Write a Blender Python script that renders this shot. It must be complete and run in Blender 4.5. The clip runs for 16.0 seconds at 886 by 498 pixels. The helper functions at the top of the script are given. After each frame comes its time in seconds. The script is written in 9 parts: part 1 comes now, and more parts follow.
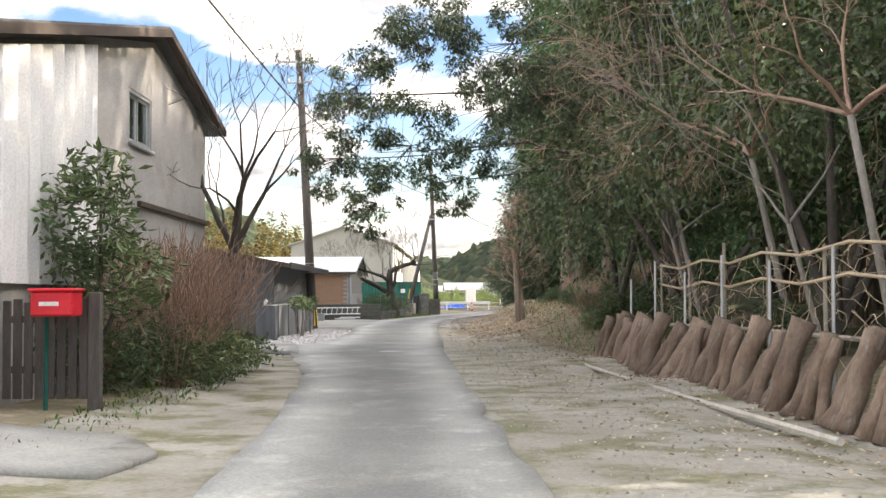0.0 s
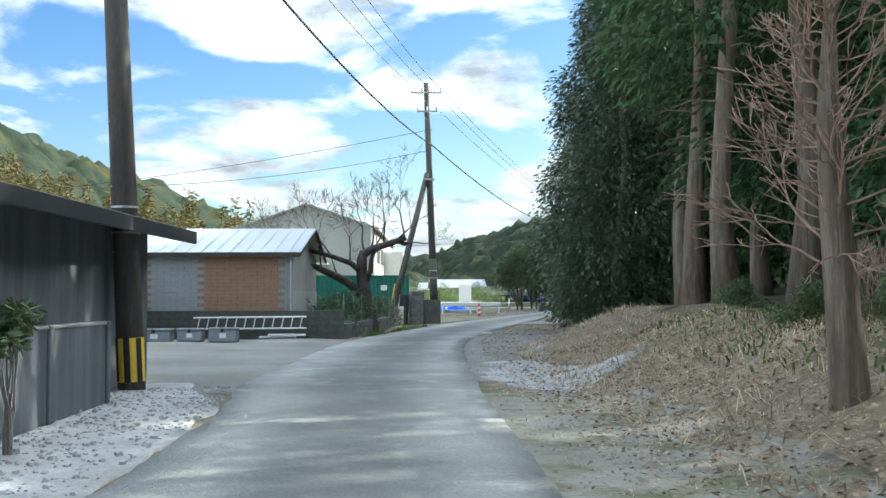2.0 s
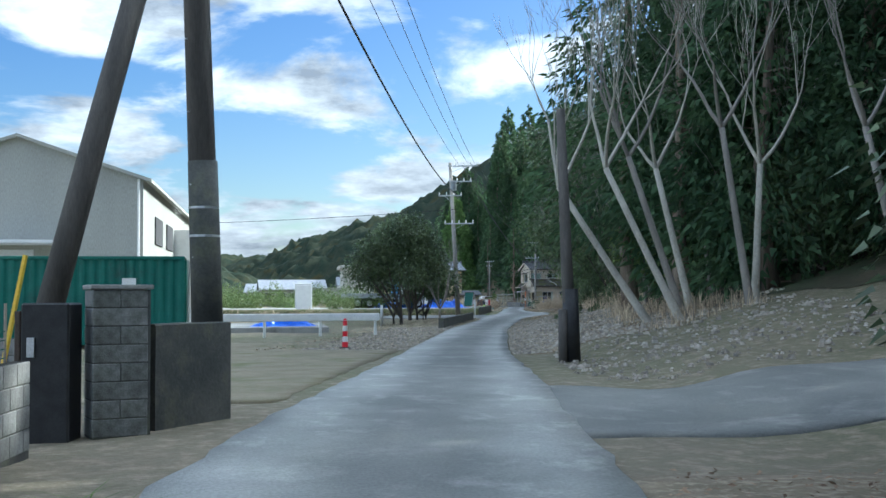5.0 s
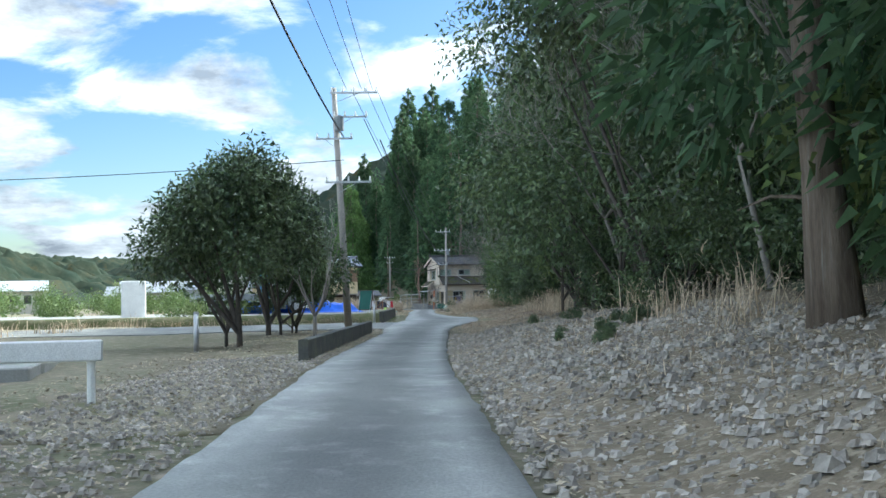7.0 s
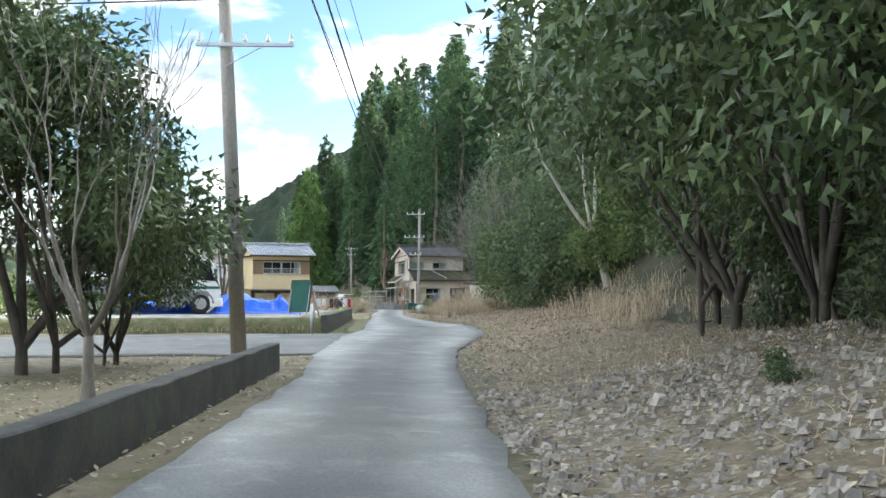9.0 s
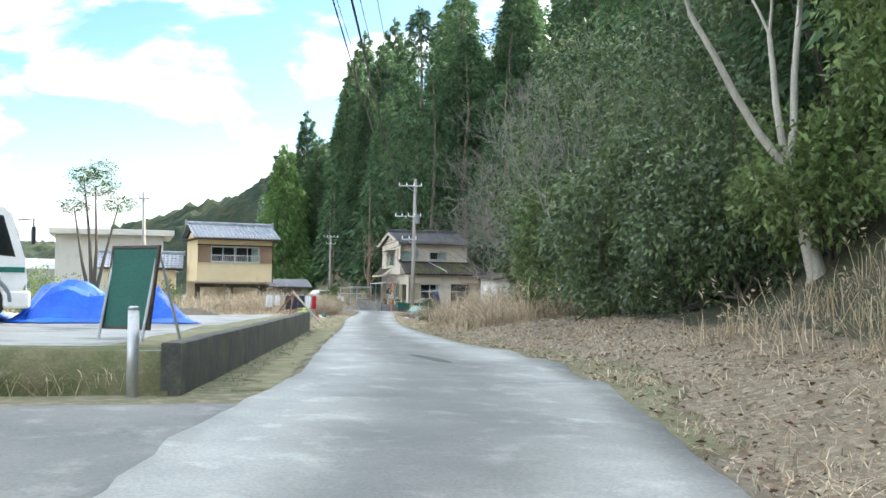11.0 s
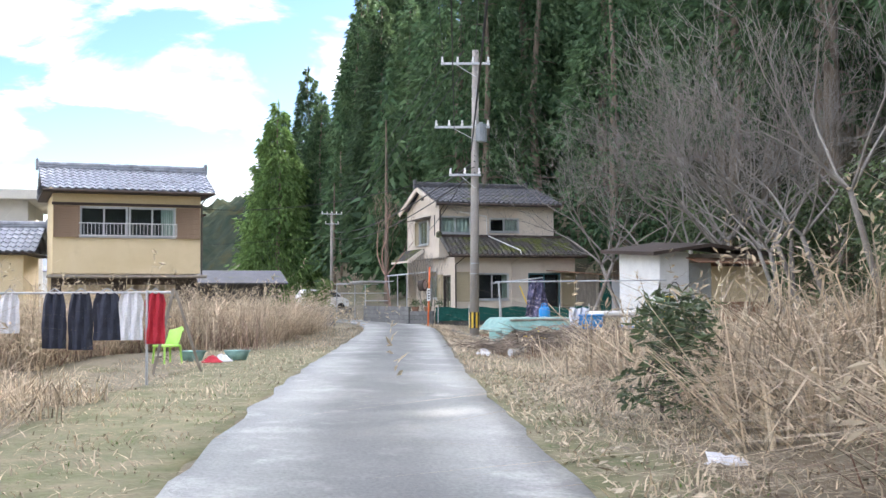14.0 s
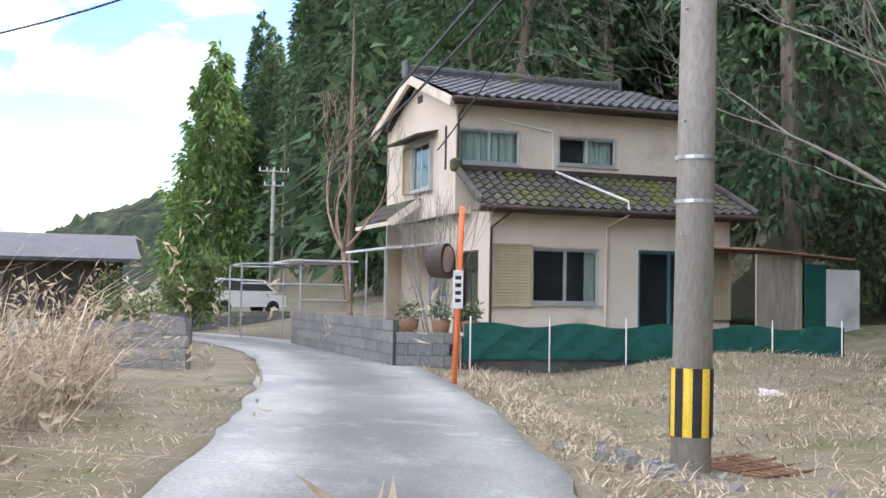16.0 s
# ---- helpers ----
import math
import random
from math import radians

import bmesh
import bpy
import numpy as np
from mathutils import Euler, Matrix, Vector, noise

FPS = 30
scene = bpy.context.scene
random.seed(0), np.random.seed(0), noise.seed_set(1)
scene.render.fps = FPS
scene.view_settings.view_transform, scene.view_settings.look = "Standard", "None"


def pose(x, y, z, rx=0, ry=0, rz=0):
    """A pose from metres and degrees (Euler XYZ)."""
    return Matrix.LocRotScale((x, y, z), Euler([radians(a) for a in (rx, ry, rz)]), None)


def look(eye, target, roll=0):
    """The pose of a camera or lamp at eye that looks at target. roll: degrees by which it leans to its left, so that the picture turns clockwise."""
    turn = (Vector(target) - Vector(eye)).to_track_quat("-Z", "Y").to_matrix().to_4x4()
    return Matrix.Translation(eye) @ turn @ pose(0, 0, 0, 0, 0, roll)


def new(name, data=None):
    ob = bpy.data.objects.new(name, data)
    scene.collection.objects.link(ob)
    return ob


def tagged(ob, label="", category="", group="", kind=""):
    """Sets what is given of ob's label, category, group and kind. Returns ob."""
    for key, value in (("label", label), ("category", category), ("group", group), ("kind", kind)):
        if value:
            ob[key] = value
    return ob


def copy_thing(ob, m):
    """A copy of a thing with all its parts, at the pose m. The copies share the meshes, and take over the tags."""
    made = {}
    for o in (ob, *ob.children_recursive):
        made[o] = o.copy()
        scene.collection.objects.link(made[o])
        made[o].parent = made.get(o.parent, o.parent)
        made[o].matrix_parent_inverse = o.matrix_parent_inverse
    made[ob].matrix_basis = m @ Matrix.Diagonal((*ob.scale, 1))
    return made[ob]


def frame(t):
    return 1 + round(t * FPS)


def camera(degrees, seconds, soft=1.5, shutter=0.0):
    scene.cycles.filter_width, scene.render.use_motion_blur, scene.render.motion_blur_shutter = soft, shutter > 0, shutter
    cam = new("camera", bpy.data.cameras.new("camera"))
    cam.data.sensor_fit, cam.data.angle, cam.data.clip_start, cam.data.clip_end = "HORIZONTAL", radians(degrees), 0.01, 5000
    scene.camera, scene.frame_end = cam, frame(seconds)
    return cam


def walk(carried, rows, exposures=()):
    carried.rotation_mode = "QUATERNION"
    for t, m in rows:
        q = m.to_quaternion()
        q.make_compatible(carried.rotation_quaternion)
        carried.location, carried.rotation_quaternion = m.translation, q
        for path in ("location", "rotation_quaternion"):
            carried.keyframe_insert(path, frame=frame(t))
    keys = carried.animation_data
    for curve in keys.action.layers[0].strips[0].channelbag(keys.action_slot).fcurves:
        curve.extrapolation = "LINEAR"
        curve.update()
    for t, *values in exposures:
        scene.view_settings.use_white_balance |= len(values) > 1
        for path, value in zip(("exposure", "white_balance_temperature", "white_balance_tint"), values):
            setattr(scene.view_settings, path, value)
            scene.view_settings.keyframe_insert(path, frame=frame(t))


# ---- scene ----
cam = camera(42.6, 16.0)
PATH = [
    (0, (1.4, 0.973, 1.141), (1.366, 2.971, 1.228), -0.3),
    (0.5, (0.922, 8.243, 1.176), (0.898, 10.241, 1.264), -0.6),
    (1, (0.558, 15.335, 1.178), (0.541, 17.333, 1.267), -0.2),
    (1.5, (0.192, 21.861, 1.203), (0.185, 23.859, 1.29), 0.1),
    (2, (-0.069, 28.937, 1.28), (-0.07, 30.935, 1.363), -0.1),
    (2.5, (-0.268, 35.712, 1.271), (-0.261, 37.71, 1.358), 0.2),
    (3, (-0.529, 42.564, 1.266), (-0.504, 44.562, 1.356), 0.2),
    (3.5, (-0.687, 49.605, 1.291), (-0.631, 51.602, 1.385), 0.8),
    (4, (-0.691, 56.594, 1.288), (-0.576, 58.589, 1.383), 0.3),
    (4.5, (-0.284, 63.128, 1.327), (-0.092, 65.117, 1.421), 0.2),
    (5, (0.328, 69.506, 1.374), (0.616, 71.484, 1.461), -0.3),
    (5.2, (0.802, 72.642, 1.352), (1.125, 74.614, 1.438), -0.6),
    (7.3, (5.652, 100.041, 1.28), (6.146, 101.977, 1.369), -0.2),
    (7.5, (6.109, 102.444, 1.382), (6.614, 104.377, 1.466), 0.5),
    (8, (7.51, 109.079, 1.209), (8.026, 111.009, 1.299), 0.1),
    (10.5, (14.594, 140.481, 1.245), (15.134, 142.405, 1.327), 0.4),
    (11, (16.15, 147.196, 1.231), (16.693, 149.119, 1.315), 0.8),
    (11.5, (17.638, 153.605, 1.199), (18.183, 155.527, 1.283), 0.7),
    (12, (19.115, 159.64, 1.175), (19.656, 161.564, 1.257), 0.2),
    (12.5, (20.737, 167.029, 1.152), (21.267, 168.956, 1.233), -0.2),
    (13, (22.255, 174.705, 1.182), (22.775, 176.635, 1.269), 0.0),
    (13.5, (23.716, 181.257, 1.017), (24.224, 183.189, 1.108), 0.0),
    (14, (25.373, 189.009, 1.1), (25.88, 190.942, 1.187), -0.3),
    (14.5, (26.993, 196.469, 1.097), (27.504, 198.4, 1.182), -0.2),
    (15, (28.665, 203.987, 1.166), (29.188, 205.915, 1.25), 0.3),
    (15.5, (30.247, 211.172, 1.19), (30.789, 213.095, 1.27), 0.8),
    (16, (31.847, 218.322, 1.158), (32.404, 220.241, 1.241), 1.0),
]
walk(cam, [(t, look(eye, target, roll)) for t, eye, target, roll in PATH], ((0.0, 2.6, 7600, 13), (1.0, 2.65, 7300, 11), (1.6, 2.4, 6700, 2), (2.3, 2.0, 5800, 0), (5.2, 1.7, 5500, 0), (7.3, 2.15, 5750, 0), (8.0, 2.48, 5900, 2), (8.4, 2.5, 6200, 4), (10.3, 2.75, 6600, 4), (12.5, 2.8, 5900, 2), (14.0, 2.78, 6500, 14), (15.0, 2.78, 6600, 14), (16.0, 3.0, 6600, 14)))

# ---- light ----
SUN_DIR = Vector((0.86, 0.42, 0.62)).normalized()
world = bpy.data.worlds.new("world")
scene.world = world
world.use_nodes = True
wt = world.node_tree
wt.nodes.clear()


def wn(kind, **inputs):
    n = wt.nodes.new(kind)
    for k, v in inputs.items():
        n.inputs[k].default_value = v
    return n


sky = wn("ShaderNodeTexSky")
sky.sky_type, sky.sun_disc = "NISHITA", False
sky.sun_elevation = math.asin(SUN_DIR.z)
sky.sun_rotation = math.atan2(SUN_DIR.x, SUN_DIR.y)
sky.air_density, sky.dust_density, sky.ozone_density = 1.0, 1.2, 2.0
wtc = wn("ShaderNodeTexCoord")
sep = wn("ShaderNodeSeparateXYZ")
wt.links.new(wtc.outputs["Generated"], sep.inputs[0])
zadd = wn("ShaderNodeMath")
zadd.operation = "ADD"
zadd.inputs[1].default_value = 0.22
wt.links.new(sep.outputs["Z"], zadd.inputs[0])
comb = wn("ShaderNodeCombineXYZ")
for axis in ("X", "Y"):
    div = wn("ShaderNodeMath")
    div.operation = "DIVIDE"
    wt.links.new(sep.outputs[axis], div.inputs[0])
    wt.links.new(zadd.outputs[0], div.inputs[1])
    wt.links.new(div.outputs[0], comb.inputs[axis])
cl = wn("ShaderNodeTexNoise", Scale=1.9, Detail=9.0, Roughness=0.57, Distortion=0.35)
wt.links.new(comb.outputs[0], cl.inputs["Vector"])
mask = wn("ShaderNodeMapRange")
mask.interpolation_type = "SMOOTHSTEP"
for k, v in (("From Min", 0.45), ("From Max", 0.56)):
    mask.inputs[k].default_value = v
wt.links.new(cl.outputs["Fac"], mask.inputs["Value"])
shade = wn("ShaderNodeTexNoise", Scale=3.3, Detail=7.0, Roughness=0.62)
wt.links.new(comb.outputs[0], shade.inputs["Vector"])
ramp = wn("ShaderNodeValToRGB")
ramp.color_ramp.elements[0].position, ramp.color_ramp.elements[0].color = 0.40, (5.6, 5.7, 5.9, 1)
ramp.color_ramp.elements[1].position, ramp.color_ramp.elements[1].color = 0.66, (2.0, 2.15, 2.45, 1)
wt.links.new(shade.outputs["Fac"], ramp.inputs["Fac"])
# an overcast part of the sky is about three times brighter overhead than at the horizon
rise = wn("ShaderNodeMapRange")
for k, v in (("From Min", 0.0), ("From Max", 1.0), ("To Min", 0.6), ("To Max", 2.2)):
    rise.inputs[k].default_value = v
wt.links.new(sep.outputs["Z"], rise.inputs["Value"])
mixc = wn("ShaderNodeMix")
mixc.data_type = "RGBA"
wt.links.new(mask.outputs[0], mixc.inputs["Factor"])
tone = wn("ShaderNodeHueSaturation", Hue=0.512, Saturation=1.35, Value=0.62)
wt.links.new(sky.outputs[0], tone.inputs["Color"])
wt.links.new(tone.outputs[0], mixc.inputs["A"])
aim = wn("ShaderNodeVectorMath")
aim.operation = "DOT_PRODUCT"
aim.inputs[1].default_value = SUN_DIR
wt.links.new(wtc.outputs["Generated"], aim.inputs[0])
# clouds near the sun and opposite it brightened, added light for ground and woods
sun_fill = wn("ShaderNodeMapRange")
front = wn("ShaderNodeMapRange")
for node, table in ((sun_fill, (("From Min", 0.66), ("From Max", 1.0), ("To Min", 1.0), ("To Max", 8.0))), (front, (("From Min", -0.05), ("From Max", -0.8), ("To Min", 0.0), ("To Max", 2.4)))):
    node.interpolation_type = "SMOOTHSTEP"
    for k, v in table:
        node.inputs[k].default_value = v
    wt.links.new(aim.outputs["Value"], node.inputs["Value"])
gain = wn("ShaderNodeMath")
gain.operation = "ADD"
wt.links.new(sun_fill.outputs[0], gain.inputs[0])
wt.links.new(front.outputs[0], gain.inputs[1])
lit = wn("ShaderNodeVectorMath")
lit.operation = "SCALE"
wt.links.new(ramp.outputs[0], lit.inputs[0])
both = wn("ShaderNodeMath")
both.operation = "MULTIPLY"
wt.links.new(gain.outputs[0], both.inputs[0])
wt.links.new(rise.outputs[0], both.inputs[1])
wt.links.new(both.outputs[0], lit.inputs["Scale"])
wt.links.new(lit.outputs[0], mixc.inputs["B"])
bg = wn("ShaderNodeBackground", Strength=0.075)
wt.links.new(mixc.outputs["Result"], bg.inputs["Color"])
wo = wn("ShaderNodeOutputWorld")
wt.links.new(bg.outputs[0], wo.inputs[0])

sun = new("sun", bpy.data.lights.new("sun", "SUN"))
sun.data.energy, sun.data.angle, sun.data.color = 3.0, radians(0.6), (1.0, 0.93, 0.82)
sun.matrix_world = look(SUN_DIR * 100, (0, 0, 0))

# ---- mesh tools ----
rnd = random.Random(7)


class Geo:
    """Vertices and faces gathered for one mesh."""

    def __init__(self):
        self.v, self.f = [], []

    def poly(self, *pts):
        n = len(self.v)
        self.v.extend(tuple(p) for p in pts)
        self.f.append(tuple(range(n, n + len(pts))))

    def box(self, x0, y0, z0, x1, y1, z1, c=0.0, m=None):
        """A box, its edges cut by c, moved by the matrix m."""
        start = len(self.v)
        x0, x1 = min(x0, x1), max(x0, x1)
        y0, y1 = min(y0, y1), max(y0, y1)
        z0, z1 = min(z0, z1), max(z0, z1)
        c = min(c, (x1 - x0) * 0.3, (y1 - y0) * 0.3, (z1 - z0) * 0.3)
        if c <= 0:
            p = [(x, y, z) for z in (z0, z1) for y in (y0, y1) for x in (x0, x1)]
            f = [(0, 2, 3, 1), (4, 5, 7, 6), (0, 1, 5, 4), (2, 6, 7, 3), (0, 4, 6, 2), (1, 3, 7, 5)]
        else:
            p, key = [], {}
            for i, x in enumerate((x0, x1)):
                for j, y in enumerate((y0, y1)):
                    for k, z in enumerate((z0, z1)):
                        a, b, d = x + c * (1 - 2 * i), y + c * (1 - 2 * j), z + c * (1 - 2 * k)
                        for axis, q in enumerate(((x, b, d), (a, y, d), (a, b, z))):
                            key[i, j, k, axis] = len(p)
                            p.append(q)
            f = []
            for s in (0, 1):
                ring = [(0, 0), (1, 0), (1, 1), (0, 1)]
                for axis in range(3):
                    idx = []
                    for a, b in ring:
                        t = [a, b]
                        t.insert(axis, s)
                        idx.append(key[t[0], t[1], t[2], axis])
                    flip = (s == 0) != (axis == 1)
                    f.append(tuple(idx[::-1] if flip else idx))
            for axis in range(3):
                o1, o2 = [n for n in range(3) if n != axis]
                for a in (0, 1):
                    for b in (0, 1):
                        t0, t1 = [0, 0, 0], [0, 0, 0]
                        t0[o1] = t1[o1] = a
                        t0[o2] = t1[o2] = b
                        t1[axis] = 1
                        f.append((key[t0[0], t0[1], t0[2], o1], key[t1[0], t1[1], t1[2], o1], key[t1[0], t1[1], t1[2], o2], key[t0[0], t0[1], t0[2], o2]))
            for i in (0, 1):
                for j in (0, 1):
                    for k in (0, 1):
                        f.append(tuple(key[i, j, k, a] for a in range(3)))
        if m is not None:
            p = [tuple(m @ Vector(q)) for q in p]
        self.v.extend(p)
        self.f.extend(tuple(start + i for i in q) for q in f)
        return self

    def tube(self, pts, radii, n=6, cap=True):
        """A tapered tube along points."""
        pts = [Vector(p) for p in pts]
        if not hasattr(radii, "__len__"):
            radii = [radii] * len(pts)
        rings = []
        side = None
        for i, p in enumerate(pts):
            d = (pts[min(i + 1, len(pts) - 1)] - pts[max(i - 1, 0)]).normalized()
            if side is None:
                side = d.orthogonal().normalized()
            side = side - d * side.dot(d)
            side = side.normalized() if side.length > 1e-5 else d.orthogonal().normalized()
            up = d.cross(side)
            start = len(self.v)
            for k in range(n):
                a = 2 * math.pi * k / n
                self.v.append(tuple(p + (side * math.cos(a) + up * math.sin(a)) * radii[i]))
            rings.append(start)
        for a, b in zip(rings, rings[1:]):
            for k in range(n):
                self.f.append((a + k, a + (k + 1) % n, b + (k + 1) % n, b + k))
        if cap:
            self.f.append(tuple(rings[0] + k for k in range(n))[::-1])
            self.f.append(tuple(rings[-1] + k for k in range(n)))
        return self

    def sheet(self, rows, thick=0.0):
        """A grid of points, given row by row; thick: closed below by that depth."""
        start, w, h = len(self.v), len(rows[0]), len(rows)
        for r in rows:
            self.v.extend(tuple(p) for p in r)
        for j in range(h - 1):
            for i in range(w - 1):
                a = start + j * w + i
                self.f.append((a, a + 1, a + w + 1, a + w))
        if thick:
            low = len(self.v)
            for r in rows:
                self.v.extend((p[0], p[1], p[2] - thick) for p in r)
            for j in range(h - 1):
                for i in range(w - 1):
                    a = low + j * w + i
                    self.f.append((a + w, a + w + 1, a + 1, a))
            edge = [i for i in range(w)] + [j * w + w - 1 for j in range(1, h)] + [(h - 1) * w + i for i in range(w - 2, -1, -1)] + [j * w for j in range(h - 2, 0, -1)]
            for a, b in zip(edge, edge[1:] + edge[:1]):
                self.f.append((start + b, start + a, low + a, low + b))
        return self

    def wall(self, x0, x1, z0, z1, y0, y1, holes=()):
        """A wall along x from y0 to y1, one piece, with rectangular holes (xa, xb, za, zb) through it."""
        xs = sorted({x0, x1, *[h[0] for h in holes], *[h[1] for h in holes]})
        zs = sorted({z0, z1, *[h[2] for h in holes], *[h[3] for h in holes]})
        key = {}

        def at_(i, j, y):
            if (i, j, y) not in key:
                key[i, j, y] = len(self.v)
                self.v.append((xs[i], y, zs[j]))
            return key[i, j, y]

        solid = {(i, j) for i in range(len(xs) - 1) for j in range(len(zs) - 1) if not any(h[0] <= xs[i] and h[1] >= xs[i + 1] and h[2] <= zs[j] and h[3] >= zs[j + 1] for h in holes)}
        for i, j in solid:
            self.f.append((at_(i, j, y0), at_(i + 1, j, y0), at_(i + 1, j + 1, y0), at_(i, j + 1, y0)))
            self.f.append((at_(i, j, y1), at_(i, j + 1, y1), at_(i + 1, j + 1, y1), at_(i + 1, j, y1)))
            for di, dj, a, b in ((-1, 0, (i, j + 1), (i, j)), (1, 0, (i + 1, j), (i + 1, j + 1)), (0, -1, (i, j), (i + 1, j)), (0, 1, (i + 1, j + 1), (i, j + 1))):
                if (i + di, j + dj) not in solid:
                    self.f.append((at_(*b, y0), at_(*a, y0), at_(*a, y1), at_(*b, y1)))
        return self

    def mesh(self, name, smooth=False):
        me = bpy.data.meshes.new(name)
        me.from_pydata(self.v, [], self.f)
        if smooth:
            me.polygons.foreach_set("use_smooth", [True] * len(me.polygons))
        me.update()
        return me


def part(name, geo, material, parent=None, label="", smooth=False):
    ob = new(name, geo if isinstance(geo, bpy.types.Mesh) else geo.mesh(name, smooth))
    if not ob.data.materials:
        ob.data.materials.append(material)
    ob.parent = parent
    return tagged(ob, label)


def thing(name, m, label, category, group="", kind=""):
    ob = new(name)
    ob.matrix_basis = m
    ob.empty_display_size = 0.2
    return tagged(ob, label, category, group, kind)


def struct(name, geo, material, label="", category="", smooth=False, kind="structure"):
    return tagged(part(name, geo, material, None, label, smooth), label, category, "", kind)


# ---- materials ----
def mat(name, c1, c2, scale=3.0, rough=0.8, bump=0.2, fine=40.0, metal=0.0, island=0.0, rand=0.0, stretch=(1, 1, 1), spec=0.3, translucent=0.0, stain=None):
    """Two colours mixed by broad noise, grain by fine noise, relief, and spread from piece to piece."""
    ma = bpy.data.materials.new(name)
    ma.use_nodes = True
    nt = ma.node_tree
    b = nt.nodes["Principled BSDF"]
    b.inputs["Metallic"].default_value = metal
    b.inputs["Specular IOR Level"].default_value = spec
    co = nt.nodes.new("ShaderNodeTexCoord")
    mp = nt.nodes.new("ShaderNodeMapping")
    mp.inputs["Scale"].default_value = stretch
    nt.links.new(co.outputs["Object"], mp.inputs[0])

    def noise_node(s, detail=4.0, r=0.6):
        n = nt.nodes.new("ShaderNodeTexNoise")
        n.inputs["Scale"].default_value, n.inputs["Detail"].default_value, n.inputs["Roughness"].default_value = s, detail, r
        nt.links.new(mp.outputs[0], n.inputs["Vector"])
        return n

    big, small = noise_node(scale), noise_node(fine, 3.0, 0.7)
    ra = nt.nodes.new("ShaderNodeMapRange")
    ra.inputs["From Min"].default_value, ra.inputs["From Max"].default_value = 0.36, 0.64
    nt.links.new(big.outputs["Fac"], ra.inputs["Value"])
    mx = nt.nodes.new("ShaderNodeMix")
    mx.data_type = "RGBA"
    mx.inputs["A"].default_value, mx.inputs["B"].default_value = (*c1, 1), (*c2, 1)
    nt.links.new(ra.outputs[0], mx.inputs["Factor"])
    out = mx.outputs["Result"]
    if stain:
        colour, sc, lo, hi = stain
        st = noise_node(sc, 6.0, 0.65)
        rs = nt.nodes.new("ShaderNodeMapRange")
        rs.inputs["From Min"].default_value, rs.inputs["From Max"].default_value = lo, hi
        nt.links.new(st.outputs["Fac"], rs.inputs["Value"])
        ms = nt.nodes.new("ShaderNodeMix")
        ms.data_type = "RGBA"
        ms.inputs["B"].default_value = (*colour, 1)
        nt.links.new(rs.outputs[0], ms.inputs["Factor"])
        nt.links.new(out, ms.inputs["A"])
        out = ms.outputs["Result"]
    hsv = nt.nodes.new("ShaderNodeHueSaturation")
    nt.links.new(out, hsv.inputs["Color"])
    val = nt.nodes.new("ShaderNodeMapRange")
    val.inputs["From Min"].default_value, val.inputs["From Max"].default_value = 0.3, 0.7
    val.inputs["To Min"].default_value, val.inputs["To Max"].default_value = 0.82, 1.18
    nt.links.new(small.outputs["Fac"], val.inputs["Value"])
    last = val.outputs[0]
    for amount, node, socket in ((island, "ShaderNodeNewGeometry", "Random Per Island"), (rand, "ShaderNodeObjectInfo", "Random")):
        if amount:
            gi = nt.nodes.new(node)
            r2 = nt.nodes.new("ShaderNodeMapRange")
            r2.inputs["To Min"].default_value, r2.inputs["To Max"].default_value = 1 - amount, 1 + amount
            nt.links.new(gi.outputs[socket], r2.inputs["Value"])
            mu = nt.nodes.new("ShaderNodeMath")
            mu.operation = "MULTIPLY"
            nt.links.new(last, mu.inputs[0])
            nt.links.new(r2.outputs[0], mu.inputs[1])
            last = mu.outputs[0]
    nt.links.new(last, hsv.inputs["Value"])
    nt.links.new(hsv.outputs[0], b.inputs["Base Color"])
    rr = nt.nodes.new("ShaderNodeMapRange")
    rr.inputs["To Min"].default_value, rr.inputs["To Max"].default_value = max(0.05, rough - 0.15), min(1.0, rough + 0.12)
    nt.links.new(big.outputs["Fac"], rr.inputs["Value"])
    nt.links.new(rr.outputs[0], b.inputs["Roughness"])
    if bump:
        bp = nt.nodes.new("ShaderNodeBump")
        bp.inputs["Strength"].default_value, bp.inputs["Distance"].default_value = bump, 0.02
        nt.links.new(small.outputs["Fac"], bp.inputs["Height"])
        nt.links.new(bp.outputs[0], b.inputs["Normal"])
    if translucent:
        tr = nt.nodes.new("ShaderNodeBsdfTranslucent")
        nt.links.new(hsv.outputs[0], tr.inputs["Color"])
        sh = nt.nodes.new("ShaderNodeMixShader")
        sh.inputs[0].default_value = translucent
        nt.links.new(b.outputs[0], sh.inputs[1])
        nt.links.new(tr.outputs[0], sh.inputs[2])
        nt.links.new(sh.outputs[0], nt.nodes["Material Output"].inputs[0])
    return ma


def glass_mat(name, tint, rough=0.05):
    ma = bpy.data.materials.new(name)
    ma.use_nodes = True
    b = ma.node_tree.nodes["Principled BSDF"]
    b.inputs["Base Color"].default_value = (*tint, 1)
    b.inputs["Roughness"].default_value = rough
    b.inputs["Transmission Weight"].default_value = 1.0
    b.inputs["IOR"].default_value = 1.45
    return ma


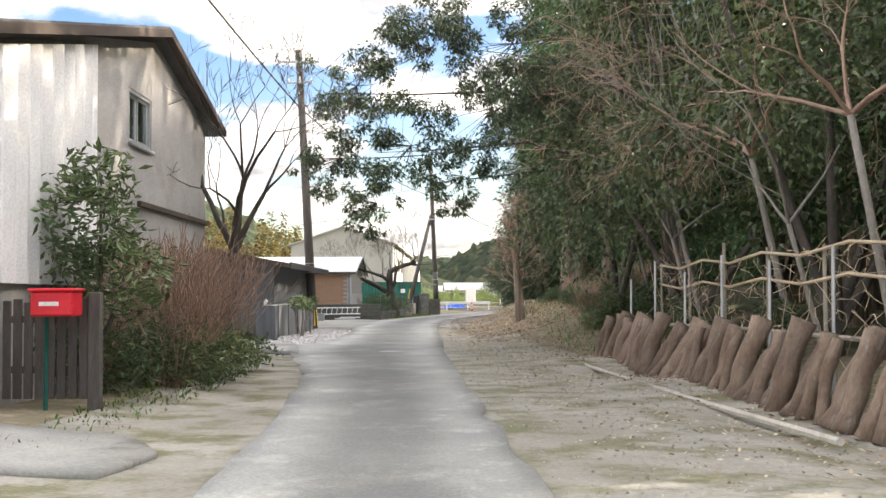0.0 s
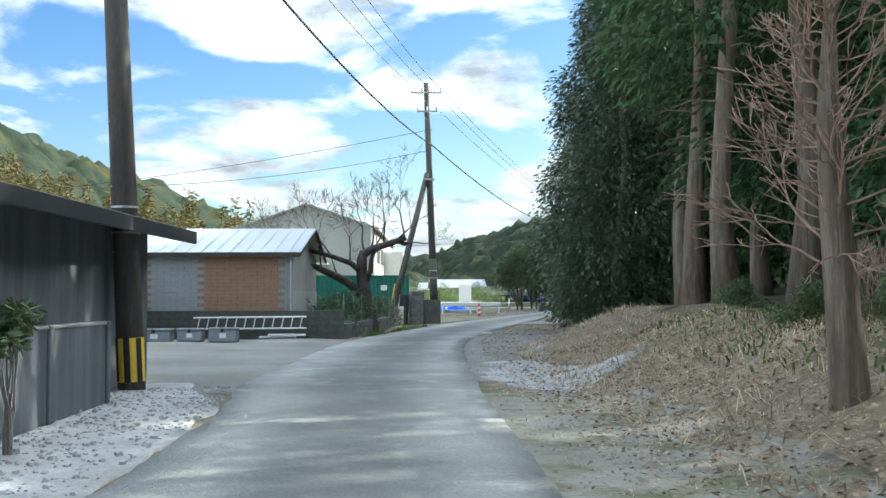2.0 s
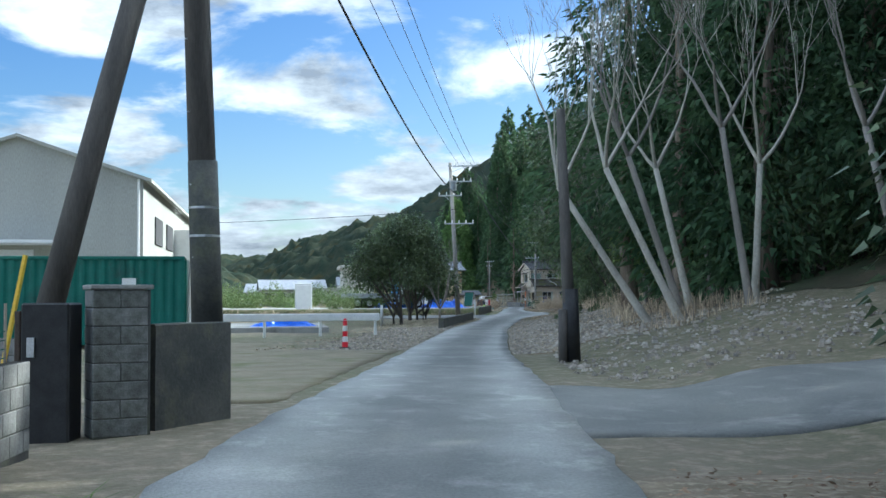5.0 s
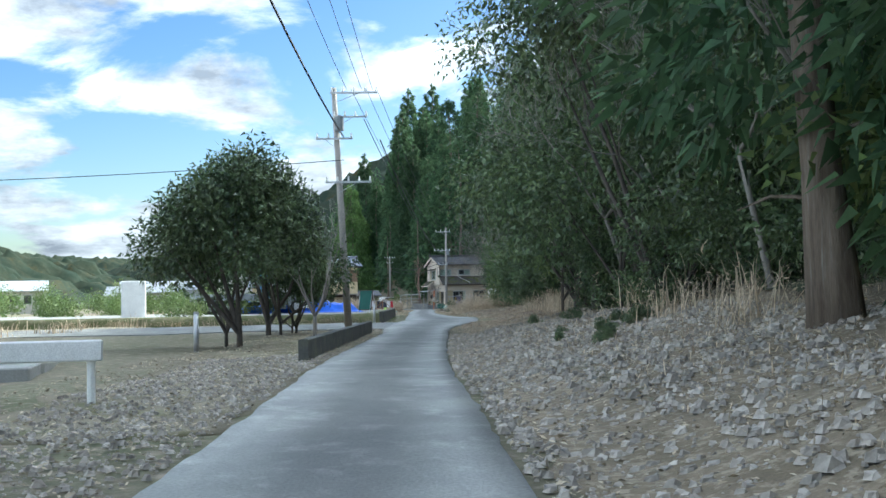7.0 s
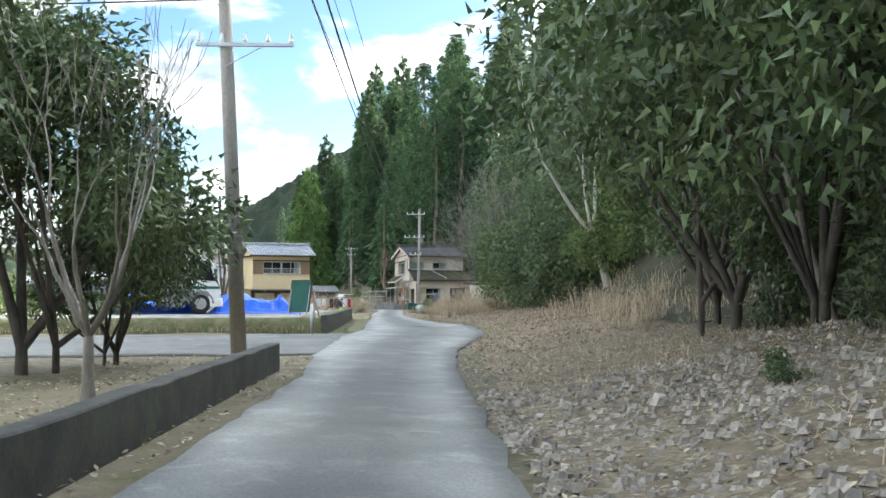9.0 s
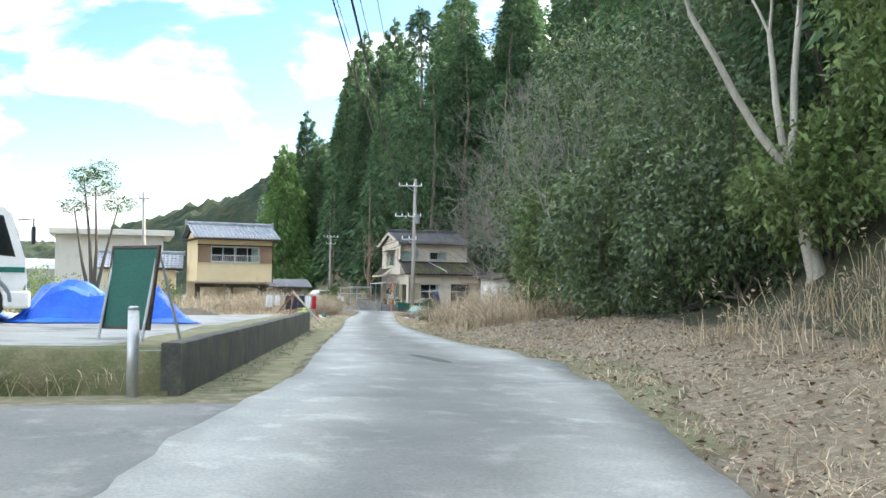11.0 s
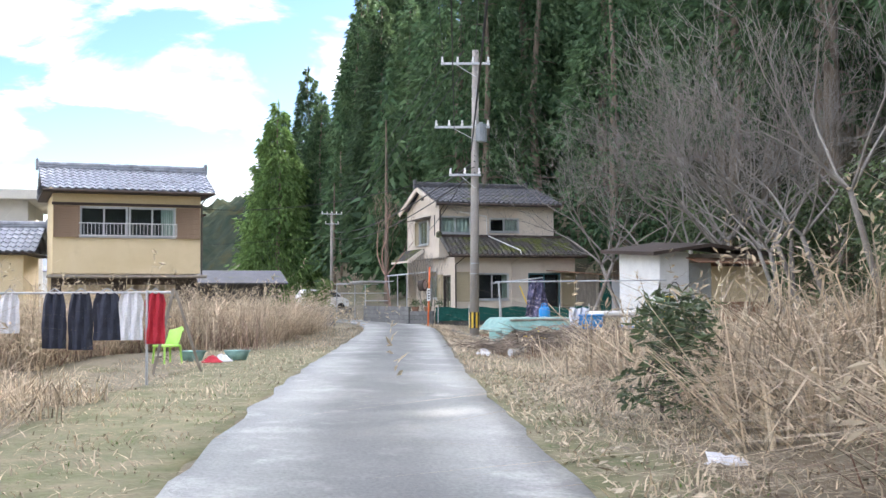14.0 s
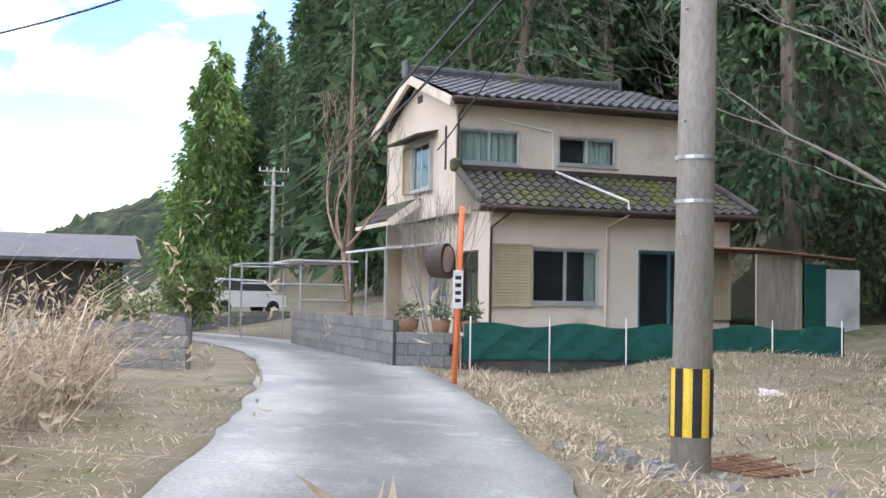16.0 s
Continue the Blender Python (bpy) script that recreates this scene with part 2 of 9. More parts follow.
M = {
    "ground": mat("ground_soil", (0.171, 0.143, 0.100), (0.110, 0.114, 0.057), 0.07, 0.95, 0.9, 16, stain=((0.256, 0.214, 0.156), 3.6, 0.48, 0.66)),
    "asphalt": mat("asphalt", (0.177, 0.182, 0.172), (0.263, 0.266, 0.248), 0.45, 0.88, 0.6, 34, stretch=(1.0, 0.7, 1), stain=((0.348, 0.348, 0.324), 1.5, 0.53, 0.74)),
    "track": mat("asphalt_worn", (0.130, 0.133, 0.127), (0.174, 0.176, 0.167), 0.6, 0.8, 0.3, 60),
    "gravel": mat("gravel", (0.235, 0.22, 0.185), (0.33, 0.315, 0.275), 0.7, 0.95, 1.0, 22, stain=((0.15, 0.145, 0.08), 1.3, 0.47, 0.62)),
    "greygravel": mat("grey_gravel", (0.194, 0.190, 0.173), (0.261, 0.258, 0.237), 0.5, 0.95, 0.9, 18),
    "whitegravel": mat("white_gravel", (0.328, 0.328, 0.320), (0.437, 0.437, 0.429), 1.5, 0.9, 0.9, 22),
    "drygrass": mat("dry_grass_ground", (0.223, 0.192, 0.133), (0.174, 0.152, 0.096), 1.4, 0.95, 0.9, 22, stain=((0.124, 0.124, 0.050), 0.8, 0.52, 0.68)),
    "moss": mat("moss_verge", (0.121, 0.126, 0.054), (0.227, 0.202, 0.126), 2.2, 0.95, 0.8, 14),
    "bankfloor": mat("leafy_soil", (0.227, 0.182, 0.124), (0.159, 0.128, 0.083), 1.8, 0.95, 1.0, 26, stain=((0.316, 0.269, 0.193), 7.0, 0.5, 0.62)),
    "darkmoss": mat("dark_moss", (0.068, 0.084, 0.028), (0.136, 0.124, 0.068), 2.6, 0.95, 1.0, 20, stain=((0.200, 0.172, 0.120), 3.5, 0.55, 0.68)),
    "concrete": mat("concrete", (0.238, 0.238, 0.224), (0.308, 0.308, 0.287), 0.9, 0.85, 0.25, 30, stain=((0.091, 0.091, 0.077), 0.7, 0.52, 0.7)),
    "darkconc": mat("dark_concrete", (0.055, 0.057, 0.055), (0.10, 0.10, 0.09), 1.2, 0.9, 0.35, 25, stain=((0.11, 0.115, 0.075), 2.4, 0.5, 0.75)),
    "block": mat("block", (0.17, 0.17, 0.165), (0.24, 0.24, 0.23), 2.0, 0.9, 0.35, 40, rand=0.16, stain=((0.07, 0.075, 0.06), 1.5, 0.5, 0.7)),
    "forestfloor": mat("forest_floor", (0.055, 0.048, 0.03), (0.04, 0.055, 0.025), 0.4, 0.95, 0.8, 6, stain=((0.10, 0.08, 0.05), 1.0, 0.5, 0.7)),
    "cedarleaf": mat("cedar_foliage", (0.053, 0.105, 0.050), (0.090, 0.146, 0.064), 0.35, 0.75, 0, 8, island=0.45, rand=0.25, translucent=0.3),
    # brighter copy of the cedar foliage, sunlight put into the colour
    "sunlitleaf": mat("sunlit_cedar_foliage", (0.105, 0.19, 0.055), (0.16, 0.25, 0.075), 0.5, 0.75, 0, 8, island=0.4, translucent=0.25),
    "leaf": mat("evergreen_leaf", (0.061, 0.102, 0.041), (0.115, 0.152, 0.059), 0.8, 0.45, 0, 8, island=0.5, rand=0.2, translucent=0.2, spec=0.5),
    "palel": mat("pale_leaf", (0.10, 0.16, 0.05), (0.16, 0.20, 0.07), 0.8, 0.55, 0, 8, island=0.4, rand=0.2, translucent=0.3),
    "yellowl": mat("yellow_foliage", (0.14, 0.095, 0.03), (0.075, 0.085, 0.032), 0.5, 0.8, 0, 8, island=0.35, rand=0.3, translucent=0.2),
    "bark": mat("cedar_bark", (0.13, 0.10, 0.075), (0.25, 0.20, 0.155), 1.4, 0.95, 1.0, 12, stretch=(6, 6, 0.5), rand=0.2, stain=((0.30, 0.27, 0.23), 2.0, 0.56, 0.7)),
    "darkbark": mat("dark_bark", (0.06, 0.052, 0.045), (0.11, 0.095, 0.08), 3.0, 0.95, 0.8, 18, stretch=(2, 2, 0.7)),
    "greybark": mat("grey_bark", (0.200, 0.181, 0.159), (0.281, 0.259, 0.229), 2.0, 0.9, 0.5, 20, stretch=(2, 2, 0.7)),
    "palebark": mat("pale_bark", (0.357, 0.332, 0.281), (0.468, 0.442, 0.383), 2.5, 0.85, 0.4, 20, stretch=(2, 2, 0.8)),
    "twig": mat("reddish_twig", (0.24, 0.15, 0.115), (0.36, 0.25, 0.19), 3.0, 0.9, 0.2, 20, island=0.25),
    "straw": mat("dry_grass", (0.535, 0.440, 0.311), (0.397, 0.319, 0.224), 1.2, 0.85, 0, 20, island=0.55, translucent=0.2),
    "plume": mat("grass_plume", (0.510, 0.425, 0.306), (0.425, 0.348, 0.238), 2.0, 0.95, 0, 20, island=0.2, translucent=0.25),
    "grass": mat("green_grass", (0.07, 0.14, 0.025), (0.12, 0.19, 0.04), 1.2, 0.8, 0, 20, island=0.35, translucent=0.2),
    "darkleaf": mat("dark_evergreen_leaf", (0.040, 0.066, 0.032), (0.085, 0.115, 0.055), 0.8, 0.45, 0, 8, island=0.5, rand=0.2, translucent=0.15, spec=0.5),
    "brushwood": mat("dead_brush", (0.13, 0.10, 0.08), (0.27, 0.22, 0.17), 1.5, 0.9, 0.4, 20, island=0.5),
    "printcloth": mat("printed_cloth", (0.030, 0.032, 0.060), (0.16, 0.15, 0.24), 9.0, 0.9, 0.3, 60, stain=((0.42, 0.36, 0.46), 11, 0.56, 0.62)),
    "litter": mat("dead_leaves", (0.332, 0.269, 0.182), (0.427, 0.372, 0.277), 1.2, 0.9, 0, 30, island=0.45),
    "deadleaf": mat("brown_leaves", (0.17, 0.105, 0.065), (0.27, 0.19, 0.125), 1.2, 0.9, 0, 30, island=0.5),
    "stone": mat("stones", (0.302, 0.269, 0.228), (0.406, 0.372, 0.322), 2.0, 0.95, 0.4, 20, island=0.35),
    "pole": mat("pole_concrete", (0.30, 0.275, 0.25), (0.37, 0.345, 0.315), 2.5, 0.9, 0.25, 40, stretch=(1, 1, 0.3)),
    "darkpole": mat("weathered_pole", (0.075, 0.068, 0.062), (0.12, 0.108, 0.098), 2.5, 0.9, 0.4, 30, stretch=(2, 2, 0.3)),
    "steel": mat("galvanised_steel", (0.42, 0.43, 0.44), (0.52, 0.53, 0.54), 4, 0.45, 0.1, 60, metal=0.7),
    "rust": mat("rusty_steel", (0.20, 0.10, 0.06), (0.28, 0.16, 0.10), 5, 0.85, 0.3, 60),
    "wire": mat("cable", (0.02, 0.02, 0.02), (0.03, 0.03, 0.03), 5, 0.6, 0, 60),
    "black": mat("black_plastic", (0.02, 0.02, 0.022), (0.035, 0.035, 0.037), 5, 0.5, 0.1, 60),
    "white": mat("white_paint", (0.72, 0.72, 0.70), (0.80, 0.80, 0.78), 3, 0.5, 0.05, 60),
    "cream": mat("cream_render", (0.62, 0.54, 0.44), (0.68, 0.60, 0.50), 0.8, 0.9, 0.25, 60, stain=((0.44, 0.36, 0.28), 0.7, 0.58, 0.8)),
    "yellowwall": mat("yellow_render", (0.62, 0.50, 0.30), (0.68, 0.56, 0.36), 0.8, 0.9, 0.25, 60, stain=((0.46, 0.36, 0.22), 0.7, 0.58, 0.8)),
    "beige": mat("beige_render", (0.52, 0.50, 0.44), (0.58, 0.56, 0.50), 0.6, 0.9, 0.2, 60, stain=((0.36, 0.35, 0.31), 0.6, 0.55, 0.75)),
    "tile": mat("roof_tile", (0.07, 0.07, 0.075), (0.12, 0.12, 0.125), 2.2, 0.55, 0.2, 40, rand=0.25, stain=((0.09, 0.10, 0.04), 1.2, 0.56, 0.68)),
    "mosstile": mat("mossy_tile", (0.065, 0.06, 0.055), (0.11, 0.10, 0.09), 2.2, 0.8, 0.3, 40, island=0.3, stain=((0.11, 0.12, 0.035), 0.8, 0.5, 0.62)),
    "greytile": mat("grey_tile", (0.22, 0.235, 0.26), (0.30, 0.32, 0.35), 2.2, 0.5, 0.2, 40, island=0.2, stain=((0.12, 0.12, 0.12), 1.2, 0.56, 0.7)),
    "trimdark": mat("dark_trim", (0.05, 0.038, 0.03), (0.08, 0.06, 0.05), 3, 0.7, 0.15, 40),
    "browntrim": mat("brown_metal", (0.24, 0.16, 0.10), (0.30, 0.21, 0.14), 3, 0.6, 0.1, 40),
    "alu": mat("aluminium_frame", (0.50, 0.52, 0.52), (0.58, 0.60, 0.60), 4, 0.4, 0.05, 60, metal=0.6),
    "blueframe": mat("teal_door_frame", (0.05, 0.13, 0.16), (0.07, 0.17, 0.20), 3, 0.5, 0.05, 60),
    "glass": glass_mat("window_glass", (0.75, 0.85, 0.87)),
    "curtain": mat("curtain", (0.55, 0.62, 0.52), (0.66, 0.72, 0.64), 3, 0.9, 0.3, 20, stretch=(14, 14, 0.4)),
    # near-black that puts the shade of unlit interiors into the colour
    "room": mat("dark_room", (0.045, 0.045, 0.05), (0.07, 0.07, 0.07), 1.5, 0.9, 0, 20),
    "shutter": mat("shutter_slat", (0.40, 0.34, 0.22), (0.47, 0.40, 0.27), 3, 0.6, 0.1, 40),
    "corru": mat("corrugated_white", (0.60, 0.61, 0.62), (0.68, 0.69, 0.70), 1.0, 0.5, 0.05, 40, stain=((0.42, 0.40, 0.37), 0.6, 0.55, 0.75)),
    "greywall": mat("weathered_board", (0.27, 0.265, 0.26), (0.34, 0.335, 0.33), 0.7, 0.9, 0.2, 40, stain=((0.22, 0.20, 0.17), 0.6, 0.55, 0.75)),
    "siding": mat("charcoal_siding", (0.081, 0.090, 0.099), (0.126, 0.135, 0.144), 1.0, 0.8, 0.15, 40, stretch=(6, 6, 0.4)),
    "brick": mat("brown_brick", (0.33, 0.20, 0.13), (0.38, 0.24, 0.16), 3, 0.85, 0.3, 40, rand=0.06),
    "greybrick": mat("grey_brick", (0.34, 0.345, 0.345), (0.39, 0.395, 0.395), 3, 0.85, 0.3, 40, rand=0.05),
    "roofmetal": mat("pale_roof_sheet", (0.464, 0.496, 0.528), (0.528, 0.560, 0.592), 0.8, 0.4, 0.05, 40, metal=0.2),
    "hall": mat("hall_cladding", (0.33, 0.33, 0.30), (0.38, 0.38, 0.345), 0.4, 0.7, 0.1, 30, stretch=(1, 1, 0.2)),
    "container": mat("green_container", (0.012, 0.11, 0.085), (0.02, 0.14, 0.11), 1.0, 0.55, 0.1, 30, stain=((0.03, 0.07, 0.06), 0.8, 0.55, 0.75)),
    "board": mat("green_board", (0.012, 0.075, 0.06), (0.02, 0.095, 0.075), 1.2, 0.7, 0.1, 30),
    "tarp": mat("blue_tarp", (0.01, 0.09, 0.55), (0.02, 0.14, 0.70), 1.4, 0.45, 0.3, 20),
    "net": mat("green_net", (0.008, 0.075, 0.06), (0.012, 0.10, 0.08), 2.0, 0.8, 0.5, 60),
    "red": mat("red_enamel", (0.62, 0.02, 0.035), (0.70, 0.03, 0.05), 3, 0.35, 0.03, 60),
    "orange": mat("orange_paint", (0.75, 0.16, 0.05), (0.82, 0.22, 0.07), 3, 0.5, 0.05, 60),
    "yellow": mat("yellow_paint", (0.75, 0.50, 0.05), (0.82, 0.58, 0.08), 3, 0.5, 0.05, 60),
    "blueplastic": mat("blue_plastic", (0.02, 0.22, 0.55), (0.03, 0.28, 0.62), 3, 0.4, 0.05, 60),
    "mint": mat("mint_sheet", (0.180, 0.345, 0.300), (0.270, 0.435, 0.383), 3, 0.6, 0.4, 20, stain=((0.150, 0.255, 0.210), 5, 0.55, 0.7)),
    "lime": mat("lime_plastic", (0.40, 0.72, 0.12), (0.48, 0.80, 0.18), 3, 0.4, 0.05, 60),
    "log": mat("log_bark", (0.151, 0.104, 0.076), (0.245, 0.187, 0.144), 3.0, 0.95, 0.8, 22, rand=0.25, stretch=(2, 2, 0.8), stain=((0.259, 0.238, 0.216), 5, 0.6, 0.7)),
    "wood": mat("grey_wood", (0.24, 0.21, 0.17), (0.34, 0.30, 0.25), 3, 0.9, 0.4, 30, stretch=(3, 3, 0.5)),
    "cloth": mat("pale_cloth", (0.66, 0.66, 0.68), (0.74, 0.74, 0.76), 3, 0.95, 0.2, 60),
    "darkcloth": mat("dark_cloth", (0.03, 0.035, 0.05), (0.06, 0.065, 0.09), 3, 0.95, 0.2, 60),
    "redcloth": mat("red_cloth", (0.45, 0.03, 0.05), (0.55, 0.05, 0.07), 3, 0.95, 0.2, 60),
    "rubber": mat("tyre_rubber", (0.02, 0.02, 0.02), (0.035, 0.035, 0.035), 5, 0.9, 0.2, 60),
    "farhill": mat("wooded_hill", (0.022, 0.034, 0.024), (0.040, 0.047, 0.030), 0.12, 0.98, 0.6, 0.6, spec=0.03, stain=((0.055, 0.048, 0.02), 0.06, 0.56, 0.68)),
    "boxgrey": mat("grey_plastic", (0.20, 0.22, 0.235), (0.26, 0.28, 0.295), 3, 0.55, 0.05, 60),
}

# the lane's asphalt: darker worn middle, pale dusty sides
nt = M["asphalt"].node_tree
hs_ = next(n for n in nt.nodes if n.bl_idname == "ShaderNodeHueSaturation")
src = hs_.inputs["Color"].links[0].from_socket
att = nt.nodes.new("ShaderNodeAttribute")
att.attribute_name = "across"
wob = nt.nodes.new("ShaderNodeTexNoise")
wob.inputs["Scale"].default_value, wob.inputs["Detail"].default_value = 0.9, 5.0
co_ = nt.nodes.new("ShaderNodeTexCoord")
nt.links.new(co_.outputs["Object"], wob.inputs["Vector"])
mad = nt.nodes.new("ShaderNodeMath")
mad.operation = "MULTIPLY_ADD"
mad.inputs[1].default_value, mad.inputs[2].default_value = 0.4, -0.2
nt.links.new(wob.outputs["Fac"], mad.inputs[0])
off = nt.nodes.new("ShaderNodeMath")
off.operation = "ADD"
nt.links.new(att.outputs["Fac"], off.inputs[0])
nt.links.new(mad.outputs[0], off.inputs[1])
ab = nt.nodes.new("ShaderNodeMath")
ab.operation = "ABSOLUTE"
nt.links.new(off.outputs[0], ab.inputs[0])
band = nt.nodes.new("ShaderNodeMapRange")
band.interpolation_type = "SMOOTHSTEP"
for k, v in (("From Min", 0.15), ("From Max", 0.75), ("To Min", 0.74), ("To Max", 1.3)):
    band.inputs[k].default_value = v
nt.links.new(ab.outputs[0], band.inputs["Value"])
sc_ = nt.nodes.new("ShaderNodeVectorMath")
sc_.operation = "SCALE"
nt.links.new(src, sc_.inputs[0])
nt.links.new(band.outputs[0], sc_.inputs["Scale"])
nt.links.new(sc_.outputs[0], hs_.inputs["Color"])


def bisect(row, v):
    return int(np.searchsorted(row, v, side="right"))

# ---- ground ----
CENTRE = [(-120, 12), (-60, 5.6), (-30, 3.2), (-10, 1.9), (0, 1.25), (15, 0.4), (29, -0.35), (42, -0.9), (50, -1.05), (57, -1.05), (63, -0.75), (69.4, 0.0), (76, 0.95), (83, 2.0),
          (92, 3.7), (100, 5.15), (109, 7.0), (120, 9.3), (140, 14.2), (160, 18.9), (175, 22.1), (189, 25.2), (204, 28.4), (218, 31.7), (224, 33.1), (230, 34.4), (237, 35.4), (243, 35.4), (249, 33.8), (255, 30.2), (260, 25.5)]


def centre(y):
    """The road's middle, x at y."""
    p = CENTRE
    y = min(max(y, p[1][0]), p[-2][0])
    i = 1
    while p[i + 1][0] < y:
        i += 1
    (ya, xa), (yb, xb) = p[i], p[i + 1]
    ma = (xb - p[i - 1][1]) / (yb - p[i - 1][0]) * (yb - ya)
    nx = p[min(i + 2, len(p) - 1)]
    mb = (nx[1] - xa) / (nx[0] - ya) * (yb - ya)
    t = (y - ya) / (yb - ya)
    return xa * (1 + 2 * t) * (1 - t) ** 2 + ma * t * (1 - t) ** 2 + xb * t * t * (3 - 2 * t) + mb * t * t * (t - 1)


# y, where the bank begins, its first slope, where the hillside begins, its slope
BANK = [(-200, 7, 0.05, 14, 0.35), (0, 7, 0.05, 14, 0.35), (24, 5.6, 0.12, 14, 0.35), (31, 5.0, 0.08, 14, 0.3), (57, 5.0, 0.08, 13, 0.3), (62, 3.6, 0.16, 12, 0.3), (70, 3.4, 0.22, 12, 0.3), (77, 4, 0.07, 14, 0.3), (79, 4, 0.09, 14, 0.3), (88, 3.6, 0.13, 13, 0.3), (91, 3.2, 0.2, 12, 0.3), (98, 1.9, 0.22, 9, 0.3), (112, 1.6, 0.22, 7, 0.35),
        (134, 1.7, 0.16, 7, 0.5), (145, 3.4, 0.14, 8, 0.6), (152, 3.4, 0.14, 8, 0.6), (165, 3.9, 0.2, 7.0, 0.65), (176, 3.0, 0.13, 8, 0.55), (185, 2.2, 0.12, 8, 0.5), (205, 2.2, 0.06, 12, 0.45), (225, 2.5, 0.05, 17, 0.55), (250, 2.5, 0.05, 18, 0.6), (262, 4, 0.1, 14, 0.65), (400, 4, 0.1, 10, 0.65)]


def smooth(a, b, x):
    t = min(max((x - a) / (b - a), 0.0), 1.0)
    return t * t * (3 - 2 * t)


def height(x, y):
    o = x - centre(y)
    ys = [b[0] for b in BANK]
    start, s1, hill, s2 = (float(np.interp(y, ys, [b[k] for b in BANK])) for k in (1, 2, 3, 4))
    z = 0.0
    if o > start:
        z += s1 * (min(o, hill + 30) - start) * smooth(start, start + 1.5, o)
    if o > hill:
        z += s2 * max(0.0, (min(o, hill + 75) - hill)) * smooth(hill, hill + 6, o)
    if o > 2.0 and 28 < y < 66:
        z += 0.85 * smooth(2.8, 5.6, o) * smooth(28, 37, y) * (1 - smooth(56, 66, y))
    if abs(o) > 1.9:
        w = smooth(1.9, 4, abs(o)) * (0.10 if o < 0 else 0.22)
        z += w * noise.noise(Vector((x * 0.35, y * 0.35, 0)))
    if o < -1.7 and y < 35:
        z += 0.12 * smooth(1.7, 3.5, -o) * (1 - smooth(20, 35, y))
    if o > 1.5 and 198 < y < 240:
        z -= 0.2 * smooth(1.5, 2.8, o) * smooth(200, 212, y) * (1 - smooth(230, 238, y))
    return z


g = Geo()
offs = sorted({*np.arange(-14, 14.01, 0.5).round(2).tolist(), *[s * v for s in (-1, 1) for v in (15, 17, 19, 22, 26, 30, 36, 43, 50, 60, 72, 90, 120, 170, 260, 420, 700, 1200, 2200)]})
ylines = sorted({*np.arange(-20, 262, 1.0).tolist(), -2500, -1200, -600, -300, -150, -90, -60, -40, -30, 266, 272, 280, 290, 305, 325, 350, 400, 470, 560, 700, 950, 1400, 2600})
HT = [[height(centre(y) + o, y) for o in offs] for y in ylines]
g.sheet([[(centre(y) + o, y, HT[j][i] - 0.02) for i, o in enumerate(offs)] for j, y in enumerate(ylines)])
struct("ground", g, M["ground"], "brown soil with moss and dry grass", "ground", True)


def ground_z(x, y):
    """The ground sheet's own height at a place."""
    o = min(max(x - centre(y), offs[0]), offs[-1] - 1e-3)
    y = min(max(y, ylines[0]), ylines[-1] - 1e-3)
    i, j = bisect(offs, o) - 1, bisect(ylines, y) - 1
    u, v = (o - offs[i]) / (offs[i + 1] - offs[i]), (y - ylines[j]) / (ylines[j + 1] - ylines[j])
    a = HT[j][i] * (1 - u) + HT[j][i + 1] * u
    b = HT[j + 1][i] * (1 - u) + HT[j + 1][i + 1] * u
    return a * (1 - v) + b * v - 0.02


def pick_at(v, yy):
    return float(np.interp(yy, [p[0] for p in v], [p[1] for p in v])) if isinstance(v, list) else v


def strip(name, material, ya, yb, left, right, lift, label, category, step=0.5, rough=0.12, seed=0, cols=6, thick=0.0):
    """A strip of ground cover beside or along the road; left and right: offsets from its middle, numbers or tables."""
    rows = []
    y = ya
    widest = max(pick_at(right, yy) - pick_at(left, yy) for yy in (ya, (ya + yb) / 2, yb))
    cols = max(cols, min(90, int(widest / 0.5)))
    while y <= yb + 1e-6:
        a, b = pick_at(left, y), pick_at(right, y)
        a += rough * noise.noise(Vector((y * 0.8, seed, 3))) + rough * 0.6 * noise.noise(Vector((y * 2.7, seed, 9)))
        b += rough * noise.noise(Vector((y * 0.8, seed, 6))) + rough * 0.6 * noise.noise(Vector((y * 2.7, seed, 1)))
        row = []
        for i in range(cols + 1):
            x = centre(y) + a + (b - a) * i / cols
            row.append((x, y, ground_z(x, y) + 0.008 + lift))
        rows.append(row)
        y += step
    gg = Geo()
    gg.sheet(rows, thick or (0.06 if cols < 60 else 0.0))
    ob = struct(name, gg, material, label, category, True)
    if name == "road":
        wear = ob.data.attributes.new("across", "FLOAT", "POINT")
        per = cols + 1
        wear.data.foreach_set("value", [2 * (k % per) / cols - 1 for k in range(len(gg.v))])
    return ob


RL = [(-60, -0.95), (12, -0.95), (18, -1.2), (24, -2.0), (28.5, -2.35), (30, -1.8), (36, -1.65), (41, -1.6), (45, -2.0), (50, -1.9), (70, -1.75), (80, -1.8), (88, -1.6), (98, -1.3), (140, -1.25), (146, -1.6), (158, -1.6), (165, -1.1), (190, -1.1), (205, -1.25), (260, -1.25)]
RR = [(-60, 1.0), (12, 1.08), (25, 1.15), (32, 1.35), (44, 1.4), (60, 1.5), (70, 1.6), (78, 1.75), (86, 1.8), (96, 1.4), (140, 1.3), (147, 1.6), (152, 2.3), (158, 3.1), (164, 3.5), (170, 3.3), (176, 2.5), (182, 1.9), (188, 1.5), (196, 1.3), (260, 1.3)]
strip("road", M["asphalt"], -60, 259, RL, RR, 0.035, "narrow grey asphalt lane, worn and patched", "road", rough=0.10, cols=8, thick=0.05)
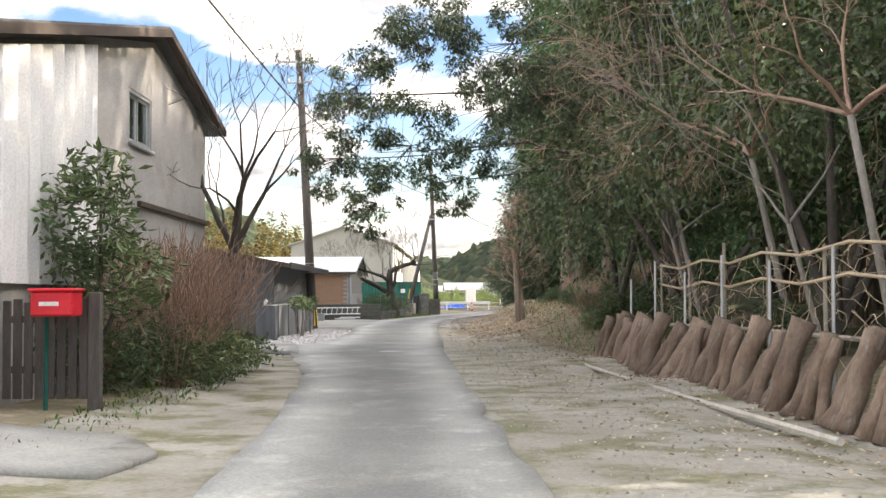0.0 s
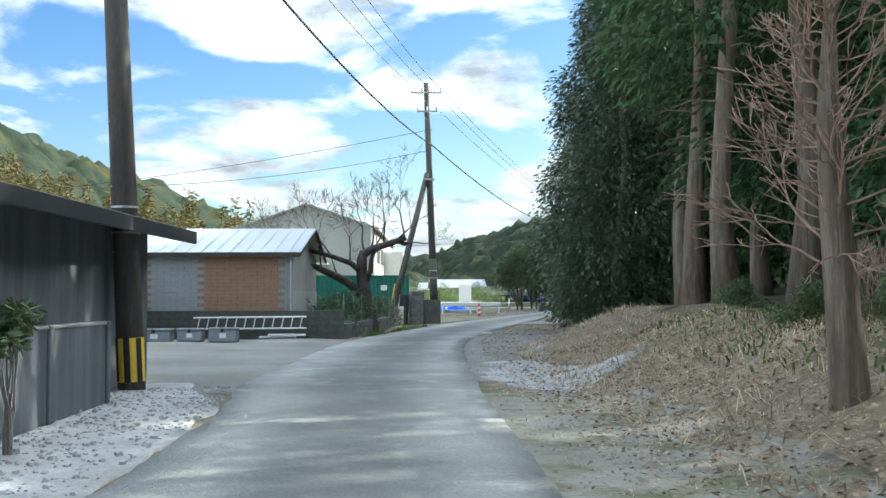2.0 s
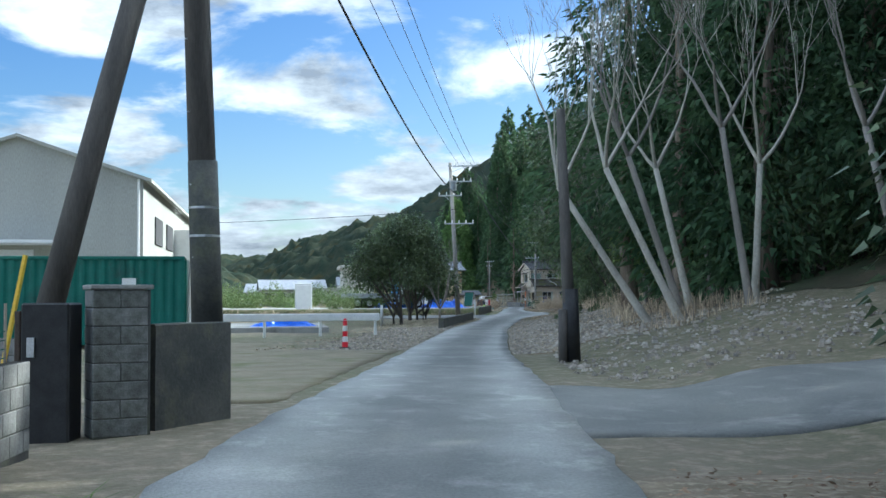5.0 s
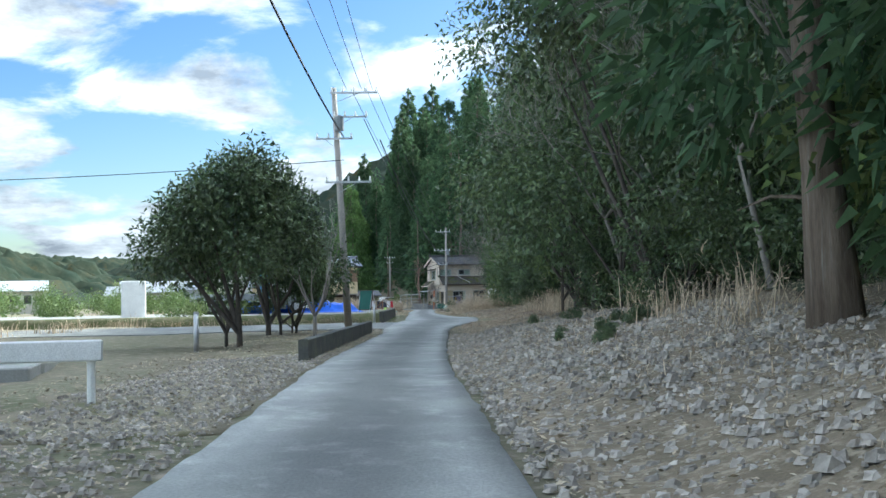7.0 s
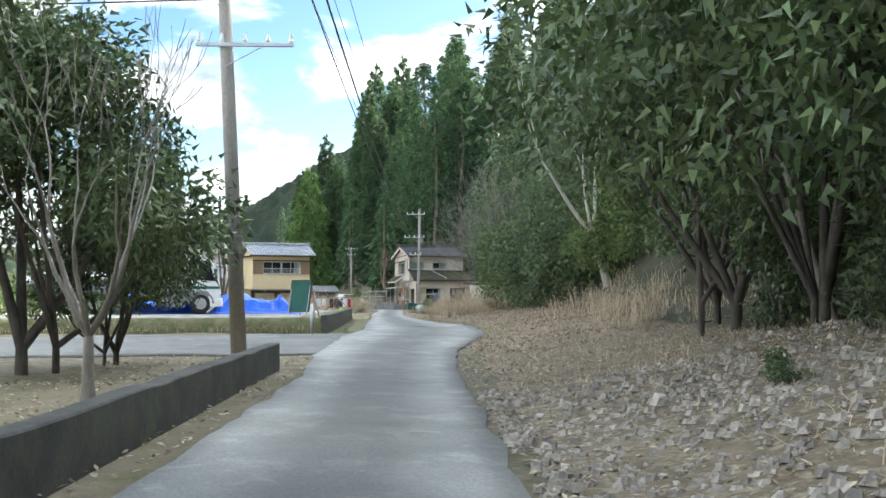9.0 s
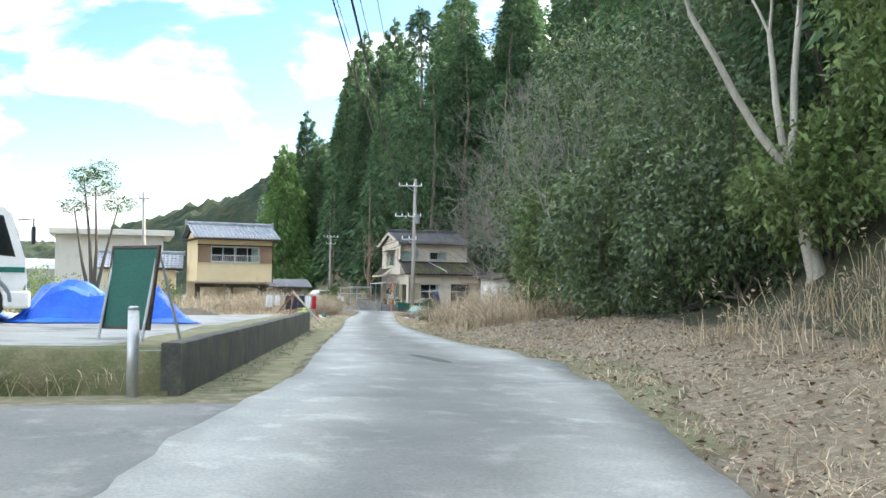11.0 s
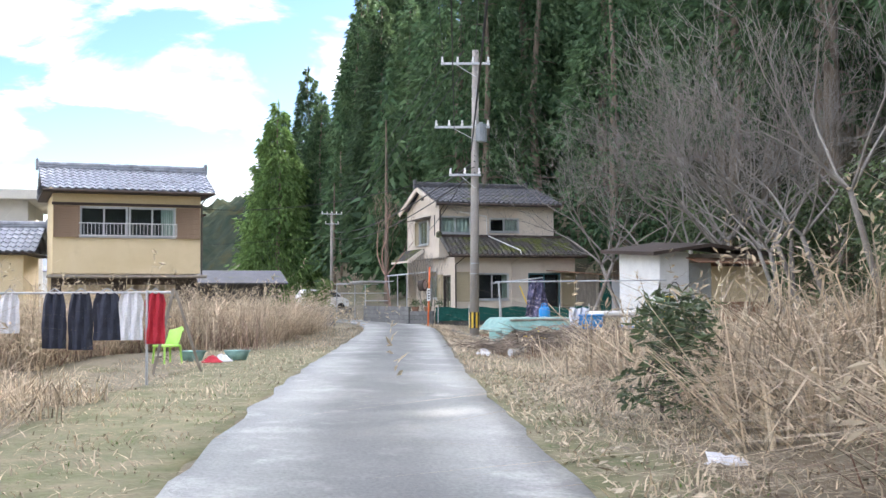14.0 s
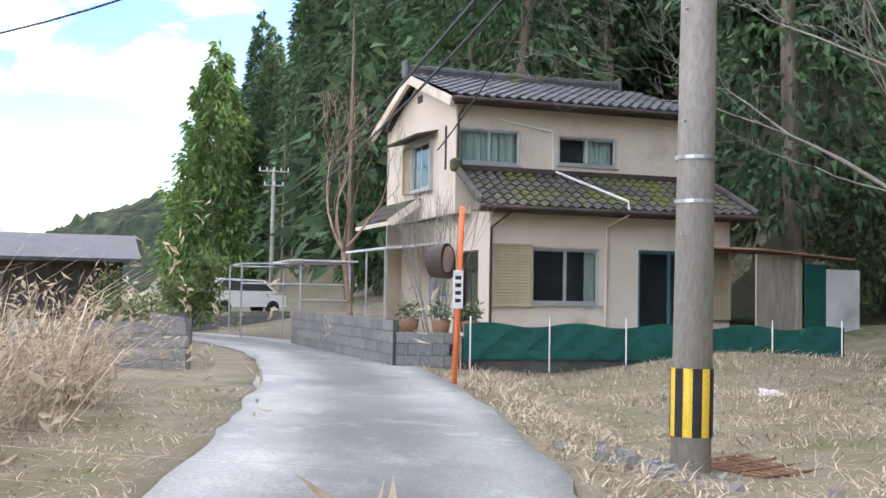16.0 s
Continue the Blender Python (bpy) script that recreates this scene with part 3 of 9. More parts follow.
strip("gravel_apron", M["gravel"], -20, 24, [(-20, -3.2), (24, -2.6)], -0.85, 0.012, "dusty pale gravel beside the lane", "gravel", rough=0.25, seed=33)
strip("gravel_verge", M["gravel"], -20, 44, 0.9, [(-20, 7.5), (0, 6.0), (10, 5.0), (22, 4.0), (30, 3.6), (44, 3.4)], 0.012, "pale gravel verge beside the lane", "gravel", rough=0.3, seed=11)
strip("white_gravel_patch", M["whitegravel"], 44, 51, [(44, 2.1), (47, 1.6), (51, 2.0)], [(44, 2.6), (47, 3.9), (51, 2.6)], 0.026, "patch of white gravel on the apron", "gravel", step=0.25, rough=0.5, seed=16)
strip("leafy_verge", M["bankfloor"], 34, 78, 1.6, [(34, 5.5), (60, 6.5), (78, 5.5)], 0.008, "verge of dry grass and fallen leaves", "grass", rough=0.5, seed=12)
strip("gravel_yard", M["greygravel"], 44, 63, [(44, -9), (50, -14), (63, -14)], -1.55, 0.010, "grey gravel yard beside the lane", "gravel", rough=0.2, seed=13, cols=14)
strip("gravel_apron", M["greygravel"], 46, 72, 1.2, [(46, 2.0), (52, 3.2), (60, 4.2), (66, 4.6), (72, 2.6)], 0.014, "dark grey gravel apron under the trees", "gravel", rough=0.35, seed=14)
strip("white_gravel_bed", M["whitegravel"], 29, 46, [(29, -3.5), (44, -3.6), (46, -3.4)], [(29, -2.4), (30.5, -1.75), (38, -1.65), (42, -1.75), (46, -2.9)], 0.02, "bed of white gravel along a fence", "gravel", rough=0.2, seed=15, thick=0.2)
strip("side_road", M["asphalt"], 80.5, 87, 1.4, 40, 0.012, "narrow asphalt side road into the woods", "road", rough=0.3, seed=17, cols=20, thick=0.3)
strip("concrete_drive", M["concrete"], 8.2, 10.6, [(8.2, -5), (10.6, -6)], [(8.2, -1.7), (9.3, -1.5), (10.6, -2.2)], 0.05, "pale concrete entrance slab", "pavement", rough=0.05, seed=18, thick=0.06)
strip("grass_plot", M["drygrass"], 85, 104, [(85, -6), (104, -9)], [(85, -2.1), (92, -1.9), (100, -1.6), (104, -1.5)], 0.012, "cut dry lawn beside the lane", "grass", rough=0.2, seed=19)
strip("leafy_verge", M["drygrass"], 108, 146, -4.5, -1.3, 0.008, "verge with fallen leaves", "grass", rough=0.3, seed=20)
strip("side_road", M["asphalt"], 146.5, 160, [(146.5, -20), (160, -22)], -1.2, 0.028, "wide asphalt side road opening", "road", rough=0.2, seed=21, cols=16)
strip("moss_verge", M["moss"], 162, 215, [(162, -1.75), (188, -2.0), (200, -3.2), (215, -3.2)], -1.2, 0.012, "mossy verge along the lane", "grass", rough=0.3, seed=22)
strip("moss_verge", M["moss"], 156, 205, [(156, 2.4), (164, 3.2), (172, 2.8), (182, 1.6), (190, 1.2), (205, 1.2)], [(156, 3.4), (164, 4.6), (172, 4.2), (182, 3.0), (190, 2.3), (205, 2.0)], 0.012, "mossy verge along the lane", "grass", rough=0.3, seed=23)
strip("dry_verge", M["drygrass"], 186, 240, [(186, -3), (200, -6), (240, -5)], -1.25, 0.008, "verge of cut dry grass", "grass", rough=0.3, seed=24)
strip("dry_verge", M["drygrass"], 190, 236, 1.25, [(190, 3.0), (210, 7), (224, 10), (236, 9)], 0.008, "lawn of cut dry grass", "grass", rough=0.3, seed=25)

strip("forest_floor", M["forestfloor"], -20, 260, [(-20, 9), (22, 8), (40, 7.5), (78, 8), (92, 13), (98, 8.5), (120, 7), (140, 8), (185, 7.5), (205, 11), (225, 13.5), (260, 14)], [(-20, 100), (260, 110)], 0.02, "dark forest floor of needles and undergrowth", "forest floor", step=1.0, rough=0.8, seed=26, cols=40)

strip("bank_floor", M["bankfloor"], 97, 204, [(97, 1.75), (130, 1.6), (146, 2.0), (152, 2.7), (158, 3.4), (164, 3.8), (170, 3.6), (178, 2.7), (186, 2.0), (204, 2.3)], [(97, 7.5), (204, 8.0)], 0.006, "bank of soil under fallen leaves and straw", "soil", rough=0.35, seed=27)
strip("gravel_patch", M["greygravel"], 212.6, 223.5, [(212.6, 2.4), (217, 2.3), (220, 2.9), (223.5, 3.8)], [(212.6, 3.0), (216, 6.2), (220, 7.2), (223.5, 4.2)], 0.012, "patch of grey gravel in the lawn", "gravel", rough=0.4, seed=28)

# ---- far hills ----


def ridge(name, spine, width, seed, label):
    """A wooded ridge along (x, y, top) points."""
    rows = []
    n = 240
    for i in range(n + 1):
        t = i / n * (len(spine) - 1)
        k = min(int(t), len(spine) - 2)
        a, b = Vector(spine[k]), Vector(spine[k + 1])
        p = a.lerp(b, t - k)
        d = (b - a).to_2d().normalized()
        side = Vector((d.y, -d.x))
        row = []
        for j in range(-34, 35):
            u = j / 34
            q = p.to_2d() + side * u * width
            z = p.z * (math.cos(u * math.pi) * 0.5 + 0.5)
            z += (5.0 * noise.noise(Vector((q.x * 0.02, q.y * 0.02, seed))) + 8.0 * abs(noise.noise(Vector((q.x * 0.09, q.y * 0.09, seed)))) + 5.5 * noise.noise(Vector((q.x * 0.21, q.y * 0.21, seed)))) * min(1, z / 12)
            row.append((q.x, q.y, z - 1.0))
        rows.append(row)
    gg = Geo()
    gg.sheet(rows)
    return struct(name, gg, M["farhill"], label, "hill", True)


ridge("backdrop_hill", [(-420, 250, 112), (-330, 420, 124), (-230, 520, 88), (-120, 640, 36), (-60, 760, 8)], 150, 1.3, "wooded hill across the valley")
ridge("backdrop_hill", [(-60, 1250, 10), (60, 980, 52), (105, 870, 60), (150, 760, 84), (230, 560, 105), (250, 300, 110), (230, 0, 90), (200, -300, 60)], 170, 4.7, "dark wooded hill above the lane")
ridge("backdrop_hill", [(-900, 1500, 60), (-300, 1700, 75), (300, 1700, 40)], 260, 8.1, "far wooded hills")
ridge("backdrop_hill", [(-700, -500, 60), (-200, -800, 80), (400, -700, 70)], 260, 9.1, "wooded hills behind the village")

# ---- plants ----


def spread(r, flat=1.0):
    while True:
        v = Vector((r.uniform(-1, 1), r.uniform(-1, 1), r.uniform(-1, 1)))
        if 0.05 < v.length < 1:
            return Vector((v.x, v.y, v.z * flat))


def leaf(gg, p, size, r, droop=0.0, long=1.6):
    """One leaf or spray: a bent kite of four corners."""
    d = spread(r).normalized()
    d.z = d.z * 0.6 - droop
    d.normalize()
    s = d.cross(spread(r)).normalized()
    w = size * r.uniform(0.35, 0.6)
    l = size * long * r.uniform(0.7, 1.2)
    mid = p + d * l * 0.5
    nrm = d.cross(s) * size * 0.15
    gg.poly(p, mid + s * w * 0.5 + nrm, p + d * l, mid - s * w * 0.5 + nrm)


def clump_leaves(gg, blobs, count, size, r, droop=0.0, shell=0.55, long=1.6, tri=False):
    """Leaves in and on a set of blobs (centre, radius, flatness)."""
    total = sum(b[1] ** 2 for b in blobs)
    for c, rad, flat in blobs:
        for _ in range(max(3, int(count * rad * rad / total))):
            v = spread(r).normalized() * (shell + (1 - shell) * r.random()) * rad * r.uniform(0.85, 1.12)
            p = Vector(c) + Vector((v.x, v.y, v.z * flat))
            if tri:
                d = (v.normalized() * 0.5 + spread(r) - Vector((0, 0, droop + 0.25))).normalized()
                s = d.cross(spread(r)).normalized() * size * r.uniform(0.25, 0.42)
                gg.poly(p - s, p + s, p + d * size * r.uniform(1.0, 1.8))
            else:
                leaf(gg, p, size, r, droop, long)


def needle(gg, p, d, size, r):
    """One narrow drooping spray of conifer foliage."""
    s = d.cross(spread(r)).normalized() * size * r.uniform(0.16, 0.28)
    gg.poly(p - s, p + s, p + d * size * r.uniform(0.8, 1.3))


def lump(gg, c, rx, rz, seed, n=9, m=6):
    """A lumpy closed mass of inner foliage."""
    c = Vector(c)
    start = len(gg.v)
    for j in range(1, m):
        b = math.pi * j / m
        for i in range(n):
            a = 2 * math.pi * i / n
            q = Vector((math.cos(a) * math.sin(b), math.sin(a) * math.sin(b), math.cos(b)))
            k = 1 + 0.45 * noise.noise(q * 1.9 + Vector((seed, c.x, c.z)))
            gg.v.append((c.x + q.x * rx * k, c.y + q.y * rx * k, c.z + q.z * rz * k))
    for j in range(m - 2):
        for i in range(n):
            a, b = start + j * n + i, start + j * n + (i + 1) % n
            gg.f.append((a, a + n, b + n, b))
    gg.f.append(tuple(start + i for i in range(n)))
    gg.f.append(tuple(start + (m - 2) * n + i for i in range(n))[::-1])


def cedar(seed, tall, low, wide, leaves, leafmat, label, barkmat="bark", trunk=0.28, size=0.32, tufts=84):
    """A cedar: bare trunk below, a pointed crown of drooping sprays in hanging tufts above."""
    r = random.Random(seed)
    t = thing("cedar_tree", Matrix.Translation((0, 0, -500)), label, "tree", "cedars on the slope")
    gg = Geo()
    n = 7
    pts = [(0.15 * math.sin(i * 1.3 + seed), 0.15 * math.cos(i * 1.7 + seed), -0.6 + tall * i / n) for i in range(n + 1)]
    rad = [trunk * (1.5 if i == 0 else 1.0) * (1 - 0.9 * i / n) + 0.02 for i in range(n + 1)]
    gg.tube(pts, rad, 8)
    for i in range(22):
        z = r.uniform(low * 0.45, tall * 0.8)
        a = r.uniform(0, 6.28)
        l = wide * r.uniform(0.25, 0.6) * (1 - z / tall * 0.6)
        gg.tube([(0, 0, z), (math.cos(a) * l * 0.6, math.sin(a) * l * 0.6, z + l * 0.05), (math.cos(a) * l, math.sin(a) * l, z - l * 0.1)], [0.04, 0.025, 0.01], 3, False)
    part("trunk", gg, M[barkmat], t, smooth=True)
    gg = Geo()
    per = leaves // tufts
    for k in range(tufts):
        f = (k + r.random()) / tufts
        f = 1 - (1 - f) ** 0.62 if low < 4 else f
        z = low + (tall - low) * f
        reach = wide * min(1.0, 0.55 + f * 3.0) * (1 - f) ** 0.72 + 0.12
        a = k * 2.4 + r.uniform(-0.5, 0.5)
        u = r.uniform(0.55, 1.0)
        c = Vector((math.cos(a) * reach * u, math.sin(a) * reach * u, z - 0.12 * reach))
        rx = 0.32 + 0.34 * reach * r.uniform(0.7, 1.15)
        rz = rx * r.uniform(0.75, 1.1)
        out = Vector((math.cos(a), math.sin(a), 0))
        for q in range(per):
            v = spread(r).normalized()
            if v.dot(out) < -0.45 and r.random() < 0.7:
                v = -v
            p = c + Vector((v.x * rx, v.y * rx, v.z * rz)) * r.uniform(0.25, 1.0)
            d = (v * 0.55 + out * 0.35 + Vector((0, 0, -0.55)) + spread(r) * 0.4).normalized()
            needle(gg, p, d, size * r.uniform(0.6, 1.2), r)
    for j in range(40):
        z = tall - 1.6 * r.random()
        d = (spread(r) + Vector((0, 0, 0.9))).normalized()
        needle(gg, Vector((0, 0, z)), d, size * r.uniform(0.6, 1.2), r)
    part("crown", gg, M[leafmat], t)
    return t


TWIG = 0.006


def grow(gg, p, d, length, radius, depth, r, spreadness, bend, tips, sides=5, kids=(2, 3), up=0.12):
    """A bare limb that forks on and on."""
    pts, rad = [p.copy()], [radius]
    seg = 4 if depth > 1 else 3
    for i in range(seg):
        d = (d + spread(r) * bend + Vector((0, 0, up * 0.4))).normalized()
        p = p + d * length / seg
        pts.append(p.copy())
        rad.append(radius * (1 - 0.42 * (i + 1) / seg))
    gg.tube(pts, rad, max(3, sides), False)
    if depth == 0:
        tips.append(p)
        return
    for k in range(r.randint(*kids)):
        at = pts[-1] if k < 2 else pts[r.randint(1, seg)]
        nd = (d + spread(r) * spreadness + Vector((0, 0, up))).normalized()
        grow(gg, at.copy(), nd, length * r.uniform(0.62, 0.86), max(TWIG, rad[-1] * r.uniform(0.62, 0.85)), depth - 1, r, spreadness, bend, tips, sides - 1, kids, up)


def bare_tree(name, m, seed, trunk_h, trunk_r, depth, material, label, lean=(0, 0), limbs=3, spreadness=0.75, bend=0.18, kids=(2, 3), first=None, up=0.12, dirs=None, group="", stem=""):
    r = random.Random(seed)
    t = thing(name, m, label, "tree", group)
    gg = Geo()
    top = Vector((lean[0], lean[1], trunk_h))
    gg.tube([(0, 0, -0.5), (0, 0, 0.05), top * 0.35, top * 0.7, top], [trunk_r * 1.6, trunk_r * 1.35, trunk_r * 1.05, trunk_r * 0.95, trunk_r * 0.85], 8)
    part("trunk", gg, M[stem or material], t, smooth=True)
    gg = Geo()
    tips = []
    first = first or trunk_h * 0.8
    for k in range(limbs):
        if dirs:
            d = Vector(dirs[k]).normalized()
        else:
            a = 6.28 * k / limbs + r.uniform(-0.4, 0.4)
            d = Vector((math.cos(a) * spreadness, math.sin(a) * spreadness, r.uniform(0.5, 1.0))).normalized()
        grow(gg, top.copy(), d, first * r.uniform(0.8, 1.15), trunk_r * 0.6, depth, r, spreadness, bend, tips, 6, kids, up)
    part("crown", gg, M[material], t, smooth=True)
    return t, tips


def broadleaf(name, m, seed, blobs, count, size, leafmat, label, trunks, barkmat="darkbark", group="", droop=0.1, category="tree", core=0.0, tri=False):
    """An evergreen of leafy blobs on several stems."""
    r = random.Random(seed)
    t = thing(name, m, label, category, group)
    if trunks:
        gg = Geo()
        for base, rad in trunks:
            b = Vector(base)
            for c, br, _ in r.sample(blobs, min(4, len(blobs))):
                c = Vector(c)
                mid = b.lerp(c, 0.5) + spread(r) * 0.25
                gg.tube([b - Vector((0, 0, 0.3)), b + Vector((0, 0, 0.4)), mid, c], [rad * 1.2, rad, rad * 0.6, rad * 0.2], 6, False)
        part("trunk", gg, M[barkmat], t, smooth=True)
    gg = Geo()
    if core:
        for k, (c, br, flat) in enumerate(blobs):
            lump(gg, c, br * core, br * flat * core, seed + k, 6, 4)
    clump_leaves(gg, blobs, count, size, r, droop, 0.35 if tri else 0.55, 1.6, tri)
    part("crown" if category == "tree" else "foliage", gg, M[leafmat], t)
    return t


def blob_set(seed, n, w, d, h, z0, lo, hi):
    r = random.Random(seed)
    return [((r.uniform(-w, w), r.uniform(-d, d), z0 + r.random() * h), r.uniform(lo, hi), r.uniform(0.7, 1.0)) for _ in range(n)]


def at(o, y, dz=0.0, turn=0.0, scale=1.0):
    x = centre(y) + o
    return Matrix.Translation((x, y, height(x, y) + dz)) @ Matrix.Rotation(radians(turn), 4, "Z") @ Matrix.Scale(scale, 4)


def at_xy(x, y, dz=0.0, turn=0.0):
    return Matrix.Translation((x, y, height(x, y) + dz)) @ Matrix.Rotation(radians(turn), 4, "Z")


def put_copy(src, m, scale=1.0):
    c = copy_thing(src, m)
    c.scale = [scale * s for s in src.scale]
    return c


# cedars: three kinds, then copies over the hillside
kinds = [cedar(1, 20, 6.5, 2.9, 6400, "cedarleaf", "tall dark green cedar with a bare trunk", trunk=0.26),
         cedar(2, 17, 2.5, 2.9, 6400, "cedarleaf", "dark green cedar with drooping sprays", trunk=0.24),
         cedar(3, 14, 0.2, 2.8, 7000, "cedarleaf", "dense dark conifer leafy down to the ground", trunk=0.2)]
kinds.append(cedar(4, 14, 0.2, 2.8, 30000, "darkleaf", "dense dark conifer with fine sprays down to the ground", trunk=0.2, size=0.15, tufts=130))
kinds.append(cedar(5, 27, 1.0, 3.9, 22000, "cedarleaf", "very tall dark cedar with a pointed crown", trunk=0.32, size=0.5, tufts=260))
tr = random.Random(21)
spots = []


def plant(kind, x, y, s):
    m = Matrix.Translation((x, y, height(x, y))) @ Matrix.Rotation(tr.uniform(0, 6.28), 4, "Z")
    put_copy(kinds[kind], m, s)
    spots.append((x, y))


def fill(y0, y1, o0, o1, count, mix, smin, smax, gap):
    n = 0
    for _ in range(count * 12):
        y, o = tr.uniform(y0, y1), o0 + (o1 - o0) * tr.random() ** 1.3
        x = centre(y) + o
        if all((x - a) ** 2 + (y - b) ** 2 > gap * gap for a, b in spots):
            plant(tr.choice(mix), x, y, tr.uniform(smin, smax))
            n += 1
            if n >= count:
                return


# nearest trunks beside the first stretch
# the last five stand out of view, added to shade the old house
for x, y, k, s in [(6.2, 48.7, 0, 0.95), (7.7, 65.4, 0, 1.05), (6.6, 55.6, 0, 1.0), (6.9, 60.0, 0, 1.0), (9.4, 57.5, 1, 1.0), (9.2, 62.0, 1, 1.0), (7.2, 75.8, 3, 1.0), (8.8, 77.5, 3, 1.1), (10.5, 76.5, 2, 1.2), (12.0, 78.5, 2, 1.2), (7.0, 45.5, 0, 0.9), (8.9, 69.5, 3, 0.9), (7.2, 72.0, 3, 0.75), (10.2, 74.5, 2, 1.0), (10.6, 52.0, 2, 0.9), (6.6, 70.0, 3, 0.9), (6.5, 72.4, 3, 1.12), (6.2, 69.0, 3, 1.05), (9.5, 73.2, 3, 1.3), (16.5, 104.5, 2, 1.0), (18.5, 102, 1, 1.1), (21, 99.5, 2, 1.2), (24, 97.5, 1, 1.1), (18.5, 109, 1, 1.2), (22, 106, 2, 1.3), (25.5, 103, 1, 1.2), (28.5, 99.5, 2, 1.2), (20.5, 112.5, 1, 1.2), (26, 110, 2, 1.3), (13.2, 104.5, 1, 1.0), (14.6, 101.2, 2, 1.1), (12.8, 109, 1, 1.05), (15.5, 107.5, 2, 1.2), (17.5, 98.5, 2, 1.1), (12.5, 16.5, 1, 1.1), (13.5, 20.0, 1, 1.1), (12.0, 13.0, 1, 1.05), (15.0, 17.5, 1, 1.2), (14.0, 24.0, 1, 1.1)]:
    plant(k, x, y, s)
fill(12, 60, 9.5, 26, 16, [1, 2, 2], 0.75, 1.1, 2.7)
fill(60, 80, 9, 26, 12, [1, 2, 2], 0.85, 1.15, 2.7)
fill(92, 145, 12, 28, 20, [1, 2, 2], 0.8, 1.15, 3.0)
fill(140, 205, 12, 32, 34, [1, 2, 2], 1.0, 1.45, 3.2)
fill(205, 262, 15, 36, 30, [0, 0, 1], 1.15, 1.55, 3.0)
fill(150, 205, 16, 34, 12, [4], 0.7, 0.9, 3.0)

# ---- buildings ----


def window(parent, x, z, w, h, y, panes=2, frame_mat="alu", curtain=0.0, sill=True, name="window", room=True):
    """A sliding window in a wall at y (front face), with frame, panes, a dark panel for the room's shade and maybe a
    curtain behind.
    """
    t = part(name, Geo().wall(x, x + w, z, z + h, y - 0.05, y + 0.07, [(x + 0.05, x + w - 0.05, z + 0.05, z + h - 0.05)]), M[frame_mat], parent)
    pw = (w - 0.1) / panes
    for i in range(panes):
        xa = x + 0.05 + i * pw
        yy = y + (0.0 if i % 2 else 0.025)
        part("sash", Geo().wall(xa, xa + pw, z + 0.05, z + h - 0.05, yy - 0.012, yy + 0.012, [(xa + 0.035, xa + pw - 0.035, z + 0.09, z + h - 0.09)]), M[frame_mat], t)
        p = part("pane", Geo().box(xa + 0.035, yy - 0.003, z + 0.09, xa + pw - 0.035, yy + 0.003, z + h - 0.09), M["glass"], t)
        p.visible_shadow = False
    if sill:
        part("sill", Geo().box(x - 0.04, y - 0.11, z - 0.04, x + w + 0.04, y - 0.01, z, 0.008), M[frame_mat], t)
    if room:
        # dark panel standing in for the shade of the room behind the glass
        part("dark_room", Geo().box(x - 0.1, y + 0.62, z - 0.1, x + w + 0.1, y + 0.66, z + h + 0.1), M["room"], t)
    if curtain:
        rows = []
        xc = x + w * (1 - curtain)
        for k in range(2):
            rows.append([(xc + (x + w - xc) * i / 24, y + 0.22 + 0.035 * math.sin(i * 1.9), z + h * k) for i in range(25)])
        part("curtain", Geo().sheet(rows), M["curtain"], t)
    return t


def shutter(parent, x, z, w, h, y, name="shutter", material="shutter"):
    """A slatted shutter box on a wall."""
    t = part(name, Geo().wall(x, x + w, z, z + h, y - 0.1, y, [(x + 0.04, x + w - 0.04, z + 0.04, z + h - 0.04)]), M[material], parent)
    n = max(4, int(h / 0.075))
    sl = None
    for i in range(n):
        za = z + 0.04 + (h - 0.08) * i / n
        m = Matrix.Translation((x + w / 2, y - 0.055, za)) @ Matrix.Rotation(radians(-18), 4, "X")
        if sl is None:
            sl = Geo().box(-w / 2 + 0.04, -0.008, 0, w / 2 - 0.04, 0.008, (h - 0.08) / n * 0.97).mesh("slat")
        o = part("slat", sl, M[material], t)
        o.matrix_basis = m
    return t


def tiled_slope(parent, a, b, c, d, nx, ny, material, name="tile_course"):
    """Roof slope: eave from a to b, ridge from d to c; courses of rounded pan tiles, one mesh a course."""
    a, b, c, d = (Vector(p) for p in (a, b, c, d))
    nrm = (b - a).cross(d - a).normalized()
    for j in range(ny):
        f0, f1 = j / ny, (j + 1) / ny + 0.15 / ny
        rows = []
        for f, lift in ((f0, 0.065), (f1, 0.02)):
            p, q = a.lerp(d, f), b.lerp(c, f)
            row = []
            k = 6
            for i in range(nx * k + 1):
                u = (i % k) / k
                wave = 0.028 * math.sin(u * 2 * math.pi) + (0.02 if u < 0.2 else 0)
                row.append(p.lerp(q, i / (nx * k)) + nrm * (lift + wave))
            rows.append(row)
        rows.insert(0, [p - nrm * 0.05 for p in rows[0]])
        part(name, Geo().sheet(rows), M[material], parent, smooth=False)


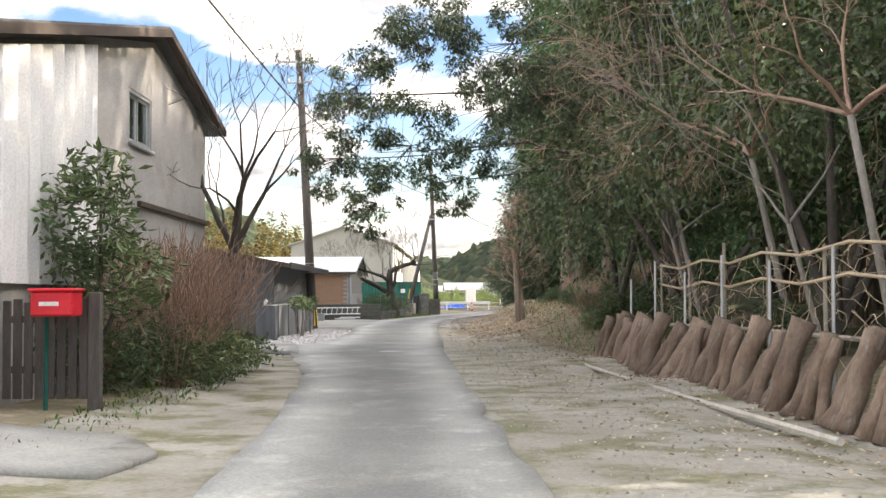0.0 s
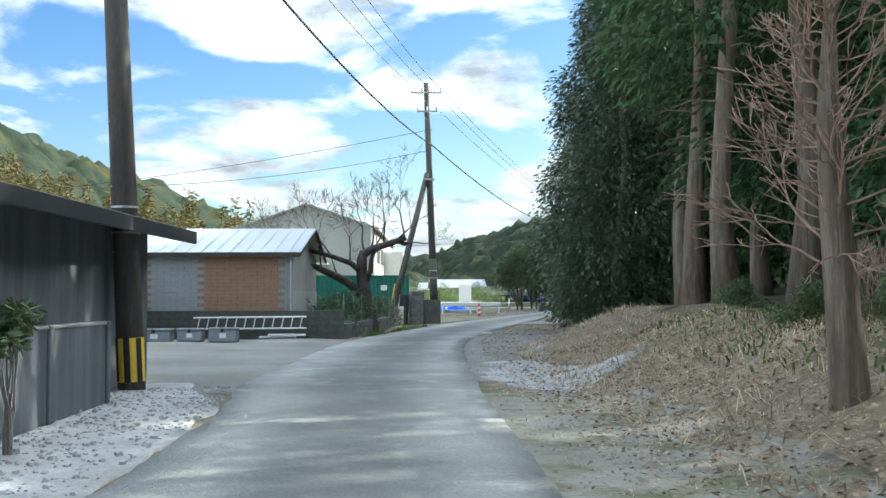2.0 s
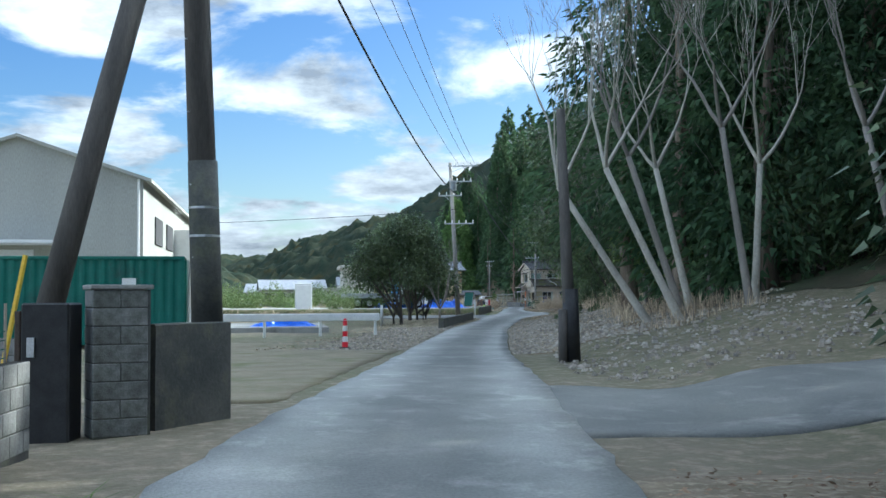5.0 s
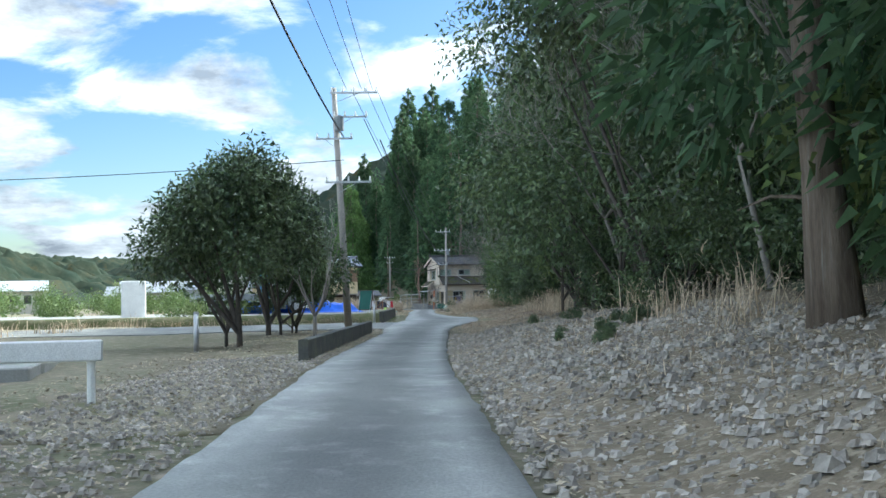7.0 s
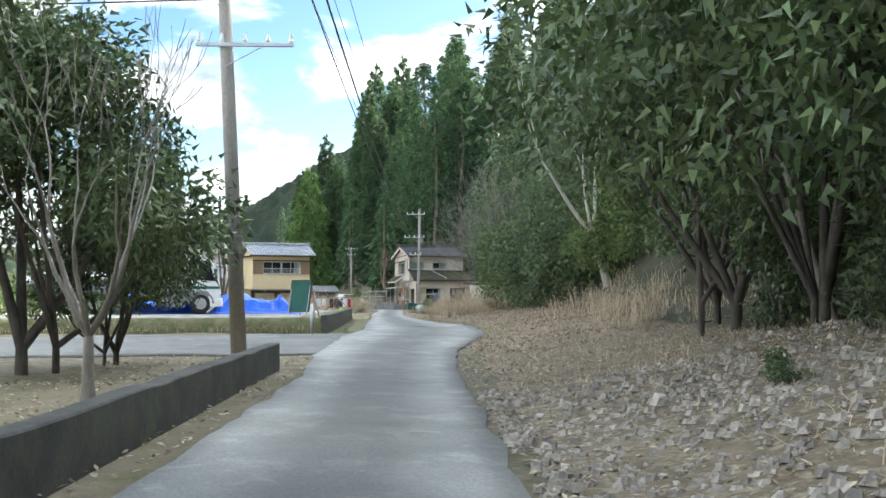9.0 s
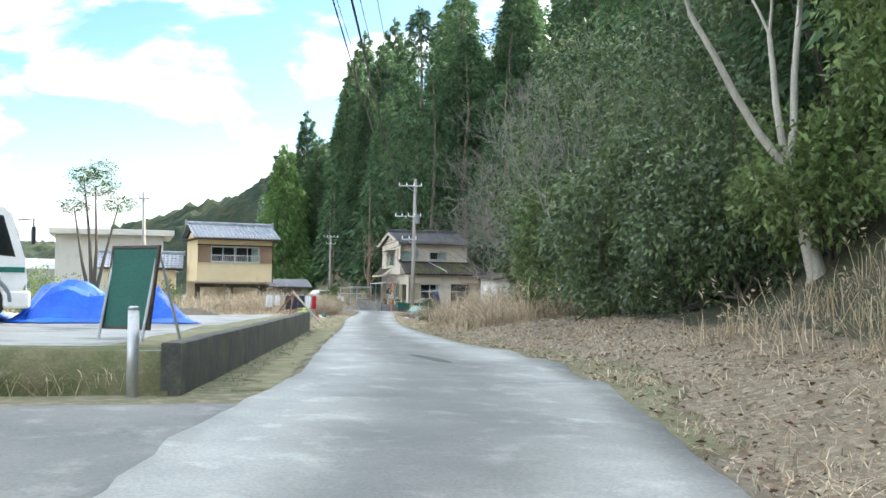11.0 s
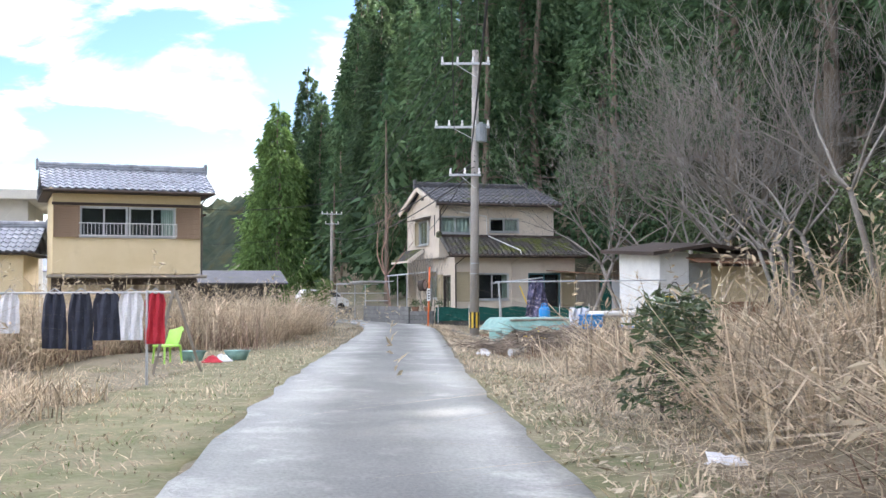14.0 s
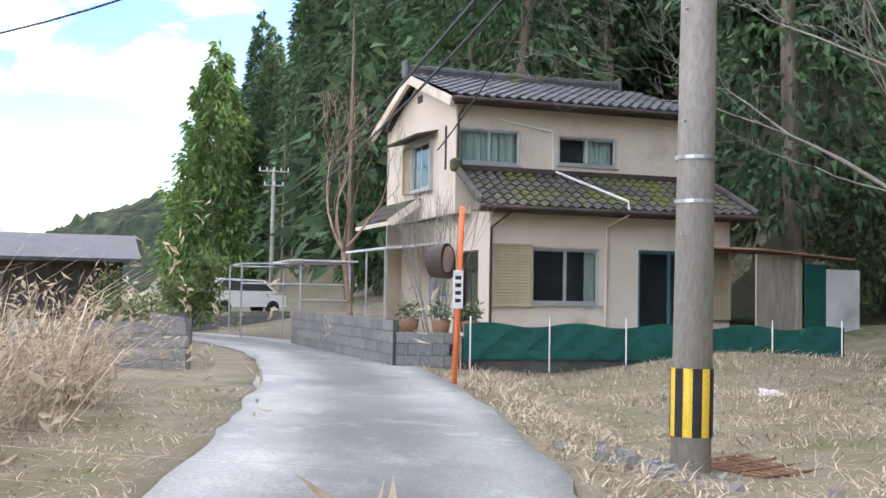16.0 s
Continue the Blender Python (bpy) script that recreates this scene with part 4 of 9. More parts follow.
def ridge_cap(parent, p, q, material, r=0.11):
    p, q = Vector(p), Vector(q)
    n = max(2, int((q - p).length / 0.28))
    gg = Geo()
    d = (q - p).normalized()
    s = d.cross(Vector((0, 0, 1))).normalized()
    for k in range(3):
        gg.box(-r - 0.04 + 0.02 * k, 0, 0.055 * k, r + 0.04 - 0.02 * k, (q - p).length, 0.055 * k + 0.045, 0.01, Matrix.Translation(p) @ Matrix((tuple((*s, 0)), tuple((*d, 0)), (0, 0, 1, 0), (0, 0, 0, 1))).transposed())
    part("ridge_course", gg, M[material], parent)
    gg = Geo()
    for i in range(n):
        c0, c1 = p.lerp(q, i / n), p.lerp(q, (i + 0.96) / n)
        up = Vector((0, 0, 0.17))
        gg.tube([c0 + up, c1 + up], [r, r * 0.93], 8)
    part("ridge_tiles", gg, M[material], parent)
    for e, sgn in ((p, -1), (q, 1)):
        part("ridge_end", Geo().box(-r * 1.5, -0.06, -0.1, r * 1.5, 0.06, 0.38, 0.05, Matrix.Translation(e + d * sgn * 0.03) @ Matrix.Rotation(math.atan2(d.y, d.x) - math.pi / 2, 4, "Z")), M[material], parent)


# house with the two tiled roofs
HW, HD, UP = 6.48, 6.9, 1.19
UL, UR, RM = -0.44, 5.83, UP + 2.84
wh = thing("house", at_xy(40.23, 243.34, 0, 3), "two-storey cream rendered house with dark mossy tile roofs", "house")
part("ground_floor_front", Geo().wall(0, HW, -0.3, 3.0, 0, 0.16, [(1.07, 2.85, 0.83, 2.18), (3.9, 5.66, 0.12, 2.19)]), M["cream"], wh)
side_turn = Matrix.Rotation(radians(-90), 4, "Z")
part("ground_floor_side", Geo().wall(0, HD - 0.16, -0.3, 3.0, 0, 0.16, [(5.0, 6.2, 0.1, 2.1), (2.6, 4.2, 0.9, 2.1)]), M["cream"], wh).matrix_basis = Matrix.Translation((0, HD, 0)) @ side_turn
part("ground_floor_side", Geo().box(HW - 0.16, 0.16, -0.3, HW, HD, 3.0), M["cream"], wh)
part("back_wall", Geo().box(UL, HD, -0.3, HW, HD + 0.15, 5.7), M["cream"], wh)
part("upper_floor_front", Geo().wall(UL, UR, 3.0, 5.72, UP, UP + 0.15, [(-0.38, 1.26, 4.21, 5.10), (2.27, 3.9, 4.30, 5.05)]), M["cream"], wh)
gg = Geo().wall(0, 5.5, 3.0, 5.66, 0, 0.15, [(2.4, 3.95, 3.72, 5.0)])
gg.poly((0, 0, 5.66), (5.5, 0, 5.66), (2.66, 0, 6.72))
part("upper_side_wall", gg, M["cream"], wh).matrix_basis = Matrix.Translation((UL, UP + 5.65, 0)) @ side_turn
gg = Geo().box(UR - 0.15, UP + 0.15, 3.0, UR, UP + 5.6, 5.7)
gg.poly((UR, UP, 5.7), (UR, UP + 5.68, 5.7), (UR, RM, 6.7))
part("upper_side_wall", gg, M["cream"], wh)
window(wh, 1.07, 0.83, 1.78, 1.35, 0.05, 2, curtain=0.16)
window(wh, 3.9, 0.12, 1.76, 2.07, 0.05, 2, name="glazed_door", sill=False, frame_mat="blueframe")
window(wh, -0.38, 4.21, 1.64, 0.89, UP + 0.05, 2, curtain=0.96)
window(wh, 2.27, 4.30, 1.63, 0.75, UP + 0.05, 2, curtain=0.5)
shutter(wh, 0.06, 0.76, 1.0, 1.48, -0.002)
shutter(wh, 5.7, 0.5, 0.76, 1.7, -0.002)
# windows of the gable side, the upper one in a projecting frame under a hood
gs = Matrix.Translation((0, HD, 0)) @ side_turn
for x_, z_, w_, h_ in ((5.0, 0.1, 1.2, 2.0), (2.6, 0.9, 1.6, 1.2)):
    gw = window(wh, x_, z_, w_, h_, 0.05, 2, sill=z_ > 0.5, frame_mat="trimdark" if z_ < 0.5 else "alu")
    gw.matrix_basis = gs
sd = shutter(wh, 4.25, 0.85, 0.7, 1.3, -0.002)
sd.matrix_basis = gs
us = Matrix.Translation((UL, UP + 5.65, 0)) @ side_turn
gbw = window(wh, 2.4, 3.72, 1.55, 1.28, -0.06, 2, curtain=0.5)
gbw.matrix_basis = us
ush = shutter(wh, 1.6, 3.74, 0.78, 1.24, -0.002)
ush.matrix_basis = us
hood = Geo().sheet([[(-1.05, UP + 1.35, 5.06), (-1.05, UP + 4.3, 5.06)], [(UL, UP + 1.35, 5.2), (UL, UP + 4.3, 5.2)]], 0.05)
part("bay_hood", hood, M["trimdark"], wh)
part("gable_vent", Geo().box(UL - 0.03, RM - 0.18, 6.1, UL + 0.01, RM + 0.18, 6.3, 0.01), M["trimdark"], wh)
# lower tiled roof, hipped round to the gable side
lo = part("lower_roof", Geo().box(-0.5, -0.66, 2.94, HW + 0.3, -0.54, 3.08, 0.01).box(-0.45, -0.54, 2.96, HW + 0.28, 0.0, 3.0), M["trimdark"], wh)
tiled_slope(lo, (-0.5, -0.72, 3.06), (HW + 0.35, -0.72, 3.06), (HW + 0.1, UP, 4.02), (-0.42, UP, 4.02), 27, 7, "mosstile")
part("eave_course", Geo().box(-0.5, UP - 0.14, 4.02, 6.2, UP, 4.16, 0.02), M["trimdark"], lo)
part("hip_ridge", Geo().tube([(-0.5, -0.72, 3.16), (-0.42, UP, 4.12)], [0.09, 0.09], 8), M["mosstile"], lo)
part("hip_end", Geo().box(-0.62, UP - 0.3, 3.98, -0.36, UP - 0.02, 4.3, 0.06), M["mosstile"], lo)
part("roof_edge", Geo().tube([(HW + 0.35, -0.72, 3.14), (HW + 0.1, UP, 4.1)], [0.09, 0.09], 8), M["mosstile"], lo)
tiled_slope(lo, (-1.25, HD + 0.3, 2.92), (-1.25, UP + 2.6, 2.92), (UL, UP + 2.6, 3.5), (UL, HD + 0.3, 3.5), 14, 3, "mosstile")
part("barge_board", Geo().box(0, -0.04, -0.1, 1.02, 0.04, 0.1, 0.01, Matrix.Translation((-1.32, UP + 2.58, 2.86)) @ Matrix.Rotation(radians(-36), 4, "Y")), M["cream"], lo)
part("eave_board", Geo().box(-1.32, UP + 2.58, 2.82, -1.24, HD + 0.3, 2.92), M["cream"], lo)
part("gutter", Geo().tube([(-0.55, -0.78, 3.02), (HW + 0.35, -0.78, 3.02)], 0.055, 8), M["trimdark"], lo)
# upper tiled roof
ur = part("upper_roof", Geo().box(-0.78, UP - 0.64, 5.6, 5.98, UP - 0.52, 5.74, 0.01).box(-0.74, UP - 0.52, 5.64, 5.94, UP, 5.68), M["trimdark"], wh)
tiled_slope(ur, (-0.8, UP - 0.7, 5.72), (6.0, UP - 0.7, 5.72), (6.0, RM, 6.82), (-0.8, RM, 6.82), 25, 9, "tile")
tiled_slope(ur, (6.0, RM + 3.5, 5.72), (-0.8, RM + 3.5, 5.72), (-0.8, RM, 6.82), (6.0, RM, 6.82), 25, 9, "tile")
ridge_cap(ur, (-0.85, RM, 6.83), (5.4, RM, 6.83), "tile")
for s_ in (-1, 1):
    L_ = math.hypot(3.45, 1.12)
    part("barge_board", Geo().box(-0.05, 0, -0.13, 0.05, L_, 0.1, 0.01, Matrix.Translation((-0.77, RM, 6.72)) @ Matrix.Rotation(math.pi * (s_ < 0), 4, "Z") @ Matrix.Rotation(-math.atan2(1.12, 3.45), 4, "X")), M["cream"], ur)
part("gutter", Geo().tube([(-0.8, UP - 0.76, 5.66), (6.0, UP - 0.76, 5.66)], 0.055, 8), M["trimdark"], ur)
part("downpipe", Geo().tube([(0.65, UP - 0.05, 5.32), (2.08, UP - 0.05, 5.12), (2.12, UP - 0.06, 4.14), (3.25, -0.66, 3.3), (3.25, -0.72, 3.05)], 0.032, 6), M["white"], wh)
part("downpipe", Geo().tube([(-0.4, UP - 0.7, 5.6), (-0.4, UP - 0.07, 5.35), (-0.42, UP - 0.07, 4.2)], 0.03, 6), M["trimdark"], wh)
part("downpipe", Geo().tube([(0.3, -0.74, 2.98), (0.02, -0.06, 2.6), (0.02, -0.06, 0.0)], 0.032, 6), M["trimdark"], wh)
part("downpipe", Geo().tube([(3.25, -0.74, 2.98), (3.0, -0.06, 2.7), (3.0, -0.06, 0.0)], 0.032, 6), M["cream"], wh)
part("porch_roof", Geo().sheet([[(-1.7, 3.0, 2.2), (-1.7, 6.8, 2.2)], [(0.0, 3.0, 2.38), (0.0, 6.8, 2.38)]], 0.05), M["corru"], wh)
for yy in (3.1, 4.9, 6.7):
    part("porch_post", Geo().tube([(-1.6, yy, 0), (-1.6, yy, 2.2)], 0.03, 6), M["steel"], wh)

# yellow house
yh = thing("house", at_xy(21.76, 237.1, 0, 7), "two-storey pale yellow house with grey tiled roof", "house")
part("upper_front", Geo().wall(0, 5.9, 2.25, 5.6, 0, 0.16, [(1.05, 4.87, 3.75, 5.0)]), M["yellowwall"], yh)
part("upper_side", Geo().box(5.74, 0.16, 2.25, 5.9, 4.4, 5.6), M["yellowwall"], yh)
part("upper_side", Geo().box(0, 0.16, 2.25, 0.16, 4.4, 5.6), M["yellowwall"], yh)
gg = Geo()
for x in (0.02, 5.88):
    gg.poly((x, 0, 5.6), (x, 4.4, 5.6), (x, 2.2, 6.55))
part("gable_panel", gg, M["yellowwall"], yh)
part("back_wall", Geo().box(0, 4.3, 0, 5.9, 4.45, 5.6), M["yellowwall"], yh)
part("lower_front", Geo().wall(0, 5.9, -0.2, 2.1, 0.7, 0.85, [(0.4, 2.4, 0.2, 1.8), (3.0, 5.0, 0.2, 1.8)]), M["trimdark"], yh)
part("lower_side", Geo().box(5.74, 0.85, -0.2, 5.9, 4.4, 2.25), M["greywall"], yh)
part("lower_eave", Geo().box(-0.2, -0.5, 2.08, 6.1, 0.75, 2.2, 0.02), M["wood"], yh)
part("belt_course", Geo().box(-0.03, -0.06, 5.02, 5.93, 0.0, 5.14, 0.01), M["trimdark"], yh)
for x in (1.05, 2.98):
    window(yh, x, 3.75, 1.89, 1.25, 0.05, 2, curtain=0.3 if x > 2 else 0.0)
shutter(yh, 0.03, 3.72, 1.0, 1.28, -0.002, material="browntrim")
shutter(yh, 4.89, 3.72, 0.98, 1.28, -0.002, material="browntrim")
rail = part("balcony_rail", Geo().tube([(1.0, -0.14, 4.3), (4.92, -0.14, 4.3)], 0.022, 6).tube([(1.0, -0.14, 3.8), (4.92, -0.14, 3.8)], 0.018, 6), M["white"], yh)
bal = Geo().tube([(0, 0, 3.8), (0, 0, 4.3)], 0.012, 5).mesh("baluster")
for i in range(27):
    part("baluster", bal, M["white"], rail).matrix_basis = Matrix.Translation((1.05 + i * 0.148, -0.14, 0))
yr = part("roof", Geo().box(-0.4, -0.6, 5.5, 6.35, 5.0, 5.58, 0.01), M["trimdark"], yh)
tiled_slope(yr, (-0.45, -0.65, 5.62), (6.4, -0.65, 5.62), (6.4, 2.2, 6.72), (-0.45, 2.2, 6.72), 22, 7, "greytile")
tiled_slope(yr, (6.4, 5.05, 5.62), (-0.45, 5.05, 5.62), (-0.45, 2.2, 6.72), (6.4, 2.2, 6.72), 22, 7, "greytile")
ridge_cap(yr, (-0.5, 2.2, 6.74), (6.45, 2.2, 6.74), "greytile")
part("gutter", Geo().tube([(-0.45, -0.7, 5.56), (6.4, -0.7, 5.56)], 0.055, 8), M["trimdark"], yh)
part("downpipe", Geo().tube([(6.1, -0.66, 5.5), (5.95, -0.06, 5.2), (5.95, -0.06, 2.2)], 0.03, 6), M["trimdark"], yh)
part("side_hood", Geo().box(5.9, 0.6, 4.75, 6.25, 2.4, 4.82, 0.01), M["trimdark"], yh)

# beige flat-roofed building and the little tile-roofed store
bb = thing("building", at_xy(10.6, 250, 0, 0), "beige flat-roofed building with a wide eave", "building")
part("wall", Geo().wall(0, 9.0, -0.2, 6.2, 0, 0.2, [(5.6, 8.0, 4.2, 5.2)]).box(0, 0.2, -0.2, 0.2, 9, 6.2).box(8.8, 0.2, -0.2, 9, 9, 6.2).box(0.2, 8.8, -0.2, 8.8, 9, 6.2), M["beige"], bb)
part("roof_slab", Geo().box(-0.5, -0.9, 6.2, 9.9, 9.6, 6.7, 0.03), M["beige"], bb)
window(bb, 5.6, 4.2, 2.4, 1.0, 0.08, 2)
part("lower_wing", Geo().box(-4.5, 1, -0.2, 0, 8, 3.2, 0.02), M["greywall"], bb)
ts = thing("store", at_xy(14.3, 241.5, 0, -4), "small cream store with a worn tiled roof", "shed")
part("wall", Geo().wall(0.5, 6.0, -0.2, 3.1, 0, 0.15, [(1.0, 2.1, 1.4, 2.2)]).box(0.5, 0.15, -0.2, 0.65, 4, 3.1).box(5.85, 0.15, -0.2, 6, 4, 3.1).box(0.65, 3.85, -0.2, 5.85, 4, 3.1), M["yellowwall"], ts)
rf = part("roof", Geo().box(0, -0.5, 3.05, 6.5, 4.5, 3.12, 0.01), M["trimdark"], ts)
tiled_slope(rf, (-0.1, -0.6, 3.15), (6.6, -0.6, 3.15), (6.6, 2, 4.35), (-0.1, 2, 4.35), 22, 6, "greytile")
tiled_slope(rf, (6.6, 4.6, 3.15), (-0.1, 4.6, 3.15), (-0.1, 2, 4.35), (6.6, 2, 4.35), 22, 6, "greytile")
ridge_cap(rf, (-0.15, 2, 4.36), (6.65, 2, 4.36), "greytile")
window(ts, 1.0, 1.4, 1.1, 0.8, 0.06, 2)

# distant low houses across the fields


def far_house(x, y, w, d, h, turn, wallm, roofm, label):
    t = thing("house", at_xy(x, y, 0, turn), label, "house", "far houses")
    part("wall", Geo().box(-w / 2, -d / 2, -0.3, w / 2, d / 2, h), M[wallm], t)
    gg = Geo()
    e = 0.5
    for s in (-1, 1):
        gg.sheet([[(-w / 2 - e, s * (d / 2 + e), h - 0.15), (w / 2 + e, s * (d / 2 + e), h - 0.15)], [(-w / 2 - e, 0, h + d * 0.22), (w / 2 + e, 0, h + d * 0.22)]][::s], 0.12)
    part("roof", gg, M[roofm], t)
    gg = Geo()
    for s in (-1, 1):
        gg.poly((s * w / 2, -d / 2, h), (s * w / 2, d / 2, h), (s * w / 2, 0, h + d * 0.2))
    part("gable", gg, M[wallm], t)
    for i in range(int(w / 2.5)):
        p = part("window", Geo().wall(-w / 2 + 0.6 + i * 2.5, -w / 2 + 2.1 + i * 2.5, h * 0.4, h * 0.8, -d / 2 - 0.06, -d / 2 + 0.02, [(-w / 2 + 0.7 + i * 2.5, -w / 2 + 2.0 + i * 2.5, h * 0.4 + 0.1, h * 0.8 - 0.1)]), M["alu"], t)
        # opaque pane, the dark of the room put into its colour
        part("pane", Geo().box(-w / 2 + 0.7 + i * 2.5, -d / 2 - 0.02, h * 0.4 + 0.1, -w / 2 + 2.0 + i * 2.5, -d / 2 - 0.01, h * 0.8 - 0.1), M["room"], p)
    return t


far_house(3, 292, 12, 8, 3.4, 4, "greywall", "greytile", "low grey house with tiled roof across the fields")
far_house(-1, 300, 9, 7, 3.0, -6, "greywall", "greytile", "low grey house across the fields")
far_house(-24, 320, 12, 8, 4.4, 6, "beige", "roofmetal", "pale house across the fields")
far_house(19, 330, 10, 8, 4.6, 0, "white", "greytile", "white house beyond the bend")

# old boarded house by the lane
oh = thing("house", at_xy(-3.24, 13.2, 0, 0), "old two-storey house of weathered grey board and corrugated sheet", "house")
gg = Geo()
for za, zb, xo in ((-0.3, 2.36, 0.0), (2.36, 4.1, -0.03)):
    gg.box(-7, 7.65, za, xo, 7.8, zb)
gable = Geo()
gable.wall(0.8, 7.8, -0.3, 4.12, -0.16, 0.0, [(3.2, 4.3, 3.2, 3.95)])
gable.box(-2.0, -0.16, -0.3, 0.8, 0.0, 3.42)
gable.poly((-2.0, -0.16, 3.42), (0.8, -0.16, 3.42), (0.8, -0.16, 4.05))
gable.poly((0.8, -0.16, 4.12), (7.8, -0.16, 4.12), (4.5, -0.16, 4.86))
turn = Matrix.Rotation(radians(90), 4, "Z")
part("gable_wall", gable, M["greywall"], oh).matrix_basis = turn @ Matrix.Translation((0, 0.08, 0))
part("far_side_wall", gg, M["greywall"], oh)
part("near_side_wall", Geo().box(-7, -2, -0.3, -0.1, -1.85, 3.4), M["greywall"], oh)
part("drip_ledge", Geo().box(0.02, 3.6, 2.34, 0.14, 7.9, 2.42, 0.01), M["trimdark"], oh)
gg = Geo()
n = 44
rows = [[(0.16 + 0.022 * math.sin(i / 2 * math.pi), -2.1 + 3.7 * i / n, z) for i in range(n + 1)] for z in (1.2, 3.3)]
rows.append([(0.16 + 0.022 * math.sin(i / 2 * math.pi), -2.1 + 3.7 * i / n, 3.36 + 0.82 * i / n) for i in range(n + 1)])
part("corrugated_sheet", Geo().sheet(rows), M["corru"], oh, "white corrugated sheet cladding")
wi = window(oh, 3.2, 3.2, 1.1, 0.75, -0.1, 2)
wi.matrix_basis = turn @ Matrix.Translation((0, 0.08, 0))
part("batten", Geo().box(0.0, 1.6, -0.2, 0.1, 1.72, 4.15), M["wood"], oh)
rf = Geo()
for s in (-1, 1):
    rf.sheet([[(-7.2, 4.5 + (3.9 if s > 0 else -7.2), 4.15 if s > 0 else 3.46), (0.3, 4.5 + (3.9 if s > 0 else -7.2), 4.15 if s > 0 else 3.46)], [(-7.2, 4.5, 5.1), (0.3, 4.5, 5.1)]][::s], 0.14)
part("roof", rf, M["tile"], oh)
part("barge_board", Geo().tube([(0.28, 8.4, 4.06), (0.28, 4.5, 5.0), (0.28, -2.7, 3.38)], 0.08, 4), M["trimdark"], oh)
for i in range(9):
    part("bolt", Geo().tube([(0.0, 4.0 + i * 0.42, 2.9), (0.05, 4.0 + i * 0.42, 2.9)], 0.02, 6), M["rust"], oh)

# charcoal bungalow
dh = thing("house", at_xy(-8.6, 37.7, 0, 0), "single-storey charcoal house with low dark roof", "house")
part("front_wall", Geo().wall(0, 3.9, -0.2, 2.3, 0, 0.15, [(0.5, 1.15, 0.0, 1.75)]), M["siding"], dh)
part("side_wall", Geo().box(3.75, 0.15, -0.2, 3.9, 9.0, 2.3), M["siding"], dh)
part("back_wall", Geo().box(0, 8.85, -0.2, 3.75, 9, 2.3), M["siding"], dh)
part("left_wall", Geo().box(0, 0.15, -0.2, 0.15, 8.85, 2.3), M["siding"], dh)
gg = Geo()
gg.poly((0, 0.02, 2.3), (3.9, 0.02, 2.3), (1.6, 0.02, 2.75))
part("gable_panel", gg, M["siding"], dh)
part("door", Geo().box(0.5, 0.05, 0.0, 1.15, 0.1, 1.75, 0.01), M["trimdark"], dh)
part("wall_lamp", Geo().tube([(0.55, -0.1, 2.02), (0.55, -0.1, 2.16)], [0.07, 0.05], 8), M["black"], dh)
rf = Geo()
rf.sheet([[(1.5, -0.6, 2.88), (1.5, 9.6, 2.88)], [(4.5, -0.6, 2.32), (4.5, 9.6, 2.32)]], 0.14)
rf.sheet([[(-0.5, -0.6, 2.42), (-0.5, 9.6, 2.42)], [(1.5, -0.6, 2.88), (1.5, 9.6, 2.88)]], 0.14)
part("roof", rf, M["trimdark"], dh)
part("fascia", Geo().box(4.48, -0.6, 2.16, 4.54, 9.6, 2.36, 0.01), M["black"], dh)

# brick-faced shed with pale sheet roof
sh = thing("shed", at_xy(-11.6, 64.8, 0.72, 0), "long shed of brown and grey brick with pale metal roof", "shed")
SL = 6.7
part("front_wall", Geo().box(0, 0.02, -0.1, SL, 0.14, 1.98), M["greybrick"], sh)
part("gable_wall", Geo().box(SL - 0.12, 0.14, -0.1, SL, 7.2, 1.95), M["greywall"], sh)
gg = Geo()
gg.poly((SL - 0.02, 0, 1.95), (SL - 0.02, 7.2, 1.95), (SL - 0.02, 4.0, 2.85))
part("gable_panel", gg, M["greywall"], sh)
part("gable_base_course", Geo().box(SL, 0.3, -0.1, SL + 0.04, 7.1, 0.72, 0.01), M["greybrick"], sh)
part("back_wall", Geo().box(0, 7.1, -0.1, SL, 7.2, 1.95), M["greywall"], sh)
rf = Geo()
rf.sheet([[(-0.3, -0.45, 1.9), (SL + 0.35, -0.45, 1.9)], [(-0.3, 4.0, 2.92), (SL + 0.35, 4.0, 2.92)]], 0.07)
rf.sheet([[(SL + 0.35, 7.6, 1.9), (-0.3, 7.6, 1.9)], [(SL + 0.35, 4.0, 2.92), (-0.3, 4.0, 2.92)]], 0.07)
roof = part("roof", rf, M["roofmetal"], sh)
seam = Geo().tube([(0, -0.45, 1.925), (0, 4.0, 2.945)], 0.016, 4).mesh("seam")
for i in range(16):
    part("seam", seam, M["roofmetal"], roof).matrix_basis = Matrix.Translation((-0.2 + i * 0.46, 0, 0))
part("fascia", Geo().box(-0.3, -0.47, 1.78, SL + 0.35, -0.43, 1.92, 0.005), M["trimdark"], sh)
part("barge_board", Geo().tube([(SL + 0.33, -0.45, 1.84), (SL + 0.33, 4.0, 2.86), (SL + 0.33, 7.6, 1.84)], 0.06, 4), M["trimdark"], sh)
part("corner_pipe", Geo().tube([(SL + 0.03, -0.1, -0.1), (SL + 0.03, -0.1, 1.85)], 0.04, 6), M["steel"], sh)
part("corner_post", Geo().box(SL - 0.12, -0.04, -0.1, SL + 0.05, 0.0, 1.95, 0.01), M["boxgrey"], sh)

